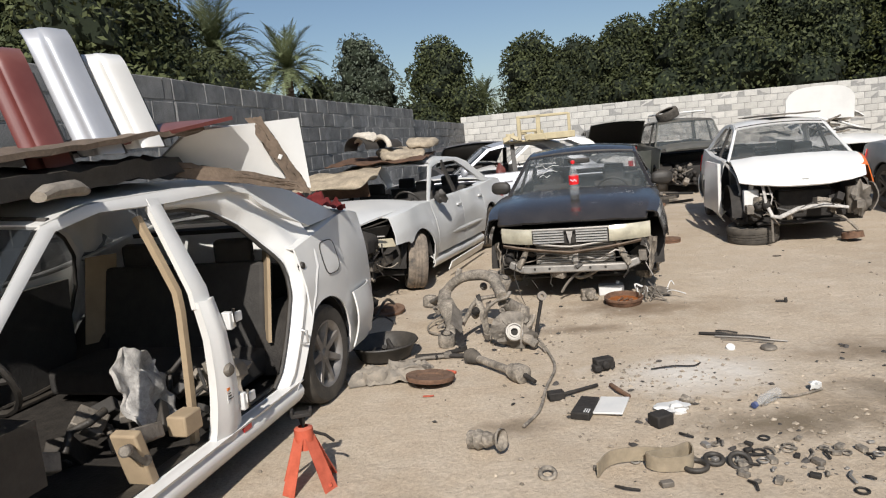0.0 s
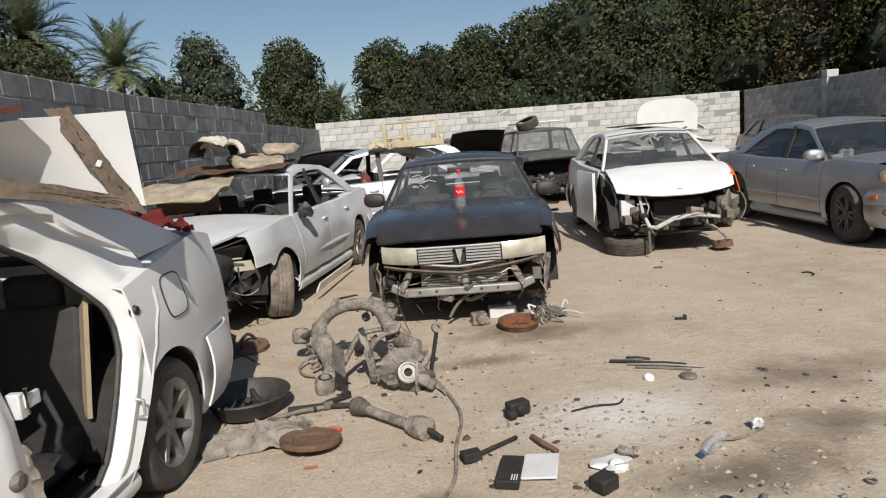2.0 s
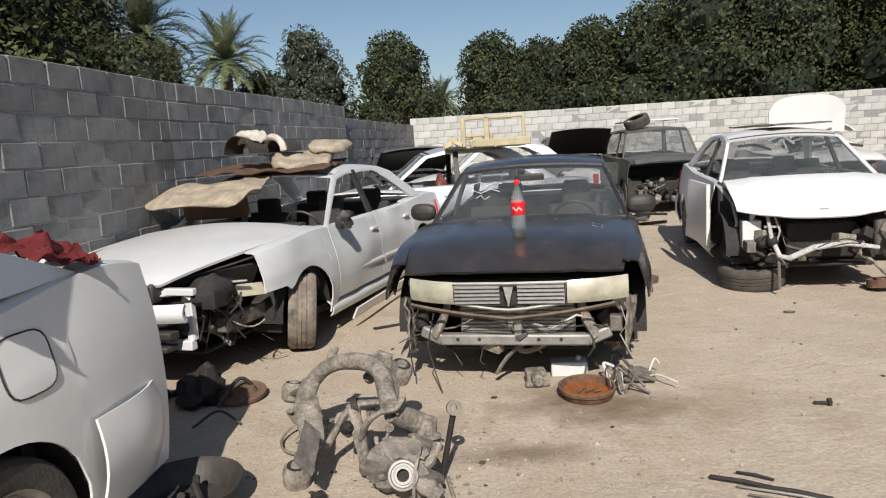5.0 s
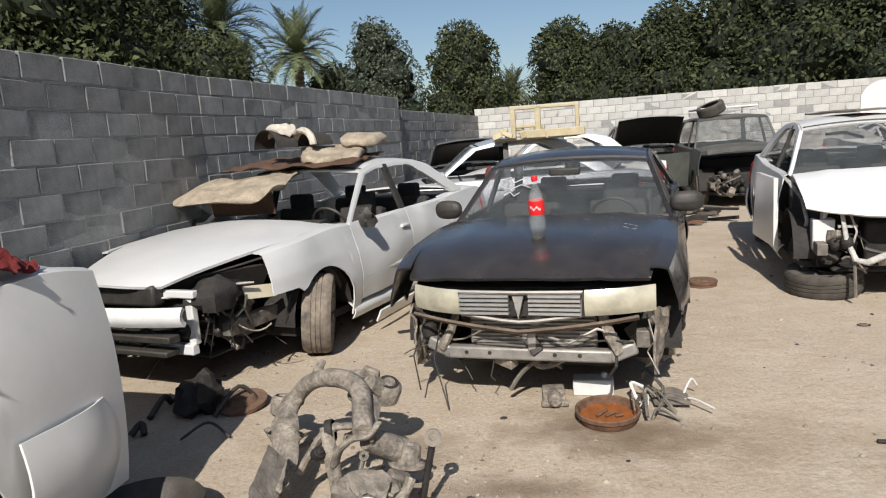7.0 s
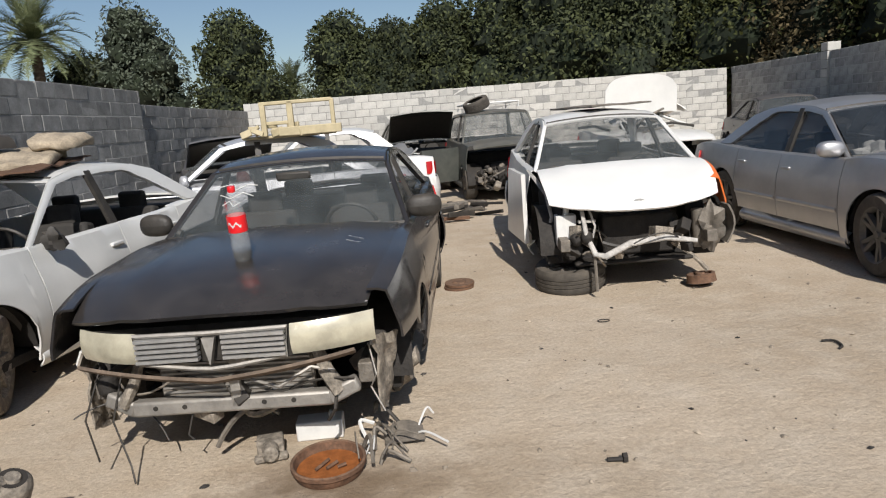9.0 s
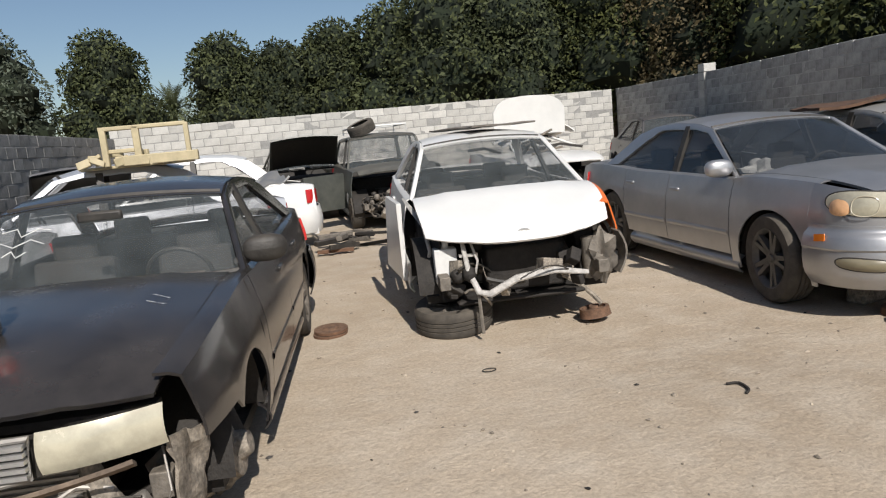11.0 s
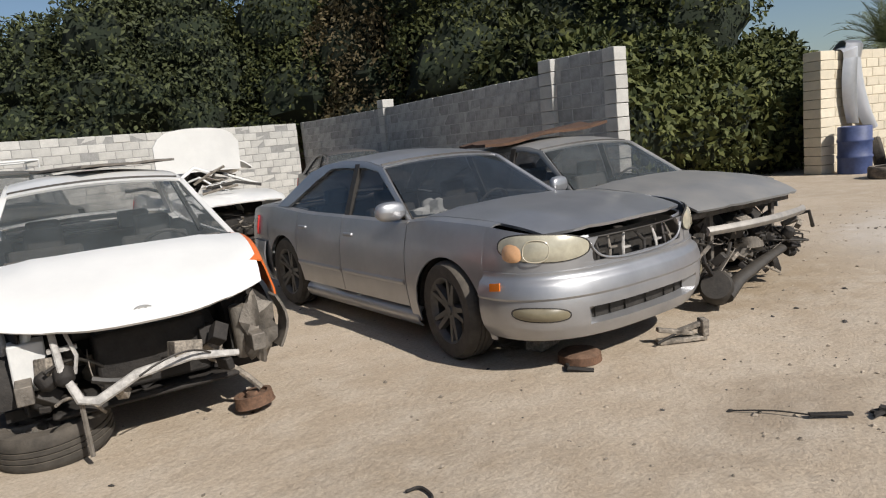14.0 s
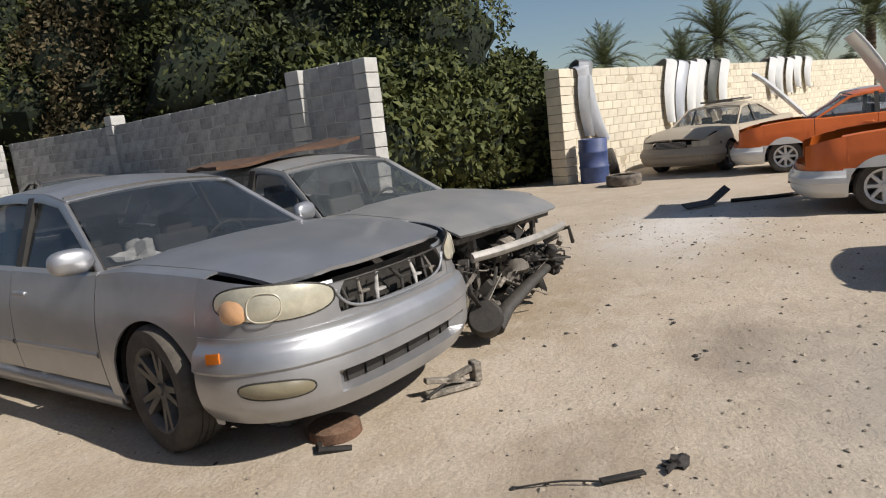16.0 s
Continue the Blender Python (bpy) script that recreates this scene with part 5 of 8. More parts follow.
part("inner_wing", G().grid(lambda u, v: (lerp(-0.2, 0.42, u), -0.70 + 0.10 * u + 0.03 * noise.noise(Vector((u * 5, v * 5, 1))), lerp(0.25, 0.92, v) - 0.10 * u * v), 10, 8), M["inner"], D.ob, solid=0.01)
part("torn_wing_edge", G().tube([(-0.25, -0.80, 1.0), (-0.02, -0.76, 0.94), (0.16, -0.68, 0.80), (0.28, -0.66, 0.62), (0.26, -0.70, 0.42), (0.22, -0.72, 0.26)], [0.012, 0.022, 0.02, 0.016, 0.014, 0.01], 8, flat=0.4), M["grimywhite"], D.ob)
part("strut_tower", G().tube([(0.40, 0.56, 0.30), (0.42, 0.54, 0.62)], 0.05, 10).blob((0.44, 0.64, 0.46), 0.13, 91, 0.7, 16, (0.8, 0.7, 1.3)), M["steel"], D.ob)
part("wing_liner", G().grid(lambda u, v: (0.40 + 0.16 * u, 0.74 + 0.06 * math.sin(v * 3), lerp(0.34, 0.66, v)), 5, 6), M["steel"], D.ob, solid=0.015)
part("front_post", G().tube([(0.60, -0.36, 0.34), (0.62, -0.35, 0.02)], 0.014, 6), M["steel"], D.ob)
part("bare_hub", G().lathe([(0, 0.05), (0.04, 0.05), (0.05, 0.02), (0.09, 0.02), (0.09, 0.04), (0.115, 0.04), (0.12, -0.02), (0.125, -0.03), (0, -0.03)], 20, pose(0.45, 0.56, 0.03, 6, -5, 0)), M["rust"], D.ob)
for s in (-1,):
    part("ajar_door", G().grid(lambda u, v: (lerp(-0.26, -1.14, u), -0.84 - 0.10 * u * (1 - v * 0.4), lerp(0.30, 0.96, v)), 10, 8), M["white"], D.ob, "white door hanging ajar", solid=0.04)
single("roof_mat", sheet(lambda u, v: (lerp(-0.45, 0.45, u), lerp(-0.35, 0.35, v), 0.02 * noise.noise(Vector((u * 3, v * 3, 2))) + 0.02), 12, 10), M["steel"], D.ob.matrix_world @ pose(-1.35, 0.1, 1.515, 0, 0, 20), "grey mat lying on the small car's roof", "mat", solid=0.015)
wl = thing("spare_wheel_and_tyre", pose(3.58, 8.84, 0.125, 5, -4, 0), "worn wheel lying flat under the small white car", "wheel")
w_ = wheel_parts(0.31, 0.2, "steel", 8, "rubber", wl)

# ---- silver saloon ----
E_ = Car("silver_saloon", "dusty silver saloon, nearly complete, grille missing, black alloy wheels", 6.82, 7.98, heading(-0.086, -0.996), "silver", w=1.80, wb=2.75, fo=0.98, zr=1.45, rw=0.335, ra=0.395, zn=0.885, zc=1.0, tf=0.14, handle=M["silver"], xwt=-1.22)
E_.body(fender_front=0.44)
nose_ = E_.nose
E_.nose = lambda th, z, out=0.0, n=2.7: nose_(th, z + 0.05, out, n)
E_.cabin("glassdk", pillars=M["silver"])
E_.hood(0.97, bow=0.20, crown=0.05, roll=0.03)
part("header_panel", G().grid(lambda u, v: E_.nose(lerp(0.44, 1.45, u), lerp(0.75, 0.81, v), -0.012 - 0.04 * v), 20, 4), E_.paint, E_.ob, solid=0.012)
part("header_panel", G().grid(lambda u, v: E_.nose(-lerp(0.44, 1.45, u), lerp(0.75, 0.81, v), -0.012 - 0.04 * v), 20, 4), E_.paint, E_.ob, solid=0.012)
for s in (1, -1):
    part("grille_cheek", G().grid(lambda u, v, s=s: E_.nose(s * lerp(0.42 - 0.07 * math.sin(math.pi * v) * 0 + 0.05 * (2 * v - 1) ** 2 * -1, 0.60, u), lerp(0.61, 0.80, v), -0.006), 6, 8), E_.paint, E_.ob, solid=0.012)
E_.trunk()
E_.engine(31, front=0.9, top=0.55, hubs=False)
p_ = E_.p
part("corner_panel", G().grid(lambda u, v: E_.nose(lerp(0.95, 1.57, u), lerp(0.58, E_.zsh(lerp(0.85, 0.40, u)) - 0.05, v)), 12, 6), E_.paint, E_.ob, solid=0.012)
part("corner_panel", G().grid(lambda u, v: E_.nose(-lerp(0.95, 1.57, u), lerp(0.58, E_.zsh(lerp(0.85, 0.40, u)) - 0.05, v)), 12, 6), E_.paint, E_.ob, solid=0.012)


def bump(u, v):
    th = lerp(-1.57, 1.57, u)
    z = lerp(0.20, 0.625, v)
    o = 0.01 + 0.05 * math.sin(math.pi * min(1, 0.12 + v * 0.95)) ** 0.7 + (0.014 if 0.62 < v < 0.86 else 0.0) - 0.12 * max(0, 0.2 - v)
    if 0.22 < v < 0.46 and abs(th) < 0.50:
        o -= 0.09
    return E_.nose(th, z, o)


fb = part("front_bumper", G().grid(bump, 56, 26), E_.paint, E_.ob, solid=0.012)
part("air_intake", G().grid(lambda u, v: E_.nose(lerp(-0.5, 0.5, u), lerp(0.30, 0.39, v), -0.012), 14, 3), M["dark"], fb)
for k in range(7):
    part("intake_rib", G().tube([E_.nose(lerp(-0.42, 0.42, k / 6), 0.305, -0.006), E_.nose(lerp(-0.42, 0.42, k / 6), 0.385, -0.006)], 0.006, 6), M["dark"], fb)
for s in (1, -1):
    def oval(u, v, a0, a1, z0, z1, out, s=s):
        a = 2 * math.pi * u
        c, q = math.cos(a), math.sin(a)
        rr = v * (abs(c) ** 2.6 + abs(q) ** 2.6) ** (-1 / 2.6)
        t = lerp(a0, a1, 0.5 + 0.5 * rr * c)
        z = lerp(z0, z1, 0.5 + 0.5 * rr * q) + 0.035 * (t - a0)
        return E_.nose(s * t, z, out + 0.018 * (1 - v * v))
    hl = part("headlamp", G().grid(lambda u, v: oval(u, v, 0.46, 1.44, 0.675, 0.835, 0.014), 36, 6), M["lens"], E_.ob, "large clouded headlamp lens")
    part("lamp_surround", G().tube([oval(k / 40, 1.02, 0.46, 1.44, 0.675, 0.835, 0.008) for k in range(40)], 0.006, 6, close=True), M["dark"], hl)
    part("turn_signal", G().grid(lambda u, v: oval(u, v, 1.14, 1.38, 0.69, 0.80, 0.0225), 20, 4), M["amberdull"], hl, "amber indicator inside the lamp")
    part("lamp_ring", G().tube([oval(k / 30, 1.0, 0.86, 1.14, 0.69, 0.82, 0.029) for k in range(30)], 0.004, 6, close=True), M["lamp"], hl)
    part("side_marker", G().grid(lambda u, v, s=s: E_.nose(s * lerp(1.36, 1.47, u), lerp(0.525, 0.575, v) - 0.01 * u, 0.060), 6, 3), M["amber"], fb, solid=0.01)
    fg = part("fog_lamp", G().grid(lambda u, v: oval(u, v, 0.68, 1.24, 0.325, 0.41, 0.066), 30, 4), M["fog"], fb)
    part("fog_surround", G().tube([oval(k / 30, 1.03, 0.68, 1.24, 0.325, 0.41, 0.064) for k in range(30)], 0.006, 6, close=True), M["dark"], fg)
part("nose_panel", G().grid(lambda u, v: E_.nose(lerp(-0.55, 0.55, u), lerp(0.60, 0.655, v), -0.005), 14, 3), E_.paint, E_.ob, solid=0.012)
for s in (1, -1):
    part("lamp_panel", G().grid(lambda u, v, s=s: E_.nose(s * lerp(0.50, 1.05, u), lerp(0.575, 0.705, v), -0.001), 12, 4), E_.paint, E_.ob, solid=0.012)
gf = part("grille_frame", G().tube([E_.nose(lerp(-0.44, 0.44, k / 24), 0.655 - 0.012 * math.cos(math.pi * (k / 12 - 1)) + 0.10 * abs(k / 12 - 1) ** 6, 0.004) for k in range(25)], 0.008, 8), M["silver"], E_.ob)
part("grille_backing", G().grid(lambda u, v: E_.nose(lerp(-0.4, 0.4, u), lerp(0.62, 0.80, v), -0.14), 10, 3), M["dark"], gf)
for k, t in enumerate((-0.34, -0.22, -0.1, 0.03, 0.14, 0.26, 0.36)):
    part("grille_remnant", G().tube([E_.nose(t, 0.64, -0.04), E_.nose(t + 0.012, 0.70, -0.055), E_.nose(t + 0.035 * (k % 3 - 1), 0.79, -0.07)], [0.010, 0.014, 0.008], 6, flat=0.5).box(E_.nose(t + 0.04, 0.685 + 0.02 * (k % 2), -0.06), (0.03, 0.07, 0.014)), M[("dark", "steel", "grimywhite", "dark", "grimywhite", "dark", "steel")[k]], gf, bevel=0.008)
part("hood_gap", G().tube([E_.nose(lerp(-1.3, 1.3, k / 20), 0.795, -0.03) for k in range(21)], 0.006, 6), M["dark"], E_.ob)
E_.mirror(-1)
E_.mirror(1)
for ax in (0, -2.75):
    for s in (1, -1):
        E_.wheel(ax, s, "alloydk", 5, twin=0.035, tyre="rubber", steer=-8 if ax == 0 else 0, r=0.35, dy=0.03 if ax == 0 else 0.0)
part("airbag", G().blob((-0.85, -0.36, 0.93), 0.12, 77, 0.6, 20, (0.8, 1.2, 0.8)), M["plasticw"], E_.ob, "burst white airbag")

# ---- grey saloon beside it ----
F = Car("grey_saloon", "dusty grey saloon with the whole nose stripped to bare metal", 8.62, 7.85, heading(-0.15, -0.989), "grey", zr=1.42, wb=2.67, front_low=0.62, zn=0.80, tf=0.13)
F.body(fender_front=0.45)
F.cabin()
F.hood(0.90, bow=0.16)
F.trunk()
F.engine(9, front=1.0, top=0.66, n=60)
for s in (1, -1):
    F.wheel(-2.67, s, "steel", 6)
    F.wheel(0, s, "steel", 6)
part("bumper_beam", G().grid(lambda u, v: (0.80 + 0.08 * (1 - (2 * u - 1) ** 2) + 0.02 * math.sin(math.pi * v), lerp(-0.66, 0.66, u), lerp(0.61, 0.66, v)), 12, 4), M["alu"], F.ob, "bare aluminium bumper beam", solid=0.03)
part("radiator_support", G().box((0.66, 0, 0.74), (0.05, 1.3, 0.04)).box((0.64, 0.45, 0.5), (0.04, 0.04, 0.45)).box((0.64, -0.4, 0.5), (0.04, 0.04, 0.45)), M["steel"], F.ob, bevel=0.006)
part("hanging_fan_shroud", G().lathe([(0.13, 0.0), (0.13, 0.10), (0.11, 0.13), (0.0, 0.13)], 24, pose(0.80, -0.55, 0.15, 60, 0, 30)), M["dark"], F.ob)
part("hanging_duct", G().tube([(0.9, -0.6, 0.12), (0.85, -0.35, 0.2), (0.85, 0.0, 0.3), (0.8, 0.35, 0.34)], [0.07, 0.06, 0.05, 0.04], 10, flat=0.8), M["dark"], F.ob)
for k in range(26):
    y, z0 = R.uniform(-0.75, 0.7), R.uniform(0.3, 0.62)
    part("torn_bracket", G().tube([(0.68, y, z0), (R.uniform(0.7, 0.88), y + R.uniform(-0.25, 0.25), z0 - R.uniform(-0.05, 0.15)), (R.uniform(0.7, 0.85), y + R.uniform(-0.45, 0.45), R.uniform(0.1, 0.5))], R.choice((0.004, 0.006, 0.01, 0.018)), 6), M[R.choice(("steel", "dark", "dark", "inner", "dusty"))], F.ob)
for k in range(12):
    part("torn_lump", G().blob((R.uniform(0.62, 0.80), R.uniform(-0.7, 0.65), R.uniform(0.22, 0.58)), R.uniform(0.04, 0.10), 300 + k, 0.7, 12, (1, R.uniform(0.6, 1.5), R.uniform(0.5, 1.2))), M[R.choice(("dark", "dark", "inner", "steel"))], F.ob)
bd = single("long_board", sheet(lambda u, v: (lerp(-0.78, 0.78, u), lerp(-0.3, 0.3, v), 0.05 * u * u + wob((u, v, 3), 0.03)), 16, 6), M["brown"], F.ob.matrix_world @ pose(-1.75, -0.15, 1.46, 0, -3, 82), "warped brown board across the grey car's roof", "board", solid=0.03)

# ---- light silver saloon across the yard, and what stands behind ----
S = Car("light_silver_saloon", "light silver saloon with a smashed tail, red tail lamps", -0.95, 12.45, heading(-0.992, -0.12), "silver_lt", zr=1.54, zb=0.98, fo=0.75, wb=2.6, ro=0.95, w=1.74, strip=M["silver_lt"])
S.body(bumper_mat=M["grey"], dent=0.01)
S.cabin(rear_glass=False, side_glass=False)
S.hood()
S.engine(12)
S.mirror(1)
for ax in (0, -2.6):
    for s in (1, -1):
        S.wheel(ax, s, "alloy", 5)
part("buckled_trunk_lid", G().grid(lambda u, v: (lerp(-2.95, -3.55, u), lerp(-0.62, 0.72, v), 1.02 + 0.20 * u + 0.10 * noise.noise(Vector((u * 3, v * 4, 8)))), 10, 12), M["grey"], S.ob, solid=0.02)
part("red_seat_cloth", G().blob((-1.3, 0.5, 0.95), 0.16, 15, 0.4, 14, (0.6, 0.6, 1.2)), M["red"], S.ob)
cab = thing("cream_truck_front", pose(1.17, 11.8, 1.52, 0, 0, -6) @ Matrix.Diagonal((0.74, 1, 0.92, 1)), "cream bare metal truck front frame lying on a car roof", "car part")
for nm, c, s_ in (("top_rail", (0, 0, 0.44), (1.2, 0.06, 0.05)), ("lower_panel", (0.15, 0, 0.06), (1.15, 0.08, 0.12)), ("upright", (-0.55, 0, 0.22), (0.09, 0.06, 0.42)), ("upright", (-0.10, 0, 0.24), (0.10, 0.06, 0.44)), ("upright", (0.60, 0, 0.22), (0.07, 0.06, 0.46)), ("mid_rail", (-0.3, 0.02, 0.18), (0.5, 0.05, 0.05)), ("floor_strip", (-0.2, 0.3, 0.0), (1.5, 0.5, 0.04))):
    part(nm, G().box(c, s_), M["primer"], cab, bevel=0.012)
for k in range(9):
    o = part("bent_bracket", G().box((0, 0, 0), (R.uniform(0.08, 0.25), 0.05, R.uniform(0.03, 0.1))), M["primer"], cab, bevel=0.01)
    o.matrix_local = pose(R.uniform(-0.9, 0.6), R.uniform(-0.1, 0.3), R.uniform(0.04, 0.16), R.uniform(-20, 20), R.uniform(-30, 30), R.uniform(-40, 40))
W2 = Car("crushed_white_saloon", "white saloon with crumpled roof and missing rear window", -0.1, 15.0, heading(-0.995, -0.05), "white", zr=1.55, zb=0.98, fo=0.6, wb=2.5, ro=0.8, xdk=-2.8, xrr=-2.2, xd2=-2.25)
W2.body(dent=0.05)
W2.cabin(side_glass=False, rear_glass=False)
for s in (1, -1):
    W2.wheel(-2.5, s), W2.wheel(0, s)
W2.hood()


def raised_hood(car, paint, ang=58, name="raised_hood", lining=True):
    p = car.p
    L, w = p["fo"] - p["xc"] - 0.05, p["w"] * 0.42
    m = pose(p["xc"] + 0.05, 0, p["zc"] + 0.03, 0, -ang, 0)
    q = part(name, G().grid(lambda u, v: tuple(m @ Vector((L * u, lerp(-w, w, v) * (1 - 0.08 * u), 0.06 * (1 - (2 * v - 1) ** 2) - 0.06 * u ** 5))), 12, 12), paint, car.ob, solid=0.025)
    if lining:
        part("hood_lining", G().grid(lambda u, v: tuple(m @ Vector((L * lerp(0.06, 0.94, u), lerp(-w, w, v) * 0.9, 0.05 * (1 - (2 * v - 1) ** 2) - 0.03 - 0.05 * u ** 5))), 6, 6), M["dark"], q)


K = Car("dark_hatchback", "dark car with its hood raised and headlamps in place", 3.45, 18.9, heading(0.0, -1.0), "green", zr=1.62, zn=0.86, zc=1.08, zb=1.02, zd=1.1, w=1.78, xc=-0.3)
K.body(fender_front=0.42)
K.cabin()
K.nose_panels(0.62, M["grey"])
raised_hood(K, K.paint, 34)
K.engine(44)
for s in (1, -1):
    part("headlamp", G().grid(lambda u, v, s=s: K.nose(s * lerp(0.55, 1.2, u), lerp(0.68, 0.86, v), 0.01), 8, 4), M["lamp"], K.ob, solid=0.02)
    K.wheel(0, s, "steel"), K.wheel(-2.7, s, "steel")
L_ = Car("dark_saloon_open_hood", "dark blue saloon with its hood raised by the wall", -0.35, 15.9, heading(0.25, -0.97), "darkblue", zr=1.5, zn=0.85, zc=1.05, zb=1.0)
L_.body()
L_.cabin()
raised_hood(L_, L_.paint, 22)
L_.engine(45)
for s in (1, -1):
    L_.wheel(0, s, "steel"), L_.wheel(-2.7, s, "steel")
N = Car("dark_green_estate", "dark green off-roader, front stripped, roof rack with a tyre", 4.75, 16.0, heading(-0.05, -1.0), "green", zr=1.68, zc=1.08, zn=0.98, zb=1.04, zd=1.1, xc=-0.35, xwt=-0.85, xrr=-3.0, xdk=-3.45, xb=-1.4, xd2=-2.3, w=1.72, tumble=0.25, front_low=0.6)
N.body(fender_front=0.5)
N.cabin()
N.hood(0.7)
N.engine(46, n=40)
for s in (1, -1):
    N.wheel(0, s, "steel"), N.wheel(-2.7, s, "steel")
part("open_door", G().grid(lambda u, v: (lerp(-0.5, -0.15, u), -0.86 - 0.75 * u, lerp(0.35, 1.0, v)), 6, 6), N.paint, N.ob, "green door standing open", solid=0.05)
rk = part("roof_rack", G().tube([(-1.2, -0.55, 1.70), (-1.2, -0.55, 1.82), (-1.2, 0.55, 1.82), (-1.2, 0.55, 1.70)], 0.02, 8).tube([(-2.6, -0.55, 1.70), (-2.6, -0.55, 1.82), (-2.6, 0.55, 1.82), (-2.6, 0.55, 1.70)], 0.02, 8).tube([(-1.2, 0.55, 1.82), (-2.6, 0.55, 1.82)], 0.02, 8).tube([(-1.2, -0.55, 1.82), (-2.6, -0.55, 1.82)], 0.02, 8), M["plasticw"], N.ob, "white tube roof rack")
tb = thing("tyre_on_roof", N.ob.matrix_world @ pose(-1.05, -0.35, 1.80, 20, 10, 0), "black tyre lying on the off-roader's roof", "tyre")
wheel_parts(0.27, 0.2, None, 0, "rubber", tb)
V = Car("dark_saloon_by_wall", "dark saloon parked against the east wall", 11.4, 16.6, heading(-0.3, -0.95), "darkblue", zr=1.5)
V.body(fender_front=0.42)
V.cabin()
V.hood()
V.trunk()
V.nose_panels(0.56)
for s in (1, -1):
    V.wheel(0, s, "steel"), V.wheel(-2.7, s, "steel")
# wreck with crushed roof behind the small saloon
X = Car("crushed_white_wreck", "crushed white wreck with buckled roof and torn frame", 7.75, 15.6, heading(-0.1, -0.995), "white", zr=1.30, w=1.74)
X.body(dent=0.09)
X.engine(48, n=30)
X.hood(0.8, lift=0.1)
for s in (1, -1):
    X.wheel(0, s, "steel"), X.wheel(-2.7, s, "steel")
part("buckled_roof", G().grid(lambda u, v: (lerp(-0.7, -2.6, u), lerp(-0.75, 0.75, v), 1.35 + 0.22 * noise.noise(Vector((u * 3, v * 3, 1))) + 0.1 * math.sin(v * 3)), 18, 14), M["white"], X.ob, solid=0.02)
for k in range(12):
    a = Vector((R.uniform(0.3, -1.6), R.uniform(-0.8, 0.9), R.uniform(0.95, 1.3)))
    b = a + Vector((R.uniform(-0.7, 0.7), R.uniform(-0.9, 0.9), R.uniform(-0.1, 0.35)))
    part("bent_frame_tube", G().tube([a, (a + b) / 2 + Vector((0, 0, R.uniform(0, 0.15))), b], R.uniform(0.015, 0.03), 7), M[R.choice(("white", "white", "dark", "dusty"))], X.ob)
for k in range(8):
    o = part("torn_sheet", G().grid(lambda u, v: (u * 0.5, v * 0.35, 0.08 * noise.noise(Vector((u * 4, v * 4, k)))), 6, 6), M[R.choice(("foamlt", "white", "dark", "dusty"))], X.ob, solid=0.015)
    o.matrix_local = pose(R.uniform(0.2, -1.2), R.uniform(-0.8, 0.5), R.uniform(0.95, 1.25), R.uniform(-50, 50), R.uniform(-50, 50), R.uniform(0, 180))
uh = thing("upright_white_hood", pose(7.5, 16.0, 1.36, 8, 0, -10) @ Matrix.Diagonal((1.12, 1, 1.12, 1)), "white hood stood upright on the wreck", "car hood")
part("skin", sheet(lambda u, v: (lerp(-0.62, 0.62, u), 0.10 * (1 - (2 * u - 1) ** 2), lerp(0, 0.66, v) - 0.07 * (2 * u - 1) ** 2 * v - 0.16 * abs(2 * u - 1) ** 7 * v), 16, 10), M["white"], uh, solid=0.02)
part("edge_frame", G().tube([(lerp(-0.60, 0.60, k / 16), 0.10 * (1 - (k / 8 - 1) ** 2) + 0.02, 0.64 - 0.07 * (k / 8 - 1) ** 2 - 0.16 * abs(k / 8 - 1) ** 7) for k in range(17)], 0.014, 6), M["white"], uh)

# ---- the far side by the gateway ----
Q = Car("beige_saloon", "dust-covered beige saloon with a damaged front wing", 20.15, 7.75, heading(-0.95, 0.31), "beige", w=1.82, wb=2.8, zr=1.43, zn=0.76, tf=0.08)
Q.body(fenders=(1, -1), fender_front=0.42)
Q.cabin()
Q.hood(0.9, bow=0.05)
Q.trunk()
Q.nose_panels(0.55)
part("grille", G().box((0.93, 0, 0.66), (0.03, 0.72, 0.13)), M["dark"], Q.ob, bevel=0.01)
for k in range(5):
    part("grille_bar", G().box((0.95, 0, 0.61 + 0.026 * k), (0.012, 0.70, 0.008)), M["chrome"], Q.ob)
for s in (1, -1):
    part("headlamp", G().grid(lambda u, v, s=s: Q.nose(s * lerp(0.42, 0.95, u), lerp(0.60, 0.72, v), 0.01), 8, 4), M["lamp"], Q.ob, solid=0.02)
    Q.wheel(0, s, "alloydk"), Q.wheel(-2.8, s, "alloydk")
part("bumper_slot", G().grid(lambda u, v: Q.nose(lerp(-0.8, 0.8, u), lerp(0.36, 0.42, v), 0.07), 14, 2), M["dark"], Q.ob)
part("wing_hole", G().blob((0.42, 0.80, 0.60), 0.15, 17, 0.5, 14, (1.1, 0.5, 1)), M["inner"], Q.ob)
single("roof_frame", G().tube([(-0.4, -0.4, 0), (0.4, -0.4, 0.02), (0.45, 0.4, 0), (-0.4, 0.45, 0.03)], 0.025, 6, close=True).tube([(-0.1, -0.5, 0.03), (0.1, 0.5, 0.04)], 0.02, 6), M["steel"], Q.ob.matrix_world @ pose(-1.7, 0, 1.47), "loose steel frame on the beige car's roof", "frame")


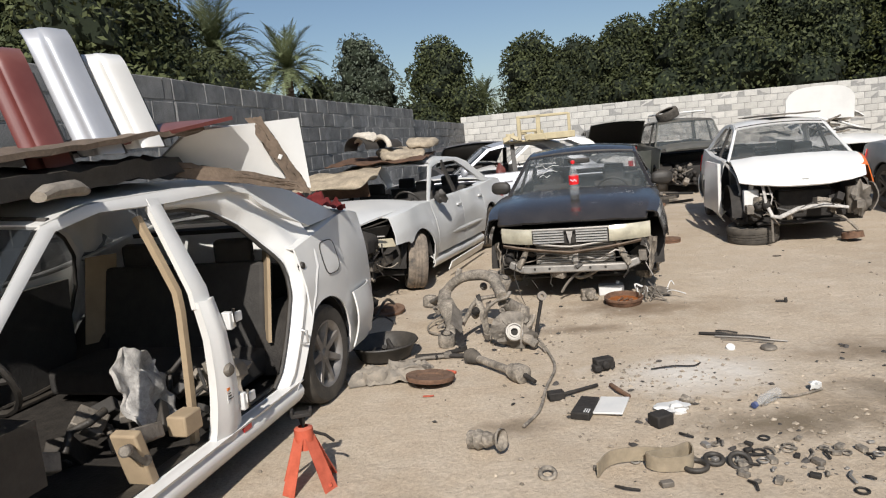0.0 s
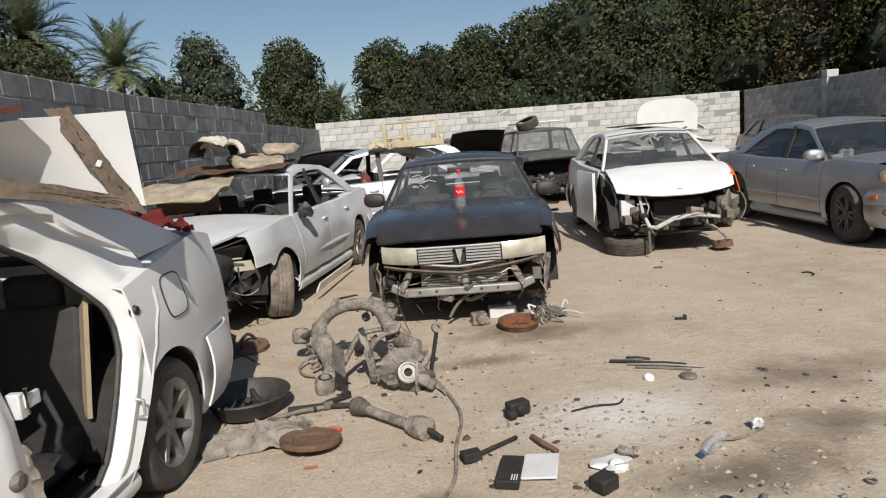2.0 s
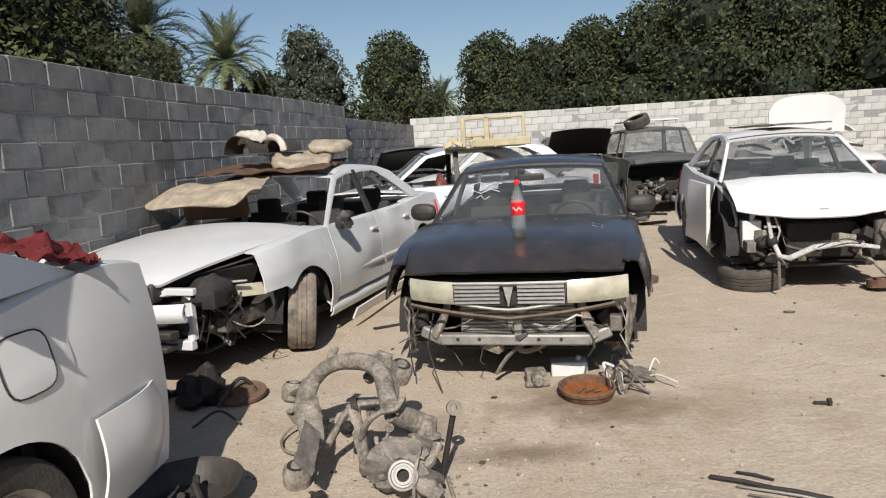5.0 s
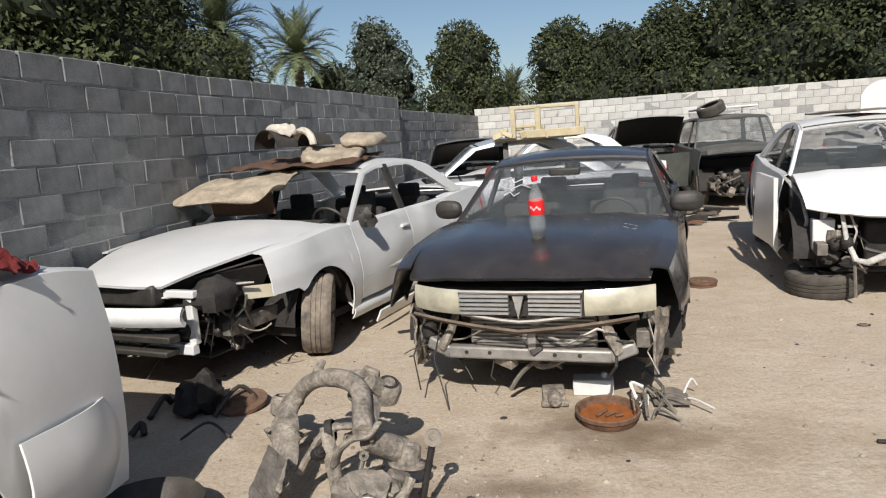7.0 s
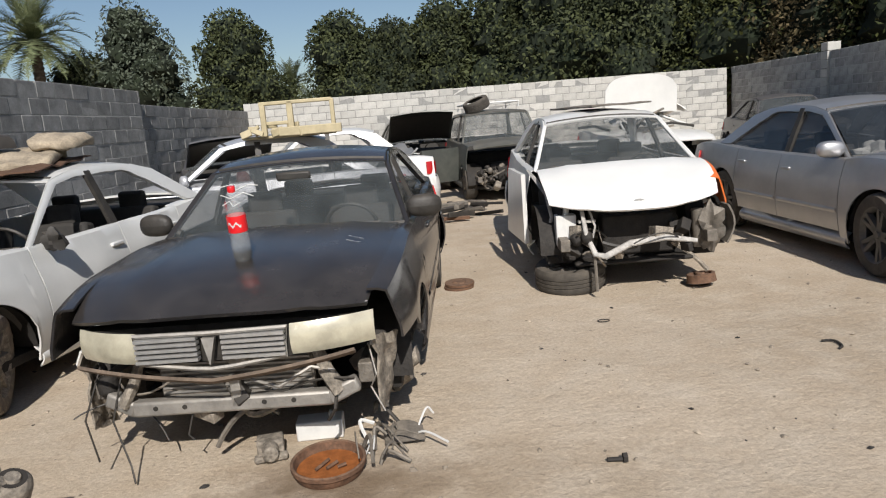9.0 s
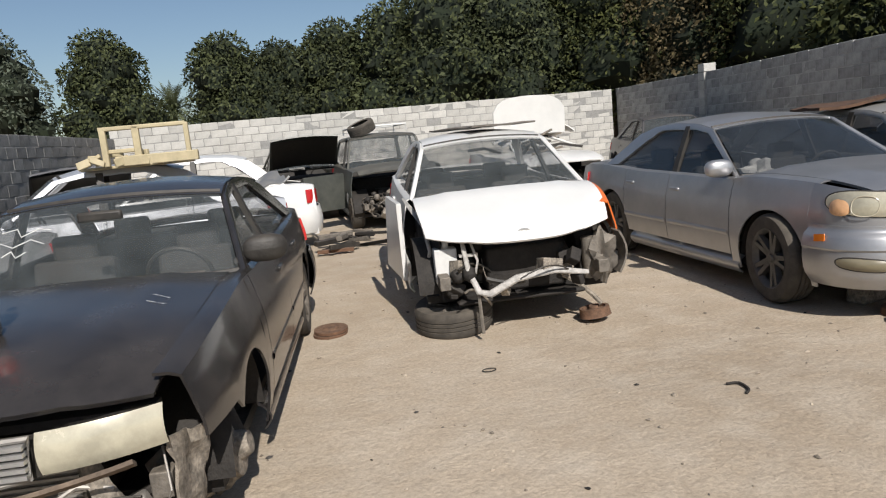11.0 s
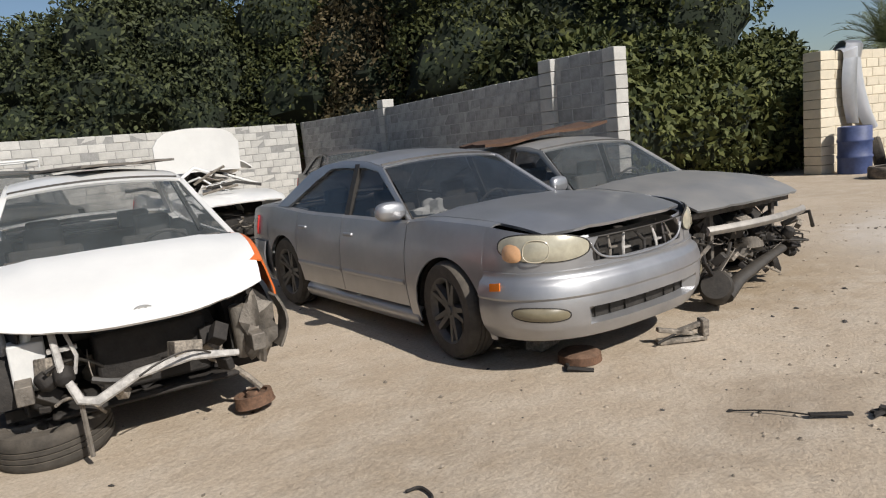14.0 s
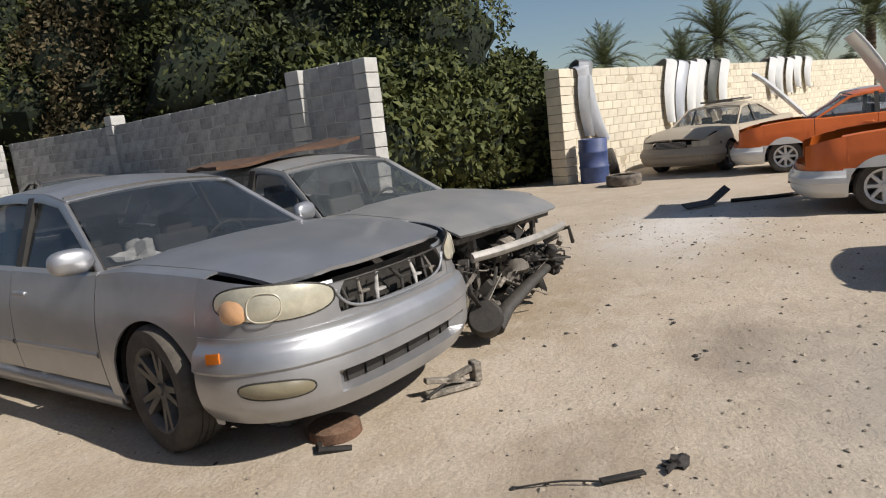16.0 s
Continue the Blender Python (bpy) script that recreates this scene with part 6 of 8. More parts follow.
def two_tone(name, label, x, y, hd, hood_ang, seed):
    t = Car(name, label, x, y, hd, "orange", zr=1.42, zn=0.82, zb=0.95, zc=1.0)
    t.body(bumper_mat=M["white"], fender_front=0.42)
    t.cabin()
    for s in (1, -1):
        t.panel("lower_wing", t.p["xd0"], 0.42, s, n=22, mat_=M["white"], top=0.55, out=0.008)
        t.panel("lower_body", t.rear + 0.1, t.p["xd0"] - 0.01, s, n=40, mat_=M["white"], top=0.55, out=0.008)
        t.wheel(0, s, "plasticw", 8), t.wheel(-2.7, s, "plasticw", 8)
    t.nose_panels(0.50, M["white"])
    raised_hood(t, M["white"], hood_ang, lining=False)
    t.engine(seed)
    t.trunk()
    return t


two_tone("orange_taxi", "orange and white taxi with its white hood raised", 14.05, 4.5, heading(-0.05, 1.0), 62, 51)
two_tone("orange_taxi", "orange and white taxi with its hood propped open", 19.3, 5.85, heading(-0.1, 1.0), 48, 52)
for k, (x, y, a, c, la) in enumerate(((26.5, 4.6, 160, "silver_lt", "pale silver saloon far off by the cream wall"), (24.0, 2.6, 120, "white", "white saloon far off by the cream wall"), (28.5, 1.8, 170, "darkblue", "dark saloon far off by the cream wall"), (20.6, 13.2, 200, "pearl", "pale car behind the gateway wall"))):
    t = Car("parked_saloon", la, x, y, a, c)
    t.body(fender_front=0.42), t.cabin(), t.hood(), t.trunk(), t.nose_panels(0.55)
    for s in (1, -1):
        t.wheel(0, s), t.wheel(-2.7, s)
# cars whose shadows reach into the yard
for x, y, c, la, kw, up in ((7.8, 1.6, "white", "white saloon parked with its hood raised", {}, 50), (10.4, 2.95, "silver", "tall silver car parked with its nose to the yard", dict(zn=0.98, zc=1.15, zb=1.05, zd=1.1, zr=1.7), 0)):
    t = Car("parked_saloon", la, x, y, 90, c, **kw)
    t.body(fender_front=0.42), t.cabin(), t.trunk(), t.nose_panels(0.55)
    if up:
        raised_hood(t, t.paint, up), t.engine(61)
    else:
        t.hood()
    for s in (1, -1):
        t.wheel(0, s), t.wheel(-2.7, s)
# old bumpers hung over the cream wall
wd = Vector((22.0, -7.0, 0)).normalized()
for k, (d, c, l_, tw) in enumerate(((0.55, "silver", 1.35, 4), (1.45, "silver_lt", 1.5, -14), (4.3, "white", 1.3, 8), (4.75, "silver_lt", 1.35, 12), (5.3, "white", 1.2, 14), (5.9, "pearl", 1.25, 10), (6.6, "green", 1.1, 12), (7.4, "white", 1.2, 10), (11.0, "white", 0.9, 10), (11.7, "pearl", 0.9, 8), (12.4, "white", 0.9, 12), (13.3, "white", 0.8, 8), (14.2, "pearl", 0.8, 10))):
    p0 = Vector((19.0, 10.4, 0.2)) + wd * d
    single("hung_bumper", G().grid(lambda u, v, l_=l_ * 1.2: (lerp(-0.28, 0.28, v) * (1 - 0.35 * (1 - u) ** 2) + 0.9 * (u - 0.45) ** 2, -0.20 - 0.06 * math.cos(math.pi * (v - 0.5)) * 2 + 0.34 * max(0, u - 0.78) / 0.22 * 1.3, 2.43 - l_ * (1 - min(1, u / 0.78)) + 0.14 * math.sin(math.pi * min(1, max(0, (u - 0.7) / 0.3)))), 26, 10), M[c],
           pose(p0.x, p0.y, 0.23, 0, 0, math.degrees(math.atan2(wd.y, wd.x))) @ pose(0, 0, 0, 0, tw * 1.3, 0), "old bumper cover hung over the cream wall", "bumper", "bumpers on the cream wall", solid=0.012)
br = thing("blue_barrel", pose(18.95, 9.68, 0) @ Matrix.Scale(1.12, 4), "dented blue plastic drum beside the gateway", "barrel")
part("drum", G().lathe([(0.0, 0.0), (0.28, 0.0), (0.29, 0.03), (0.285, 0.28), (0.30, 0.30), (0.30, 0.33), (0.285, 0.35), (0.285, 0.58), (0.30, 0.60), (0.30, 0.63), (0.285, 0.65), (0.285, 0.86), (0.27, 0.88), (0.26, 0.85), (0.0, 0.84)], 30), M["bluebarrel"], br)
ty = thing("old_car_tyre", pose(17.9, 8.75, 0.115), "old tyre lying flat on the sand", "tyre")
wheel_parts(0.36, 0.22, None, 0, "rubberdust", ty)
ty = thing("old_car_tyre", pose(20.1, 9.6, 0.34, 78, 0, 20), "old tyre leaning by the cream wall", "tyre")
wheel_parts(0.34, 0.22, None, 0, "rubber", ty)


# ---- walls ----
def block_wall(name, pts, courses, mats, label, thick=0.2, seed=1, bw=0.4, bh=0.2):
    r = random.Random(seed)
    ob = thing(name, Matrix(), label, "wall", kind="structure")
    core, joined, shared = G(), G(), []
    for k in range(5):
        g = G()
        x, y, z = bw / 2 - 0.006, thick / 2, bh / 2 - 0.005
        c = 0.008
        vs = []
        for (sx, sy, sz) in [(i, j, l) for l in (-1, 1) for j in (-1, 1) for i in (-1, 1)]:
            a, b, d = sx * x + r.uniform(-0.003, 0.003), sy * y + r.uniform(-0.003, 0.003), sz * z + r.uniform(-0.003, 0.003)
            vs += [(a - sx * c, b, d - sz * c), (a - sx * c, b - sy * c, d), (a, b - sy * c, d - sz * c)]
        i3 = lambda i, j, l: ((l > 0) * 4 + (j > 0) * 2 + (i > 0)) * 3
        fs = []
        for j in (-1, 1):
            fs.append([i3(-1, j, -1), i3(1, j, -1), i3(1, j, 1), i3(-1, j, 1)])
        for l in (-1, 1):
            fs.append([i3(-1, -1, l) + 1, i3(1, -1, l) + 1, i3(1, 1, l) + 1, i3(-1, 1, l) + 1])
        for i in (-1, 1):
            fs.append([i3(i, -1, -1) + 2, i3(i, 1, -1) + 2, i3(i, 1, 1) + 2, i3(i, -1, 1) + 2])
        for j in (-1, 1):
            for l in (-1, 1):
                fs.append([i3(-1, j, l), i3(1, j, l), i3(1, j, l) + 1, i3(-1, j, l) + 1])
            for i in (-1, 1):
                fs.append([i3(i, j, -1), i3(i, j, 1), i3(i, j, 1) + 2, i3(i, j, -1) + 2])
        for l in (-1, 1):
            for i in (-1, 1):
                fs.append([i3(i, -1, l) + 1, i3(i, 1, l) + 1, i3(i, 1, l) + 2, i3(i, -1, l) + 2])
        for j in (-1, 1):
            for i in (-1, 1):
                for l in (-1, 1):
                    q = i3(i, j, l)
                    fs.append([q, q + 1, q + 2])
        g.add(vs, fs)
        shared.append(g)
    meshes = {}
    for (p, q), nc in zip(zip(pts, pts[1:]), courses):
        p, q = Vector((*p, 0)), Vector((*q, 0))
        d = q - p
        L, ang = d.length, math.degrees(math.atan2(d.y, d.x))
        base = pose(p.x, p.y, 0, 0, 0, ang)
        core.box((L / 2, 0, nc * bh / 2 - 0.03), (L - 0.01, thick - 0.012, nc * bh - 0.03), base)
        for c in range(nc):
            x = -bw / 2 if c % 2 else 0
            while x < L - 0.02:
                a, b = max(0, x), min(L, x + bw)
                if b - a > 0.05:
                    m = base @ pose((a + b) / 2, r.uniform(-0.006, 0.006), c * bh + bh / 2 + r.uniform(-0.003, 0.003), 0, r.uniform(-0.4, 0.4), r.uniform(-0.5, 0.5)) @ Matrix.Diagonal(((b - a) / bw, 1, 1, 1))
                    g = shared[r.randrange(5)]
                    if c >= 3 and len(ob.children) < 298:
                        key = shared.index(g)
                        if key not in meshes:
                            o = part("block", g, mats[0], ob, flat=True)
                            meshes[key] = o.data
                        else:
                            o = new("block", meshes[key])
                            o.parent = ob
                        o.matrix_local = m
                    else:
                        joined.add(g.v, g.f, m)
                x += bw
    part("mortar_core", core, mats[1], ob)
    j = part("lower_blocks", joined, mats[0], ob, flat=True)
    j["kind"] = "stuff"
    return ob


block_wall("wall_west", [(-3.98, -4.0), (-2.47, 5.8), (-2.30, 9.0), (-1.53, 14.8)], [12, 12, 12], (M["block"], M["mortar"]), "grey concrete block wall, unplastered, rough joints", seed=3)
block_wall("wall_west_far", [(-1.62, 14.8), (-0.9, 22.6)], [11], (M["block"], M["mortar"]), "lower stretch of grey concrete block wall", seed=4)
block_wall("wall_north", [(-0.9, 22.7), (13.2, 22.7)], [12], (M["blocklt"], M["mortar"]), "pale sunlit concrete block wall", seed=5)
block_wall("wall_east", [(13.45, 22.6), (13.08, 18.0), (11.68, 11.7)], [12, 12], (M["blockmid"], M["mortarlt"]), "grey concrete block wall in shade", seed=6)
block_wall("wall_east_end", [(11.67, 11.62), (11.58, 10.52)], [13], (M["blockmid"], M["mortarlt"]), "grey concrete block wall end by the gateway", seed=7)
block_wall("wall_gate", [(19.0, 10.4), (41.0, 3.4)], [13], (M["blockcream"], M["mortarcream"]), "cream painted block wall draped with old bumpers", seed=8)


def pier(x, y, w, courses, a, label, mat_="blocklt"):
    e = thing("wall_pier", pose(x, y, 0, 0, 0, a), label, "pier", "piers of the east wall", kind="structure")
    for c in range(courses):
        o = part("block", G().box((R.uniform(-0.006, 0.006), 0, c * 0.2 + 0.1), (w, w, 0.19)), M[mat_], e, bevel=0.008)


PA = 80
pier(13.07, 18.0, 0.30, 13, PA, "pale concrete block pier in the wall")
pier(11.64, 11.66, 0.30, 13, PA, "pale concrete block pier in the wall")
pier(11.57, 10.44, 0.24, 13, PA, "pale concrete block pier at the wall's end")
pier(18.95, 10.38, 0.42, 13, -17, "cream painted block pier at the gateway", "blockcream")


# ---- trees ----
def leaf_cloud(seed, lobes, n, size, droop=0.35):
    """Many small folded leaves on the skins of a few lobes."""
    rng = np.random.default_rng(seed)
    wts = np.array([l[3] * l[4] for l in lobes])
    pick = rng.choice(len(lobes), n, p=wts / wts.sum())
    c = np.array([l[:3] for l in lobes])[pick]
    rad = np.array([(l[3], l[3], l[4]) for l in lobes])[pick]
    d = rng.normal(size=(n, 3))
    d[:, 2] = np.abs(d[:, 2]) * np.where(rng.random(n) < 0.75, 1, -1)
    d /= np.linalg.norm(d, axis=1)[:, None]
    # clumps: leaves gather round tufts that stand out from the skin
    tuft = rng.normal(size=(170, 3))
    tuft /= np.linalg.norm(tuft, axis=1)[:, None]
    near = (d @ tuft.T).max(axis=1)
    shell = 0.80 + 0.26 * np.clip((near - 0.93) / 0.07, 0, 1) ** 1.5 + rng.normal(0, 0.035, n)
    pos = c + d * rad * shell[:, None]
    axis_ = d * 0.6 + rng.normal(size=(n, 3)) * 0.75 + np.array([0, 0, -droop])
    axis_ /= np.linalg.norm(axis_, axis=1)[:, None]
    side = np.cross(axis_, d + rng.normal(size=(n, 3)) * 0.5)
    side /= np.linalg.norm(side, axis=1)[:, None] + 1e-9
    s = size * rng.uniform(0.6, 1.4, n)[:, None]
    up = np.cross(side, axis_)
    v = np.empty((n, 4, 3))
    v[:, 0] = pos
    v[:, 1] = pos + axis_ * s * 0.5 + side * s * 0.24 + up * s * 0.06
    v[:, 2] = pos + axis_ * s - up * s * 0.1
    v[:, 3] = pos + axis_ * s * 0.5 - side * s * 0.24 + up * s * 0.06
    return v.reshape(-1, 3)


def quads_mesh(name, v, material):
    n = len(v) // 4
    me = bpy.data.meshes.new(name)
    me.vertices.add(len(v)), me.loops.add(n * 4), me.polygons.add(n)
    me.vertices.foreach_set("co", v.ravel())
    me.loops.foreach_set("vertex_index", np.arange(n * 4))
    me.polygons.foreach_set("loop_start", np.arange(n) * 4)
    me.update(calc_edges=True)
    me.materials.append(material)
    return me


def broadleaf(seed, h, spread, leaf="leaf", n=9000, low=0.28, size=0.17):
    """One tree standing at the origin: trunk with limbs, dark lobes for the crown's inner shade, leaves."""
    r = random.Random(seed)
    e = thing("broadleaf_tree", Matrix(), "tall dense dark green broadleaf tree behind the wall", "tree", "trees round the yard")
    lobes = []
    k = 13
    for i in range(k):
        t = i / (k - 1)
        z = h * lerp(low, 0.86, t)
        rr = spread * (0.62 - 0.36 * abs(t - 0.35)) * r.uniform(0.75, 1.15)
        a = i * 2.4 + r.uniform(-0.5, 0.5)
        off = spread * (0.52 - 0.42 * t) * r.uniform(0.6, 1.1)
        lobes.append((off * math.cos(a), off * math.sin(a), z, rr, rr * r.uniform(0.7, 0.95)))
    # near-black lobes behind the leaves: the crown's inner shade as colour
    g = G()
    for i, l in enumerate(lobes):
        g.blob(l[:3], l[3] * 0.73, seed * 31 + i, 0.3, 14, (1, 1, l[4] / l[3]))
    t = G().tube([(0, 0, -0.2), (0.1, 0.05, h * 0.2), (0.0, 0.1, h * 0.45), (0.1, 0, h * 0.8)], [h * 0.035, h * 0.028, h * 0.02, h * 0.006], 10)
    for l in lobes[:8]:
        t.tube([(0.05, 0.05, h * 0.25), (l[0] * 0.5, l[1] * 0.5, lerp(h * 0.25, l[2], 0.6)), l[:3]], [h * 0.015, h * 0.011, h * 0.005], 6)
    part("trunk", t, M["bark"], e)
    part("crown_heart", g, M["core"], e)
    c = new("crown", quads_mesh("crown", leaf_cloud(seed, lobes, n, size), M[leaf]))
    c.parent = e
    return e


def palm(seed, h, crown=2.3, n=58, label="date palm with grey-green fronds behind the wall"):
    r = random.Random(seed)
    e = thing("date_palm", Matrix(), label, "palm tree", "date palms")
    g = G()
    pr = []
    for i in range(int(h * 5)):
        z = i / 5
        pr += [(0.19, z), (0.23, z + 0.12)]
    pr += [(0.26, h), (0.1, h + 0.3), (0, h + 0.35)]
    g.lathe(pr, 12)
    part("trunk", g, M["bark"], e)
    vs = []
    stem = G()
    for i in range(n):
        a, el = i * 2.39996, radians(lerp(82, -30, i / n)) + r.uniform(-0.12, 0.12)
        L = crown * r.uniform(0.85, 1.12)
        p, d = Vector((0, 0, h + 0.2)), Vector((math.cos(a) * math.cos(el), math.sin(a) * math.cos(el), math.sin(el)))
        pts = []
        for k in range(11):
            pts.append(p.copy())
            p = p + d * (L / 10)
            d = (d + Vector((0, 0, -0.085 - 0.02 * k * math.cos(el)))).normalized()
        stem.tube(pts, [0.022 - 0.0018 * k for k in range(11)], 4)
        sd = Vector((-math.sin(a), math.cos(a), 0))
        for k in range(1, 40):
            t = k / 4
            i0 = min(int(t), 9)
            q = pts[i0].lerp(pts[i0 + 1], t - i0)
            dd = (pts[i0 + 1] - pts[i0]).normalized()
            ln = crown * 0.21 * math.sin(math.pi * min(0.97, 0.12 + k / 44)) * r.uniform(0.8, 1.15)
            for s in (1, -1):
                tip = q + (sd * s * 0.72 + dd * 0.6 + Vector((0, 0, r.uniform(-0.05, 0.35)))) * ln
                wv = dd * 0.026
                vs += [q - wv, q + wv, tip + wv * 0.3, tip - wv * 0.3]
    part("frond_stem", stem, M["palm"], e)
    c = new("fronds", quads_mesh("fronds", np.array([tuple(v) for v in vs]), M["palm"]))
    c.parent = e
    return e


def stand(ob, spots):
    """Puts the first one at the first spot and copies at the others: x, y, turn, size."""
    for i, (x, y, a, s) in enumerate(spots):
        m = pose(x, y, 0, 0, 0, a) @ Matrix.Scale(s, 4)
        if i == 0:
            ob.matrix_world = m
        else:
            o = copy_thing(ob, pose(x, y, 0, 0, 0, a))
            o.scale = (s, s, s)


T1 = broadleaf(1, 7.0, 2.6, "leaf", 12000)
T2 = broadleaf(2, 6.4, 2.9, "leaf", 12000, 0.25)
T3 = broadleaf(3, 9.5, 3.6, "leaf", 22000, 0.2)
T4 = broadleaf(4, 9.0, 3.4, "leafy", 20000, 0.18)
T5 = broadleaf(5, 8.5, 3.2, "leafb", 20000, 0.2)
T6 = broadleaf(6, 7.2, 1.9, "leafg", 5000, 0.4, 0.15)
T7 = broadleaf(7, 3.4, 2.3, "leafy", 14000, 0.16, 0.20)
tagged(T6, "slender grey-green tree with open crown behind the wall", "tree")
tagged(T7, "low bright green mango bush with drooping leaves by the gateway", "bush")
tagged(T5, "tall half-dry brownish tree behind the wall", "tree")
stand(T1, [(-2.3, 33, 0, 0.94), (2.0, 33.5, 70, 0.91), (6.5, 33.3, 40, 0.95), (13.8, 31.5, 20, 1.25), (-12, 24, 90, 1.15), (-9.7, 17.5, 20, 1.05), (-12.5, 15.5, 60, 1.1), (-8.9, 14.8, 150, 0.95)])
stand(T2, [(4.3, 33.6, 10, 0.92), (-7.8, 32, 50, 0.80), (8.8, 32, 200, 1.08), (10.8, 30.0, 60, 1.2), (-14.5, 19, 10, 1.2), (-11, 19.5, 80, 1.1), (-8.9, 22.0, 20, 0.8), (-11.0, 22.6, 20, 0.9)])
stand(T3, [(12.5, 29, 0, 0.95), (19.5, 25, 80, 1.1), (21.5, 17.5, 140, 1.1), (25.5, 22, 200, 1.2), (-15, 28, 40, 0.95)])
stand(T4, [(15.8, 27, 60, 0.98), (18.4, 20.5, 10, 1.0), (22.5, 27, 100, 1.1), (20.2, 14.8, 190, 0.85)])
stand(T5, [(17.2, 23.6, 60, 1.0), (24, 30, 10, 1.15)])
stand(T6, [(-5.7, 31, 0, 1.0), (-6.9, 34, 100, 0.75)])
stand(T7, [(17.6, 13.2, 0, 0.95), (15.3, 13.8, 80, 0.95), (20.0, 12.2, 200, 0.85), (16.2, 15.8, 30, 1.15), (23.0, 13.5, 130, 1.0)])
P1 = palm(21, 6.0, 2.5)
stand(P1, [(-11.2, 28, 0, 1.02), (-8.8, 30, 50, 0.88), (-0.5, 38, 0, 0.6), (-10.0, 27, 0, 0.7)])
P2 = palm(22, 4.1, 2.9, 40)
stand(P2, [(47, 23.4, 20, 0.85), (45, 16.7, 80, 1.0), (44, 10.2, 110, 1.1), (47, 6.9, 200, 0.95), (44, 3.3, 250, 1.1), (50, 0, 10, 1.2), (48, 12.8, 30, 0.9), (55, -4, 80, 1.1)])
hedge_spots = [(52, 22, 0, 0.5), (55, 16, 60, 0.55), (54, 10, 120, 0.5), (58, 4, 20, 0.55), (62, -4, 80, 0.7), (60, 28, 30, 0.8), (36, 24, 0, 0.7), (64, -14, 0, 0.8)]
for x, y, a, s in hedge_spots:
    o = copy_thing(T2, pose(x, y, 0, 0, 0, a))
    o.scale = (s, s, s)


# ---- scrap on the ground ----
def scrap(name, g, material, x, y, z, a, label, category="scrap", group="", bevel=0.004, rx=0, ry=0, **kw):
    return single(name, g, M[material], pose(x, y, z + ground_z(x, y), rx, ry, a), label, category, group, bevel=bevel, **kw)


sf = thing("rear_subframe", pose(0.15, 5.35, 0), "dust-caked rear subframe with control arms lying on the sand", "car part")
o_ = Vector((0.15, 5.35, 0))


def sp(*pts):
    return [tuple(Vector(p) - o_) for p in pts]


def curve(pts, n=5):
    """Smooth points through the given ones."""
    p = [Vector(q) for q in pts]
    p = [2 * p[0] - p[1]] + p + [2 * p[-1] - p[-2]]
    out = []
    for i in range(1, len(p) - 2):
        for k in range(n):
            t = k / n
            a, b, c, d = p[i - 1:i + 3]
            out.append(0.5 * ((2 * b) + (c - a) * t + (2 * a - 5 * b + 4 * c - d) * t * t + (3 * b - a - 3 * c + d) * t ** 3))
    return out + [p[-2]]


for k in range(14):
    c = Vector(R.choice(((-0.1, 5.5, 0.24), (0.22, 5.22, 0.26), (0.5, 4.98, 0.16), (0.3, 5.6, 0.4), (0.0, 5.3, 0.16)))) - o_
    q = G().lathe([(0, 0.03), (0.014, 0.03), (0.016, 0.02), (0.03, 0.02), (0.03, -0.02), (0.018, -0.035), (0, -0.035)], 12) if k % 2 else G().box((0, 0, 0), (R.uniform(0.04, 0.09), R.uniform(0.02, 0.04), 0.015)).box((0.02, 0, 0.02), (0.015, 0.03, 0.045))
    ob_ = part("bush" if k % 2 else "bracket", q, M[R.choice(("dusty", "steel", "inner"))], sf, bevel=0.004)
    ob_.matrix_local = pose(c.x + R.uniform(-0.07, 0.07), c.y + R.uniform(-0.07, 0.07), c.z + R.uniform(-0.05, 0.03), R.uniform(-80, 80), R.uniform(-60, 60), R.uniform(0, 180))
# the main frame: one side member rising from its front mount, a bowed tube over to the other side
part("side_member", G().tube(curve(sp((-0.06, 5.13, 0.07), (-0.02, 5.24, 0.15), (-0.05, 5.36, 0.22), (-0.10, 5.50, 0.29), (-0.10, 5.64, 0.34)), 6), [0.05] * 6 + [0.066] * 6 + [0.072] * 6 + [0.06] * 7, 12, flat=0.62), M["dusty"], sf)
part("arched_tube", G().tube(curve(sp((-0.10, 5.64, 0.33), (-0.01, 5.60, 0.42), (0.10, 5.54, 0.475), (0.24, 5.46, 0.495), (0.33, 5.38, 0.47), (0.37, 5.26, 0.42), (0.40, 5.15, 0.37)), 6), [0.042] * 14 + [0.046] * 23, 14), M["dusty"], sf)
part("inner_plate", G().grid(lambda u, v: (-0.14 + 0.07 * u + wob((u * 4, v * 4, 2), 0.015), -0.30 - 0.22 * v, 0.36 - 0.10 * v - 0.07 * u), 6, 8), M["steel"], sf, solid=0.01)
part("cross_beam", G().tube(sp((-0.02, 5.72, 0.42), (0.14, 5.69, 0.44), (0.32, 5.64, 0.455)), [0.028, 0.032, 0.036], 8, flat=0.7), M["dusty"], sf)
part("beam_plate", G().box((0, 0, 0), (0.09, 0.03, 0.12), pose(*sp((0.32, 5.62, 0.44))[0], 10, 14, -20)), M["dusty"], sf, bevel=0.008)
part("beam_tab", G().box((0, 0, 0), (0.05, 0.02, 0.10), pose(*sp((0.02, 5.70, 0.47))[0], -8, 24, 10)), M["dusty"], sf, bevel=0.008)
mount = [(0, 0.075), (0.026, 0.078), (0.03, 0.066), (0.05, 0.068), (0.066, 0.052), (0.07, 0.03), (0.066, -0.03), (0.05, -0.045), (0, -0.045)]
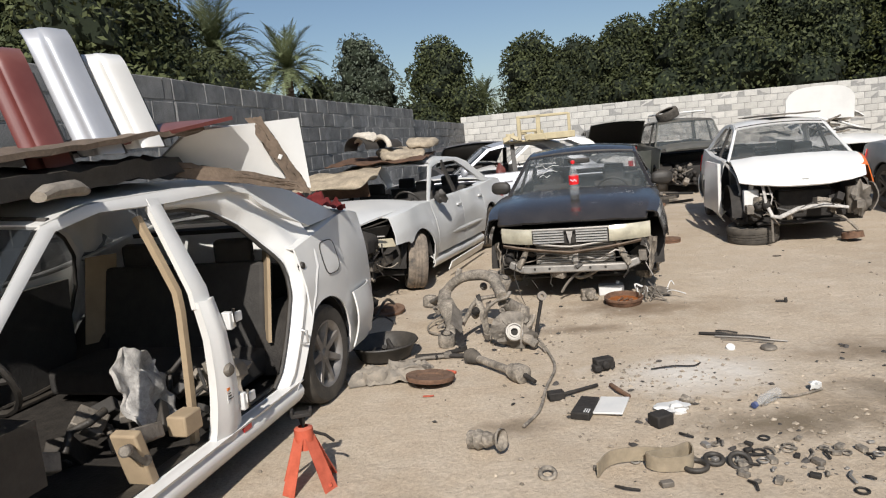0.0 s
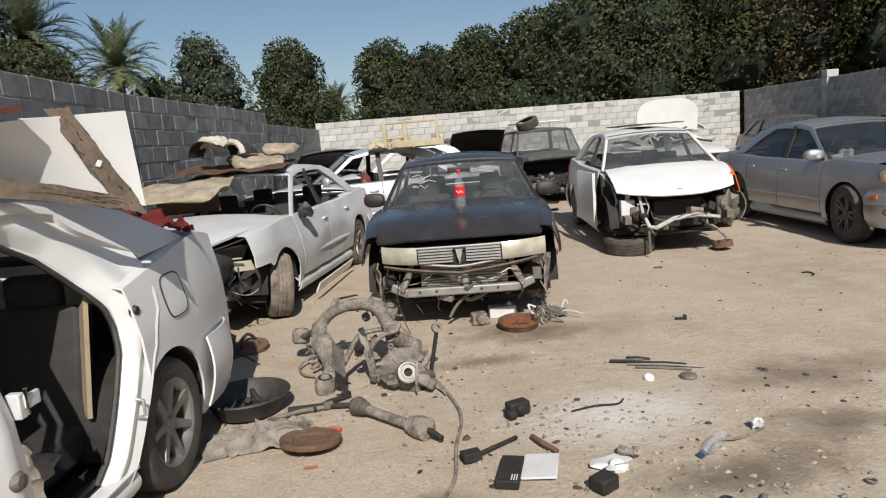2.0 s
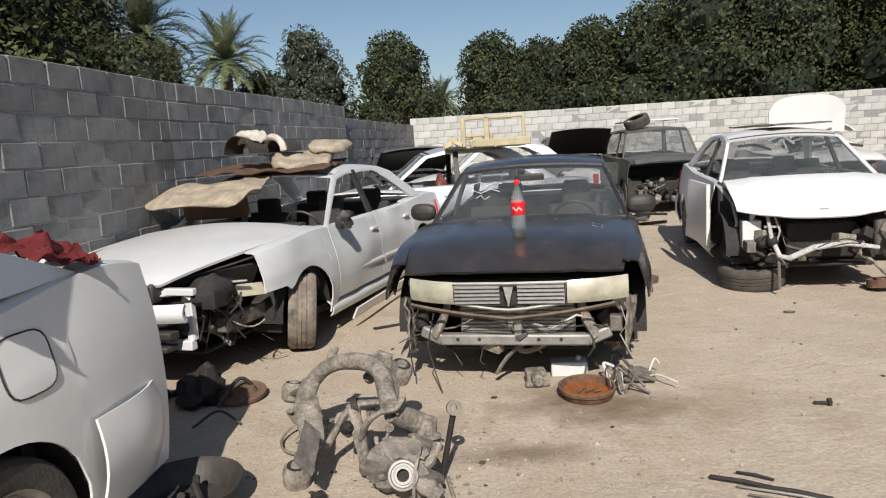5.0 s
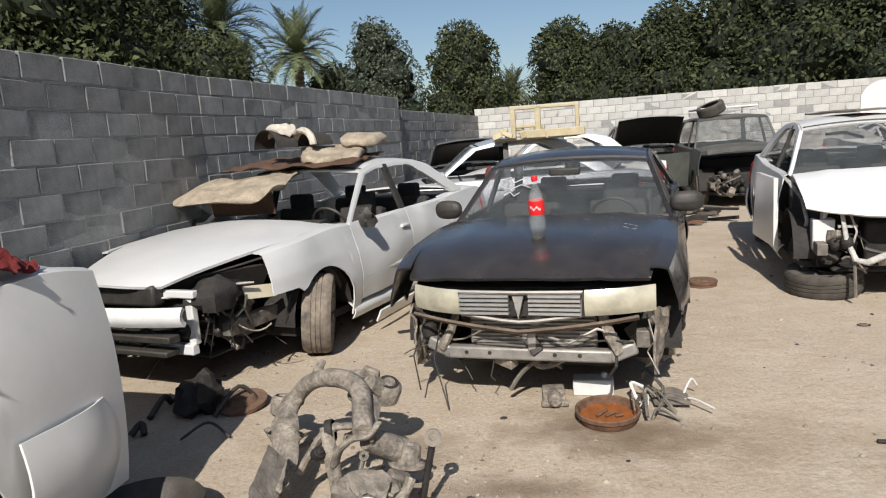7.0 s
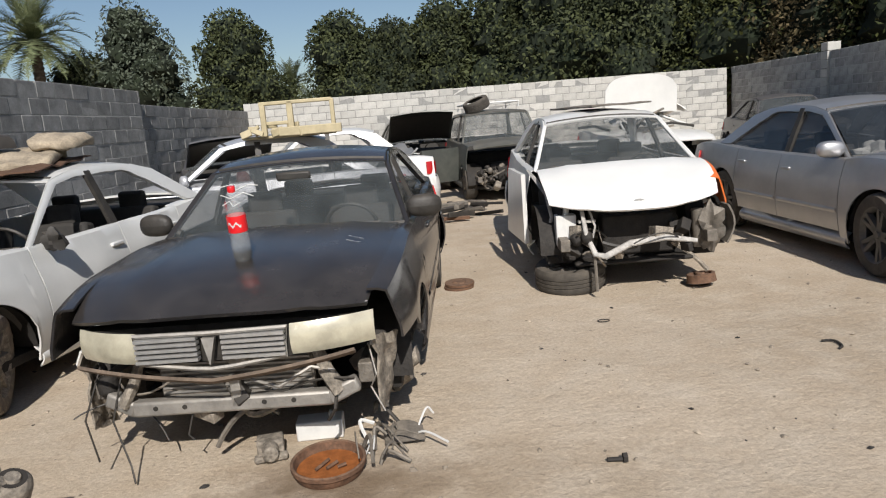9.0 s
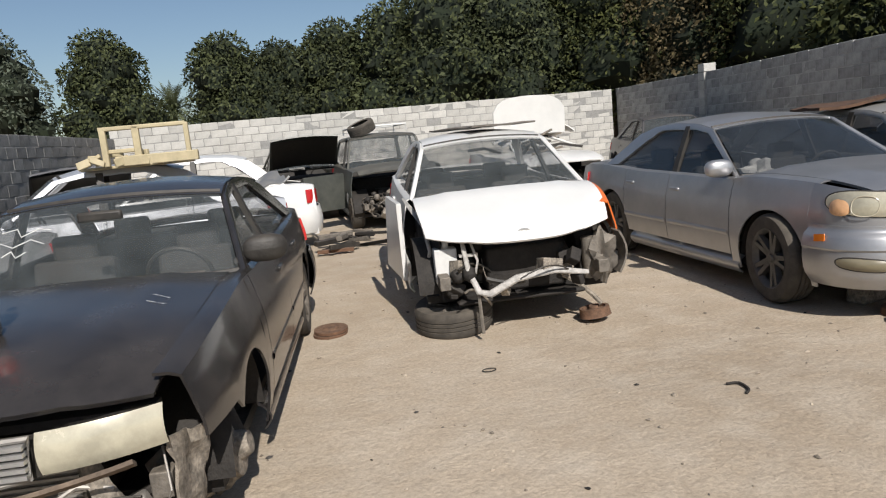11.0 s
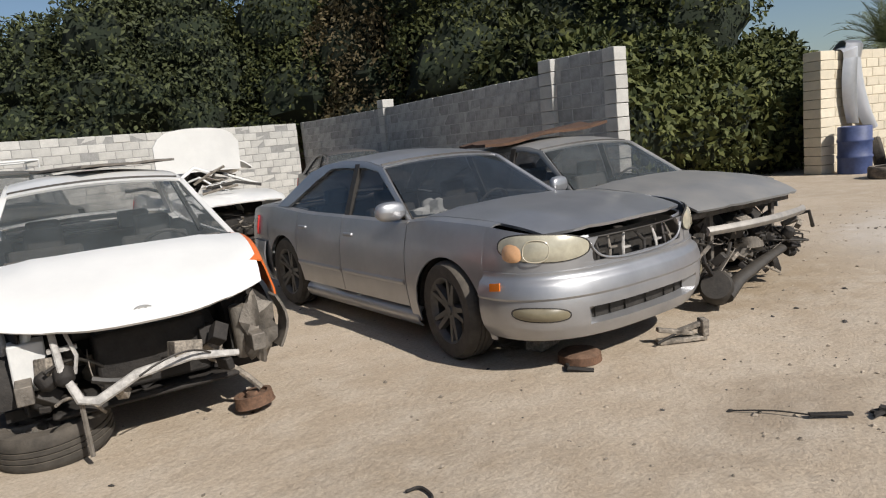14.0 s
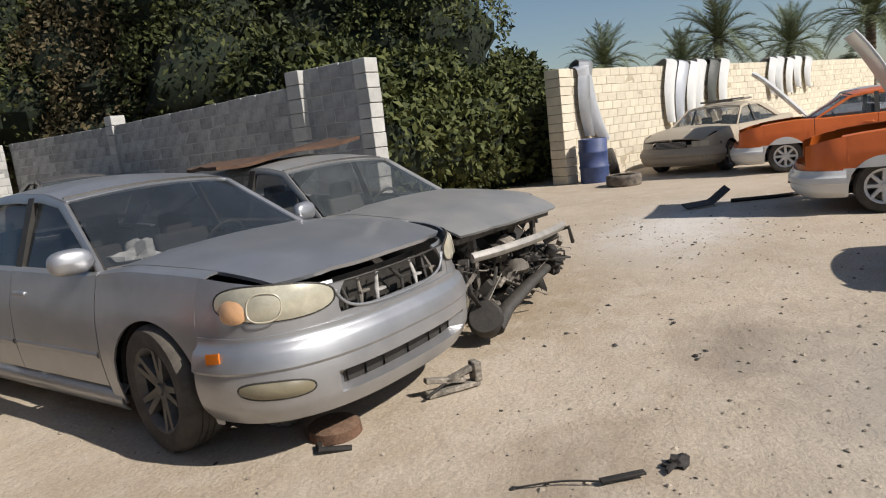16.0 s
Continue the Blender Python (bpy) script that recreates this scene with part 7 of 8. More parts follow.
for p_m, rot in (((-0.07, 5.11, 0.045), (8, 6)), ((-0.27, 5.86, 0.19), (-12, 8)), ((0.40, 5.58, 0.38), (14, 22))):
    bs = part("bushing", G().lathe(mount, 22, pose(*sp(p_m)[0], *rot, 0)), M["dusty"], sf)
    part("bush_rubber", G().lathe([(0.031, 0.069), (0.048, 0.071), (0.048, 0.066)], 20, pose(*sp(p_m)[0], *rot, 0)), M["inner"], bs)
part("mount_arm", G().tube(sp((-0.10, 5.64, 0.31), (-0.19, 5.76, 0.24), (-0.26, 5.85, 0.20)), [0.05, 0.04, 0.045], 9, flat=0.6), M["steel"], sf)
part("mount_arm", G().tube(sp((0.34, 5.50, 0.46), (0.38, 5.55, 0.41)), [0.045, 0.05], 9), M["dusty"], sf)
part("tie_plate", G().grid(lambda u, v: tuple(Vector(sp((0.36, 5.40, 0.44))[0]) + Vector((0.02 * u + 0.06 * v, -0.26 * u, -0.07 * u - 0.04 * v + 0.015 * math.sin(3.1 * v)))), 8, 5), M["dusty"], sf, solid=0.014)
part("diagonal_brace", G().tube(curve(sp((0.40, 5.22, 0.36), (0.30, 5.26, 0.35), (0.19, 5.28, 0.32), (0.11, 5.25, 0.22), (0.06, 5.24, 0.14)), 5), [0.026] * 8 + [0.034] * 13, 10, flat=0.6), M["dusty"], sf)
part("clamp_band", G().lathe([(0.045, -0.018), (0.05, -0.016), (0.05, 0.016), (0.045, 0.018)], 18, pose(*sp((0.21, 5.27, 0.325))[0], 0, 80, 8)), M["inner"], sf)
ya = part("control_arm", G().tube(curve(sp((0.20, 5.25, 0.35), (0.225, 5.20, 0.27), (0.245, 5.17, 0.17), (0.26, 5.15, 0.08)), 6), [0.030] * 6 + [0.034] * 6 + [0.030] * 7, 10, flat=0.5), M["dusty"], sf)
part("arm_branch", G().tube(curve(sp((0.245, 5.18, 0.20), (0.28, 5.17, 0.28), (0.35, 5.16, 0.335), (0.43, 5.13, 0.365), (0.455, 5.20, 0.385)), 6), [0.030] * 10 + [0.026] * 15, 10, flat=0.55), M["dusty"], ya)
part("arm_eye", G().lathe([(0.012, 0.024), (0.034, 0.024), (0.034, -0.024), (0.012, -0.024)], 18, pose(*sp((0.262, 5.148, 0.065))[0], 24, 6, 0)), M["steel"], ya)
part("trailing_tube", G().tube(sp((0.40, 5.20, 0.32), (0.46, 5.26, 0.26), (0.53, 5.32, 0.20)), [0.05, 0.058, 0.06], 14), M["dusty"], sf)
part("spring_cup", G().lathe([(0, 0.09), (0.022, 0.092), (0.026, 0.08), (0.05, 0.082), (0.058, 0.07), (0.062, 0.01), (0.084, 0.0), (0.086, -0.012), (0.06, -0.03), (0, -0.03)], 26, pose(*sp((0.545, 5.30, 0.16))[0], -10, 8, 0)), M["dusty"], sf)
hc = part("hub_carrier", G().blob(tuple(sp((0.50, 4.98, 0.12))[0]), 0.115, 71, 0.55, 24, (1.15, 0.7, 1.0)), M["steel"], sf)
part("carrier_horn", G().tube(curve(sp((0.55, 4.96, 0.14), (0.61, 4.97, 0.20), (0.63, 5.0, 0.24)), 4), [0.05] * 4 + [0.035] * 5, 9, flat=0.6), M["dusty"], hc)
part("carrier_foot", G().tube(curve(sp((0.54, 4.93, 0.12), (0.60, 4.88, 0.07), (0.64, 4.86, 0.05)), 4), [0.055] * 4 + [0.04] * 5, 9, flat=0.7), M["dusty"], hc)
part("backing_plate", G().grid(lambda u, v: tuple(Vector(sp((0.46, 4.93, 0.15))[0]) + Vector((lerp(0.06, 0.165, v) * math.cos(lerp(0.7, 4.3, u)), 0.03 * v + wob((u * 5, v, 1), 0.02), lerp(0.06, 0.15, v) * math.sin(lerp(0.7, 4.3, u)) * (1 if u < 0.7 else 0.8)))), 26, 4), M["steel"], hc, solid=0.006)
part("bearing_ring", G().lathe([(0.026, -0.03), (0.028, 0.03), (0.040, 0.03), (0.042, 0.018), (0.052, 0.018), (0.056, 0.034), (0.066, 0.032), (0.070, 0.0), (0.066, -0.03)], 30, pose(*sp((0.475, 4.885, 0.15))[0], 66, 0, 8)), M["alu"], hc)
part("bearing_bore", G().lathe([(0.0, 0.0), (0.027, 0.0)], 20, pose(*sp((0.475, 4.886, 0.15))[0], 66, 0, 8)), M["inner"], hc)
lk = part("stabiliser_link", G().tube(curve(sp((0.385, 5.17, 0.24), (0.36, 5.14, 0.17), (0.30, 5.10, 0.09), (0.285, 5.06, 0.05)), 5), 0.011, 8), M["steel"], sf)
part("link_eye", G().lathe([(0.007, 0.014), (0.022, 0.014), (0.022, -0.014), (0.007, -0.014)], 14, pose(*sp((0.388, 5.172, 0.25))[0], 60, 0, 10)), M["dusty"], lk)
part("caliper", G().box((0, 0, 0), (0.11, 0.06, 0.07), pose(*sp((0.56, 5.06, 0.20))[0], 20, 30, 40)), M["steel"], sf, bevel=0.014)
for k, pts in enumerate((((-0.14, 5.66, 0.12), (-0.24, 5.70, 0.06), (-0.28, 5.60, 0.03), (-0.24, 5.48, 0.02), (-0.16, 5.42, 0.02)), ((-0.20, 5.72, 0.12), (-0.16, 5.78, 0.16), (-0.24, 5.78, 0.08)), ((0.56, 4.93, 0.27), (0.53, 4.86, 0.16), (0.52, 4.83, 0.04)), ((0.60, 4.98, 0.10), (0.66, 4.88, 0.05), (0.70, 4.78, 0.015)), ((-0.18, 5.50, 0.05), (-0.08, 5.56, 0.10), (0.02, 5.60, 0.13)))):
    part("brake_line", G().tube(curve(sp(*pts)), 0.008 if k < 4 else 0.014, 6), M["dusty" if k != 1 else "steel"], sf)
rd = thing("track_rod", pose(0.63, 5.10, 0), "dirty steel link rod standing up from the sand", "rod")
part("rod", G().tube([(0.0, 0.0, 0.0), (0.04, 0.01, 0.18), (0.075, 0.02, 0.33)], 0.015, 8), M["inner"], rd)
part("eye", G().lathe([(0.014, 0.02), (0.036, 0.02), (0.036, -0.02), (0.014, -0.02)], 16, pose(0.08, 0.02, 0.36, 70, 0, 10)), M["steel"], rd)

ax = thing("drive_shaft", pose(0.14, 4.66, 0.06, 0, 0, -51), "dusty drive shaft with rubber boots lying on sand", "car part")
part("shaft", G().tube([(0.05, 0, 0.0), (0.55, 0, -0.005)], 0.028, 12), M["dusty"], ax)
part("boot", G().lathe([(0.0, -0.02), (0.045, -0.02), (0.06, 0.01), (0.05, 0.035), (0.055, 0.045), (0.04, 0.07), (0.045, 0.08), (0.028, 0.12)], 20, pose(0, 0, 0.0, 0, 90, 0)), M["rubber"], ax)
part("joint", G().lathe([(0.028, -0.12), (0.05, -0.10), (0.045, -0.085), (0.058, -0.07), (0.052, -0.055), (0.064, -0.04), (0.064, 0.03), (0.05, 0.04), (0.0, 0.04)], 20, pose(0.58, 0, 0.0, 0, 90, 0)), M["dusty"], ax)
part("spline", G().tube([(0.62, 0, 0), (0.72, 0, -0.02)], [0.018, 0.014], 10), M["inner"], ax)

bd_ = thing("brake_disc_rusty", pose(-0.11, 4.27, 0.05, -6, 4, 0), "brown rusty brake disc lying on sand", "brake disc")
part("disc", G().lathe([(0.0, 0.0), (0.09, 0.0), (0.10, 0.012), (0.12, 0.014), (0.165, 0.02), (0.168, 0.014), (0.165, -0.01), (0.10, -0.012), (0.09, -0.03), (0, -0.03)], 40), M["rust"], bd_)
pn = thing("black_basin", pose(-0.54, 4.92, 0.0), "black plastic basin with oily parts in it", "basin")
part("basin", G().lathe([(0.0, 0.02), (0.20, 0.02), (0.24, 0.10), (0.27, 0.13), (0.265, 0.14), (0.235, 0.12), (0.19, 0.035), (0, 0.035)], 32), M["dark"], pn)
for k in range(6):
    part("oily_part", G().tube([(R.uniform(-0.12, 0.12), R.uniform(-0.12, 0.12), 0.05), (R.uniform(-0.15, 0.15), R.uniform(-0.15, 0.15), 0.11)], R.uniform(0.01, 0.022), 8), M["inner"], pn)
ct = G().grid(lambda u, v: (lerp(-0.30, 0.30, u) + 0.08 * noise.noise(Vector((u * 4, v * 4, 13))), lerp(-0.15, 0.15, v) + 0.07 * noise.noise(Vector((u * 4, v * 4, 19))), max(0.004, 0.07 * (math.sin(math.pi * u) * math.sin(math.pi * v)) ** 0.5 + 0.06 * noise.noise(Vector((u * 6, v * 5, 15))) + 0.03 * noise.noise(Vector((u * 14, v * 12, 11))))), 36, 26)
scrap("crumpled_cloth", ct, "sack", -0.42, 4.45, 0.0, 10, "crumpled dusty grey cloth on the sand", "cloth", bevel=0)
for k, (x, y, a, l_, r_, m_) in enumerate(((-0.20, 4.76, 15, 0.34, 0.016, "steel"), (-0.08, 4.80, -8, 0.42, 0.020, "inner"), (-0.28, 4.62, -40, 0.30, 0.015, "steel"), (-0.03, 4.86, 40, 0.26, 0.018, "inner"))):
    scrap("steel_bar", G().tube([(-l_ / 2, 0, 0.02), (0, 0.015, 0.025), (l_ / 2, 0, 0.02)], r_, 8).box((l_ / 2, 0, 0.03), (0.06, 0.04, 0.04)), m_, x, y, 0.0, a, "short dirty steel link bar", "bar", "bars by the basin")
scrap("screwdriver", G().tube([(0, 0, 0.012), (0.08, 0, 0.012)], 0.012, 8).tube([(0.08, 0, 0.012), (0.20, 0, 0.010)], 0.004, 6), "redpaint", 0.05, 4.44, 0, 150, "screwdriver with a red handle on sand", "tool")
scrap("orange_strip", G().box((0, 0, 0.004), (0.07, 0.016, 0.006)), "redpaint", -0.10, 4.03, 0.004, 2, "small orange plastic strip on sand", "strip", bevel=0.002)

jk = thing("jack_stand", pose(-0.57, 2.94, 0.0, 0, 0, 15), "red steel jack stand with a worn finish", "jack stand")
for k in range(4):
    a = math.pi / 4 + k * math.pi / 2
    part("leg", G().add([tuple(Vector((math.cos(a + d) * r_, math.sin(a + d) * r_, z)) * 1.0) for z, r_, w in ((0.0, 0.155, 0.27), (0.26, 0.05, 0.72)) for d in (-w, w)] + [(math.cos(a + d) * (r_ - 0.006), math.sin(a + d) * (r_ - 0.006), z) for z, r_, w in ((0.0, 0.155, 0.27), (0.26, 0.05, 0.72)) for d in (-w, w)],
         [(0, 1, 3, 2), (4, 6, 7, 5), (0, 2, 6, 4), (1, 5, 7, 3), (0, 4, 5, 1), (2, 3, 7, 6)]), M["redpaint"], jk)
part("collar", G().lathe([(0.03, 0.20), (0.05, 0.20), (0.046, 0.30), (0.025, 0.31)], 12), M["redpaint"], jk)
part("post", G().tube([(0, 0, 0.22), (0, 0, 0.36)], 0.02, 10), M["inner"], jk)
part("saddle", G().box((0, 0, 0.37), (0.10, 0.05, 0.02)).box((0.045, 0, 0.385), (0.015, 0.05, 0.03)).box((-0.045, 0, 0.385), (0.015, 0.05, 0.03)), M["inner"], jk, bevel=0.004)
part("handle", G().tube([(0.03, 0, 0.28), (0.10, 0.02, 0.24), (0.14, 0.02, 0.2)], 0.008, 6), M["inner"], jk)
part("brace", G().tube([(0.1, -0.1, 0.03), (0.1, 0.1, 0.03)], 0.01, 6), M["redpaint"], jk)

# by the black car's nose
dr = thing("rusty_drum", pose(1.49, 6.10, 0.0, 3, 0, 0), "rusty brake drum holding orange rust water", "brake drum")
part("drum", G().lathe([(0.0, 0.01), (0.15, 0.01), (0.16, 0.02), (0.165, 0.05), (0.175, 0.055), (0.175, 0.075), (0.168, 0.08), (0.16, 0.075), (0.15, 0.03), (0, 0.03)], 40), M["rust"], dr)
part("rust_film", G().lathe([(0.0, 0.034), (0.10, 0.034), (0.15, 0.036)], 30), M["rustwet"], dr)
for k in range(3):
    part("bit", G().tube([(-0.06 + 0.05 * k, -0.03, 0.045), (0.0 + 0.04 * k, 0.04 - 0.03 * k, 0.05)], 0.008, 6), M["rust"], dr)
scrap("white_tank", G().box((0, 0, 0.05), (0.24, 0.12, 0.10)).tube([(0.06, 0, 0.1), (0.07, 0, 0.13)], 0.02, 8), "plasticw", 1.44, 6.52, 0.0, -4, "dirty white plastic tank on the sand", "tank", bevel=0.02)
st_ = G().box((0, 0, 0.05), (0.13, 0.10, 0.09)).tube([(0, -0.02, 0.06), (0, -0.12, 0.05)], 0.04, 12).box((0, -0.07, 0.02), (0.16, 0.05, 0.03))
scrap("starter_block", st_, "dusty", 1.20, 6.36, 0.0, 5, "dusty cast metal engine bracket", "car part", bevel=0.01)
wr = thing("wire_tangle", pose(1.80, 6.25, 0.0), "tangle of wires, pipes and white plastic bits", "wiring")
for k in range(16):
    a = Vector((R.uniform(-0.18, 0.18), R.uniform(-0.2, 0.2), 0.01))
    b = a + Vector((R.uniform(-0.2, 0.2), R.uniform(-0.2, 0.2), R.uniform(0, 0.12)))
    part("wire", G().tube(curve([a, (a + b) / 2 + Vector((R.uniform(-0.06, 0.06), 0.03, R.uniform(0.02, 0.12))), b]), R.choice((0.004, 0.006, 0.01)), 6), M[R.choice(("dark", "steel", "plasticw", "dusty"))], wr)
part("metal_shield", G().grid(lambda u, v: (lerp(-0.04, 0.16, u), lerp(0.0, 0.14, v), 0.03 + 0.05 * math.sin(3 * u) * v), 6, 6), M["steel"], wr, solid=0.006)

# cable, control unit and the small things round the pale patch
scrap("old_cable", G().tube(curve([(0, 0, 0.02), (0.06, -0.35, 0.015), (0.08, -0.7, 0.02), (0.0, -1.05, 0.015), (-0.06, -1.4, 0.012), (-0.16, -1.62, 0.012)]), 0.011, 6), "dusty", 0.66, 5.10, 0, 0, "stiff old cable trailing over the sand", "cable")
scrap("cable_plug", G().box((0, 0, 0.03), (0.10, 0.07, 0.05)).tube([(0.05, 0, 0.03), (0.18, 0.06, 0.02), (0.30, 0.10, 0.02)], 0.014, 6), "inner", 0.71, 3.88, 0, 12, "black cable connector with a short lead", "connector", bevel=0.008)
ec = thing("control_unit", pose(0.94, 3.68, 0.0, 0, 0, -20), "grey control unit with a white cover", "electronics")
part("case", G().box((-0.07, -0.03, 0.022), (0.11, 0.26, 0.044)), M["inner"], ec, bevel=0.006)
part("cover", G().box((0.07, 0.03, 0.02), (0.17, 0.22, 0.012), pose(0, 0, 0, 3, -4, 0)), M["plasticw"], ec, bevel=0.004)
for k in range(3):
    part("case_mark", G().box((-0.05 + 0.012 * k, -0.12, 0.0455), (0.006, 0.05, 0.002)), M["plasticw"], ec)
scrap("brake_caliper", G().box((0, 0, 0.05), (0.13, 0.08, 0.08)).box((0.06, 0.03, 0.03), (0.05, 0.09, 0.05)).box((-0.06, -0.02, 0.03), (0.05, 0.07, 0.05)).tube([(0, 0, 0.05), (0, -0.06, 0.05)], 0.03, 12), "inner", 1.06, 4.34, 0, 20, "black brake caliper on the sand", "car part", bevel=0.012)
scrap("bent_bar", G().tube([(0, 0, 0.02), (0.03, -0.12, 0.03), (0.08, -0.2, 0.015)], 0.016, 6), "rust", 1.06, 4.02, 0, 0, "rusty bent bracket on the sand", "car part")
for k, (x0, y0, x1, y1, r_, m_) in enumerate(((1.87, 5.03, 2.12, 4.90, 0.012, "inner"), (1.96, 4.94, 2.40, 4.72, 0.007, "alu"), (2.05, 4.93, 2.31, 4.80, 0.013, "inner"), (1.98, 4.86, 2.3, 4.70, 0.006, "steel"), (2.0, 5.06, 2.14, 4.98, 0.007, "inner"))):
    scrap("steel_rod", G().tube([(0, 0, 0.014), ((x1 - x0) / 2, (y1 - y0) / 2, 0.02), (x1 - x0, y1 - y0, 0.012)], r_, 7), m_, x0, y0, 0, 0, "thin dirty steel rod on the sand", "rod", "rods on the sand")
scrap("grey_disc", G().lathe([(0, 0.03), (0.03, 0.03), (0.05, 0.022), (0.055, 0.008), (0.05, 0.0), (0, 0)], 20), "steel", 2.225, 4.60, 0, 0, "small grey metal disc on the sand", "disc", bevel=0)
scrap("plastic_bottle_top", G().lathe([(0, 0.03), (0.03, 0.028), (0.034, 0.0)], 16), "plasticw", 1.98, 4.645, 0.0, 0, "small white plastic cap", "cap", bevel=0, rx=35)
scrap("thin_lead", G().tube(curve([(0, 0, 0.01), (0.15, 0.03, 0.012), (0.28, 0.02, 0.01), (0.34, 0.08, 0.008)]), 0.006, 6), "inner", 1.36, 4.28, 0, 0, "thin black lead on the sand", "cable")
scrap("ball_joint", G().tube([(0, 0, 0.025), (0.05, -0.05, 0.02)], [0.026, 0.012], 8), "dusty", 1.43, 3.74, 0, 0, "small dusty ball joint", "car part", bevel=0)
scrap("tissue", G().blob((0, 0, 0.02), 0.06, 101, 0.8, 14, (1.4, 0.9, 0.4)), "plasticw", 1.36, 3.62, 0, 0, "crumpled white paper on the sand", "paper", bevel=0)
scrap("black_block", G().box((0, 0, 0.035), (0.11, 0.09, 0.07)).box((0.05, 0, 0.03), (0.04, 0.05, 0.04)), "inner", 1.24, 3.44, 0, 30, "black plastic housing on the sand", "car part", bevel=0.01)
pb = thing("crushed_bottle", pose(1.78, 3.58, 0.03, 0, 84, 35), "crushed clear plastic bottle with a blue cap", "bottle")
part("shell", G().lathe([(0.014, 0.0), (0.016, 0.03), (0.034, 0.07), (0.03, 0.11), (0.034, 0.15), (0.03, 0.2), (0.0, 0.2)], 18), M["clear"], pb)
part("cap", G().lathe([(0, -0.012), (0.017, -0.012), (0.017, 0.008)], 16), M["bluebarrel"], pb)
scrap("frayed_wire", G().tube(curve([(0, 0, 0.01), (0.1, 0.08, 0.03), (0.22, 0.10, 0.015), (0.40, 0.17, 0.02)]), 0.007, 6), "dusty", 1.82, 3.60, 0, 0, "frayed brown wire on the sand", "cable")
scrap("white_plug", G().blob((0, 0, 0.03), 0.03, 103, 0.6, 12), "plasticw", 2.19, 3.80, 0, 0, "small white torn plug", "plug", bevel=0)
bl = thing("webbing_strap", pose(1.03, 2.94, 0.0), "khaki webbing strap lying in loose coils", "strap")
pts = curve([(-0.20, -0.06, 0.05), (-0.12, 0.06, 0.05), (0.02, 0.09, 0.05), (0.16, 0.07, 0.05), (0.26, 0.12, 0.05), (0.24, 0.0, 0.045), (0.10, -0.02, 0.045), (0.04, 0.03, 0.05), (0.12, 0.05, 0.05)], 6)
gs = G()
n_ = len(pts)
gs.v = [tuple(p + Vector((0, 0, dz))) for p in pts for dz in (-0.042, 0.03)]
gs.f = [(2 * i, 2 * i + 2, 2 * i + 3, 2 * i + 1) for i in range(n_ - 1)]
part("strap", gs, M["canvas"], bl, solid=0.006)
for k, (x, y, r_) in enumerate(((1.29, 2.95, 0.055), (1.39, 3.0, 0.04), (0.60, 2.92, 0.035), (1.50, 2.98, 0.045))):
    scrap("rubber_ring", G().tube([(r_ * math.cos(a), r_ * math.sin(a), 0.02) for a in [2 * math.pi * i / 20 for i in range(20)]], 0.013, 7, close=True), "dark" if k != 2 else "dusty", x, y, 0.0, 0, "dark ring seal on the sand", "ring", "rings on the sand", rx=10 * k)
scrap("torn_boot", G().lathe([(0.05, 0.0), (0.045, 0.04), (0.055, 0.05), (0.035, 0.09), (0.045, 0.1), (0.025, 0.15), (0.06, 0.19), (0.055, 0.2)], 16), "dusty", 0.22, 3.26, 0.05, 60, "torn dusty rubber boot", "car part", rx=80, bevel=0)
scrap("hook_wire", G().tube(curve([(0, 0, 0.01), (0.06, -0.03, 0.015), (0.05, -0.12, 0.012), (0.0, -0.16, 0.01)]), 0.009, 6), "inner", 4.56, 6.87, 0, 0, "bent black wire hook on the sand", "wire")
scrap("thin_ring", G().tube([(0.045 * math.cos(a), 0.03 * math.sin(a), 0.008) for a in [2 * math.pi * i / 18 for i in range(18)]], 0.004, 5, close=True), "inner", 3.48, 7.79, 0, 0, "thin wire ring on the sand", "ring")
scrap("bolt", G().tube([(0, 0, 0.014), (0.07, 0, 0.014)], 0.011, 8).lathe([(0, 0.02), (0.024, 0.02), (0.024, 0), (0, 0)], 6, pose(0.07, 0, 0.02, 0, 90, 0)), "inner", 2.74, 5.85, 0, -10, "large dirty bolt on the sand", "bolt", bevel=0)
scrap("metal_strip", G().box((0, 0, 0.01), (0.26, 0.05, 0.012)), "inner", 0.02, 7.98, 0.0, 25, "dark flat strip on the sand", "strip")
dd = thing("brake_disc_pair", pose(2.64, 9.28, 0.0), "two stacked rusty brake discs", "brake disc")
for k in range(2):
    part("disc", G().lathe([(0, 0.03), (0.05, 0.035), (0.07, 0.02), (0.14, 0.022), (0.14, 0.0), (0, 0)], 28, pose(0.01 * k, 0.02 * k, 0.03 * k, 2 * k, 0, 0)), M["rust"], dd)
dd = thing("rusty_hub_disc", pose(6.37, 7.29, 0.0), "rusty disc under the silver car's nose", "brake disc")
part("disc", G().lathe([(0, 0.08), (0.09, 0.08), (0.12, 0.075), (0.14, 0.06), (0.145, 0.01), (0.13, 0.0), (0, 0)], 32), M["rust"], dd)
part("loose_end", G().tube([(-0.16, -0.02, 0.02), (-0.22, -0.08, 0.03), (-0.12, -0.2, 0.01)], 0.018, 6), M["inner"], dd)
scrap("concrete_lump", G().box((0, 0, 0.11), (0.26, 0.16, 0.22)), "dusty", 6.46, 7.68, 0.0, 10, "broken block propping the silver car", "block", bevel=0.03)
cj = thing("scissor_jack", pose(7.06, 6.95, 0.0, 0, 0, -35), "dusty folded scissor jack on the sand", "jack")
part("base", G().box((0, 0, 0.02), (0.34, 0.08, 0.03)), M["dusty"], cj, bevel=0.006)
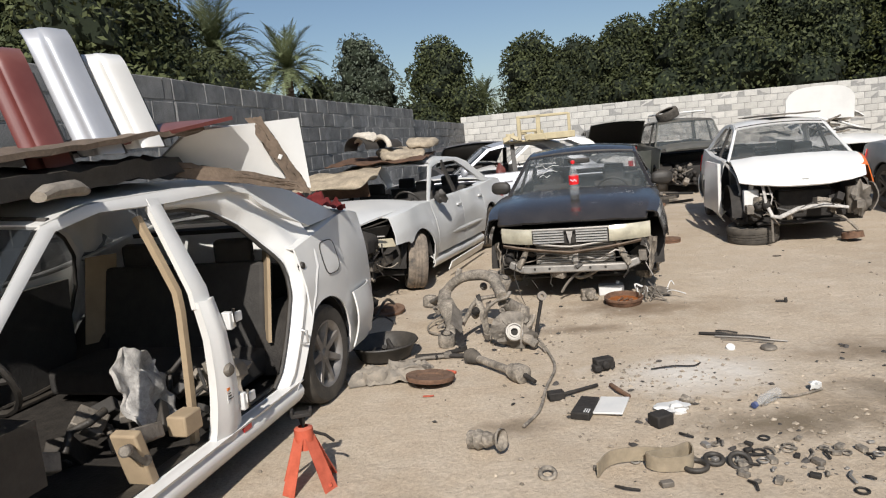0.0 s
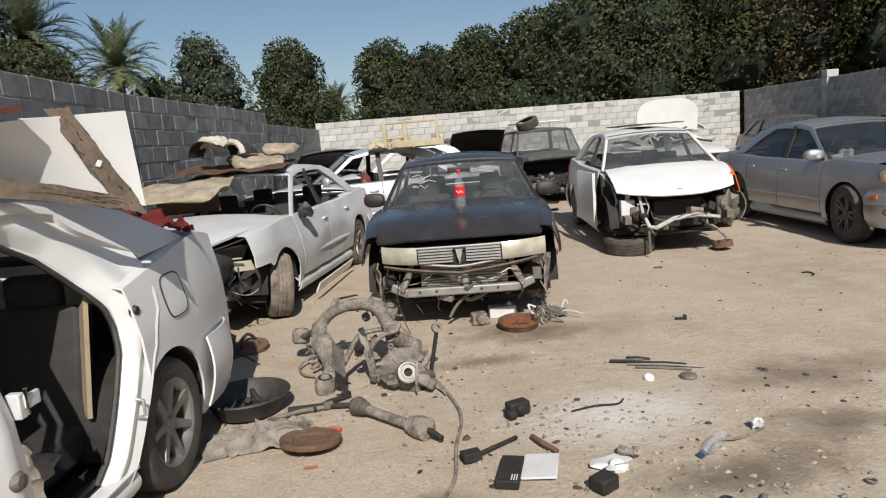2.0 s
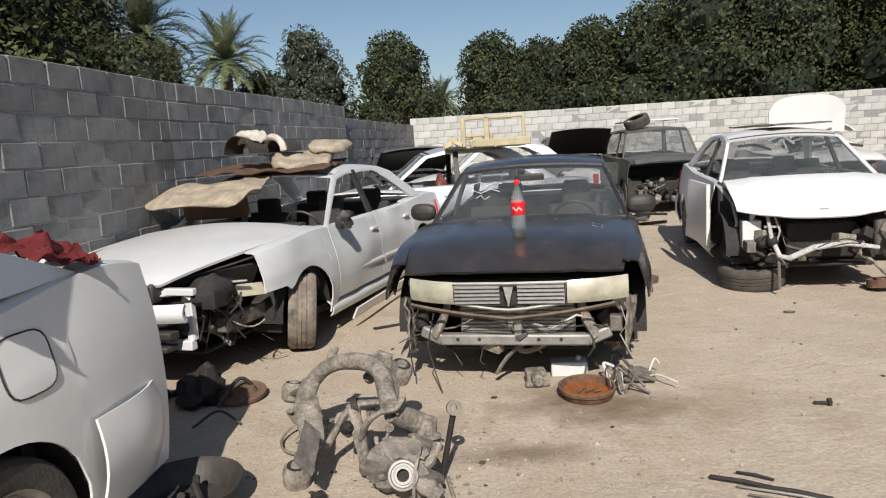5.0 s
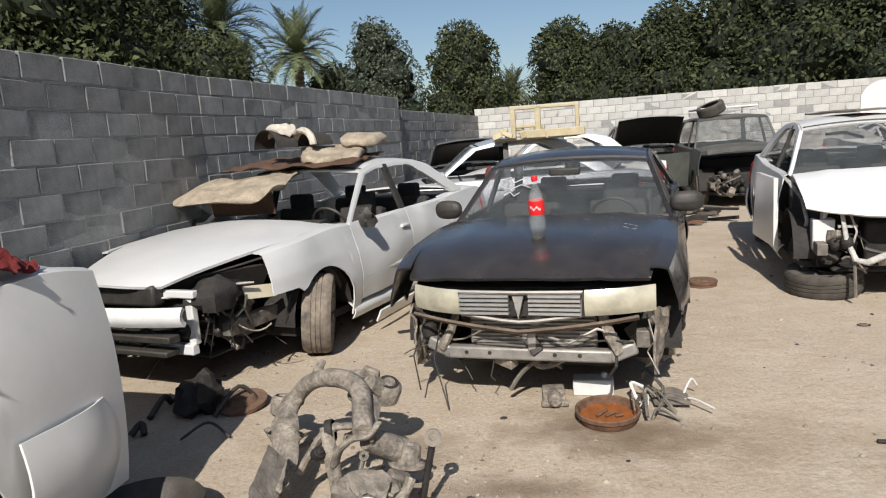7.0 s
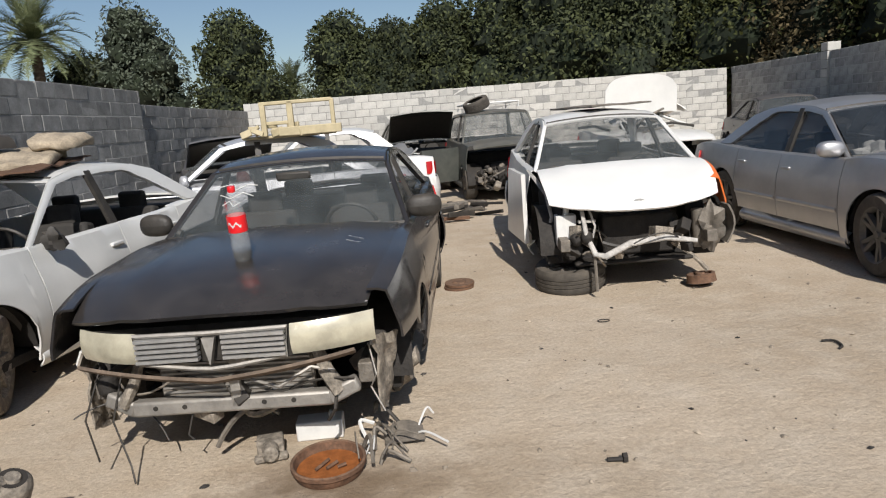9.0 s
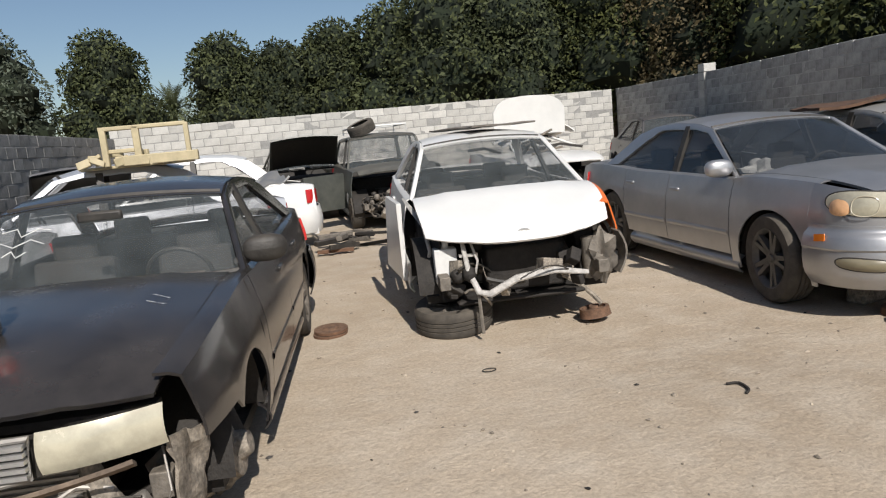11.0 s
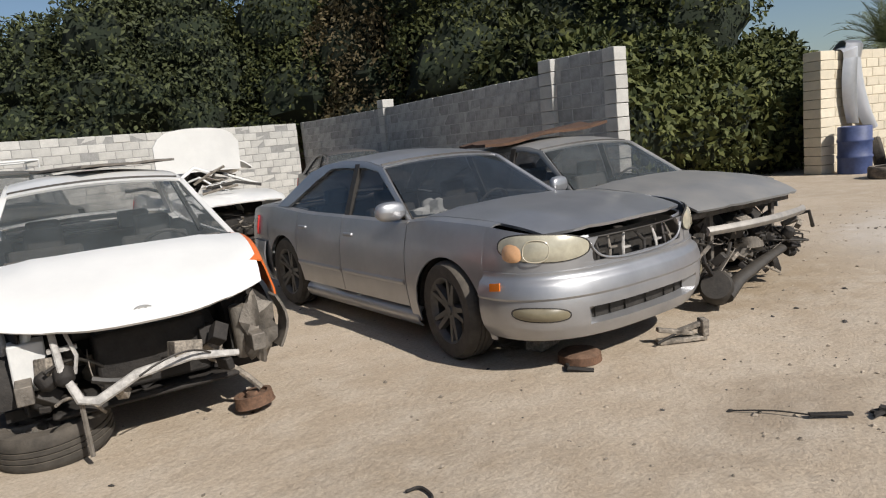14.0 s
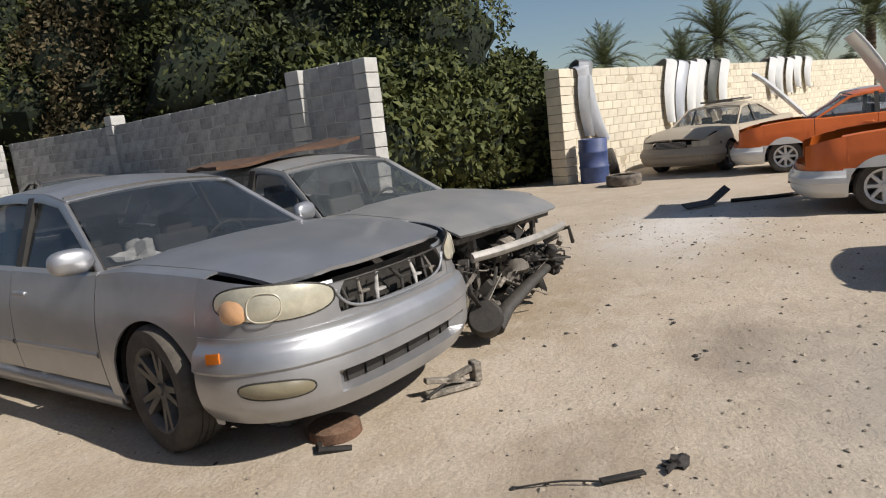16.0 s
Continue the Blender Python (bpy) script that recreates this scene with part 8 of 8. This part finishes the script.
part("arm", G().box((-0.06, 0, 0.07), (0.26, 0.05, 0.03), pose(0, 0, 0, 0, 12, 0)), M["dusty"], cj, bevel=0.006)
part("arm", G().box((0.08, 0, 0.08), (0.22, 0.05, 0.03), pose(0, 0, 0, 0, -14, 0)), M["dusty"], cj, bevel=0.006)
part("head", G().box((0.16, 0, 0.09), (0.05, 0.09, 0.12)), M["dusty"], cj, bevel=0.01)
part("screw", G().tube([(-0.2, -0.06, 0.03), (0.0, 0, 0.08), (0.14, 0.0, 0.09)], 0.009, 6), M["inner"], cj)
scrap("strap_end", G().box((0, 0, 0.02), (0.20, 0.035, 0.012)).tube(curve([(-0.1, 0, 0.02), (-0.25, 0.06, 0.02), (-0.45, 0.10, 0.01)]), 0.005, 6), "inner", 6.36, 5.76, 0, -50, "black strap with a thin tail on sand", "strap")
scrap("twisted_scrap", G().blob((0, 0, 0.02), 0.045, 107, 0.8, 14, (1.5, 0.7, 0.4)), "inner", 6.56, 5.58, 0, -20, "crushed black plastic scrap", "scrap", bevel=0)
scrap("bumper_fragment", G().grid(lambda u, v: (lerp(-0.4, 0.4, u), 0.12 * v, 0.03 + 0.22 * max(0, u - 0.6) * 2 + 0.06 * v), 12, 4), "dark", 14.2, 6.55, 0.0, -40, "torn black bumper fragment", "car part", solid=0.015, bevel=0)
scrap("long_pipe", G().tube(curve([(0, 0, 0.03), (0.8, -0.2, 0.03), (1.9, -0.3, 0.05)]), 0.03, 8), "inner", 14.6, 6.3, 0, -50, "long dark pipe on the ground", "pipe")
nd = thing("parts_under_nose", pose(-0.85, 6.28, 0.0), "dark oily hub, hoses and a rusty disc beneath the car's nose", "car parts")
part("rusty_disc", G().lathe([(0, 0.06), (0.08, 0.06), (0.10, 0.03), (0.16, 0.03), (0.16, 0.01), (0, 0)], 30, pose(0.1, 0.05, 0.02, 8, 0, 0)), M["rust"], nd)
part("hub", G().blob((-0.15, 0.0, 0.1), 0.13, 111, 0.5, 16), M["inner"], nd)
for k in range(7):
    a = Vector((R.uniform(-0.5, 0.2), R.uniform(-0.5, 0.2), 0.02))
    b = a + Vector((R.uniform(-0.4, 0.4), R.uniform(-0.3, 0.3), 0))
    part("hose", G().tube(curve([a, (a + b) / 2 + Vector((0, 0.05, R.uniform(0.03, 0.15))), b]), R.choice((0.008, 0.014, 0.02)), 7), M["dark"], nd)
mt = thing("parts_by_small_car", pose(3.6, 13.6, 0.0), "heap of dark scrap beams and brackets", "car parts")
for k in range(14):
    o = part("beam", G().box((0, 0, 0), (R.uniform(0.2, 0.7), R.uniform(0.04, 0.1), R.uniform(0.03, 0.08))), M[R.choice(("inner", "steel", "dark", "rust"))], mt, bevel=0.006)
    o.matrix_local = pose(R.uniform(-0.4, 0.3), R.uniform(-0.3, 0.8), 0.03 + 0.015 * k, R.uniform(-8, 8), R.uniform(-8, 8), R.uniform(0, 180))

# the heap of small seals, clips and brackets
for k in range(70):
    x, y = 1.70 + R.gauss(0, 0.36), 2.98 + R.gauss(0, 0.13)
    kind = R.random()
    s_ = R.uniform(0.012, 0.036)
    if kind < 0.4:
        g = G().box((0, 0, s_ * 0.4), (s_ * 1.6, s_, s_ * 0.7))
    elif kind < 0.7:
        g = G().tube([(s_ * math.cos(a), s_ * math.sin(a), 0.012) for a in [2 * math.pi * i / 12 for i in range(12)]], 0.006, 5, close=True)
    else:
        g = G().tube([(-s_ * 1.6, 0, 0.012), (0, s_ * 0.5, 0.02), (s_ * 1.6, 0, 0.012)], 0.007, 6)
    scrap("small_part", g, R.choice(("dusty", "steel", "dusty", "inner", "alu")), x, y, 0.0, R.uniform(0, 360), "small dusty metal part lying on sand", "small part", "small parts on the sand", bevel=0.004)

# pebbles, clods and litter too small to count
def litter(name, n, seed, lo, hi, material, label, area, flat_=0.6, dense=None):
    r = random.Random(seed)
    g = G()
    for k in range(n):
        if dense and r.random() < 0.45:
            cx, cy, sg = r.choice(dense)
            x, y = r.gauss(cx, sg), r.gauss(cy, sg * 0.6)
        else:
            x, y = r.uniform(area[0], area[1]), r.uniform(area[2], area[3])
        s_ = lo + (hi - lo) * r.random() ** 3.5
        m = pose(x, y, ground_z(x, y) + s_ * 0.15, r.uniform(-20, 20), r.uniform(-20, 20), r.uniform(0, 360))
        vs = [(s_ * r.uniform(0.6, 1.2) * math.cos(a), s_ * r.uniform(0.5, 1.0) * math.sin(a), 0) for a in (0.2, 1.3, 2.4, 3.5, 4.7, 5.6)]
        g.add(vs + [(0, 0, s_ * flat_), (0, 0, -s_ * 0.4)], [(i, (i + 1) % 6, 6) for i in range(6)] + [((i + 1) % 6, i, 7) for i in range(6)], m)
    return tagged(part(name, g, M[material], None, flat=True), label, "debris", kind="stuff")


litter("pebbles", 5200, 5, 0.004, 0.022, "pebble", "scattered pebbles and clods of sand", (-2, 14, 2.2, 14), dense=[(1.6, 3.4, 0.5), (1.3, 4.2, 0.5), (12, 6.5, 1.4), (0.6, 5.3, 0.5), (7, 5.2, 1.2)])
litter("dark_litter", 700, 6, 0.004, 0.03, "scrap", "scattered dark bits of plastic, rubber and rust", (-2, 14, 2.2, 12), 0.4, dense=[(1.6, 3.2, 0.4), (1.2, 3.9, 0.35), (0.3, 5.0, 0.5), (12.5, 6.3, 1.2), (2.9, 4.2, 0.4), (8, 6.2, 1.0)])
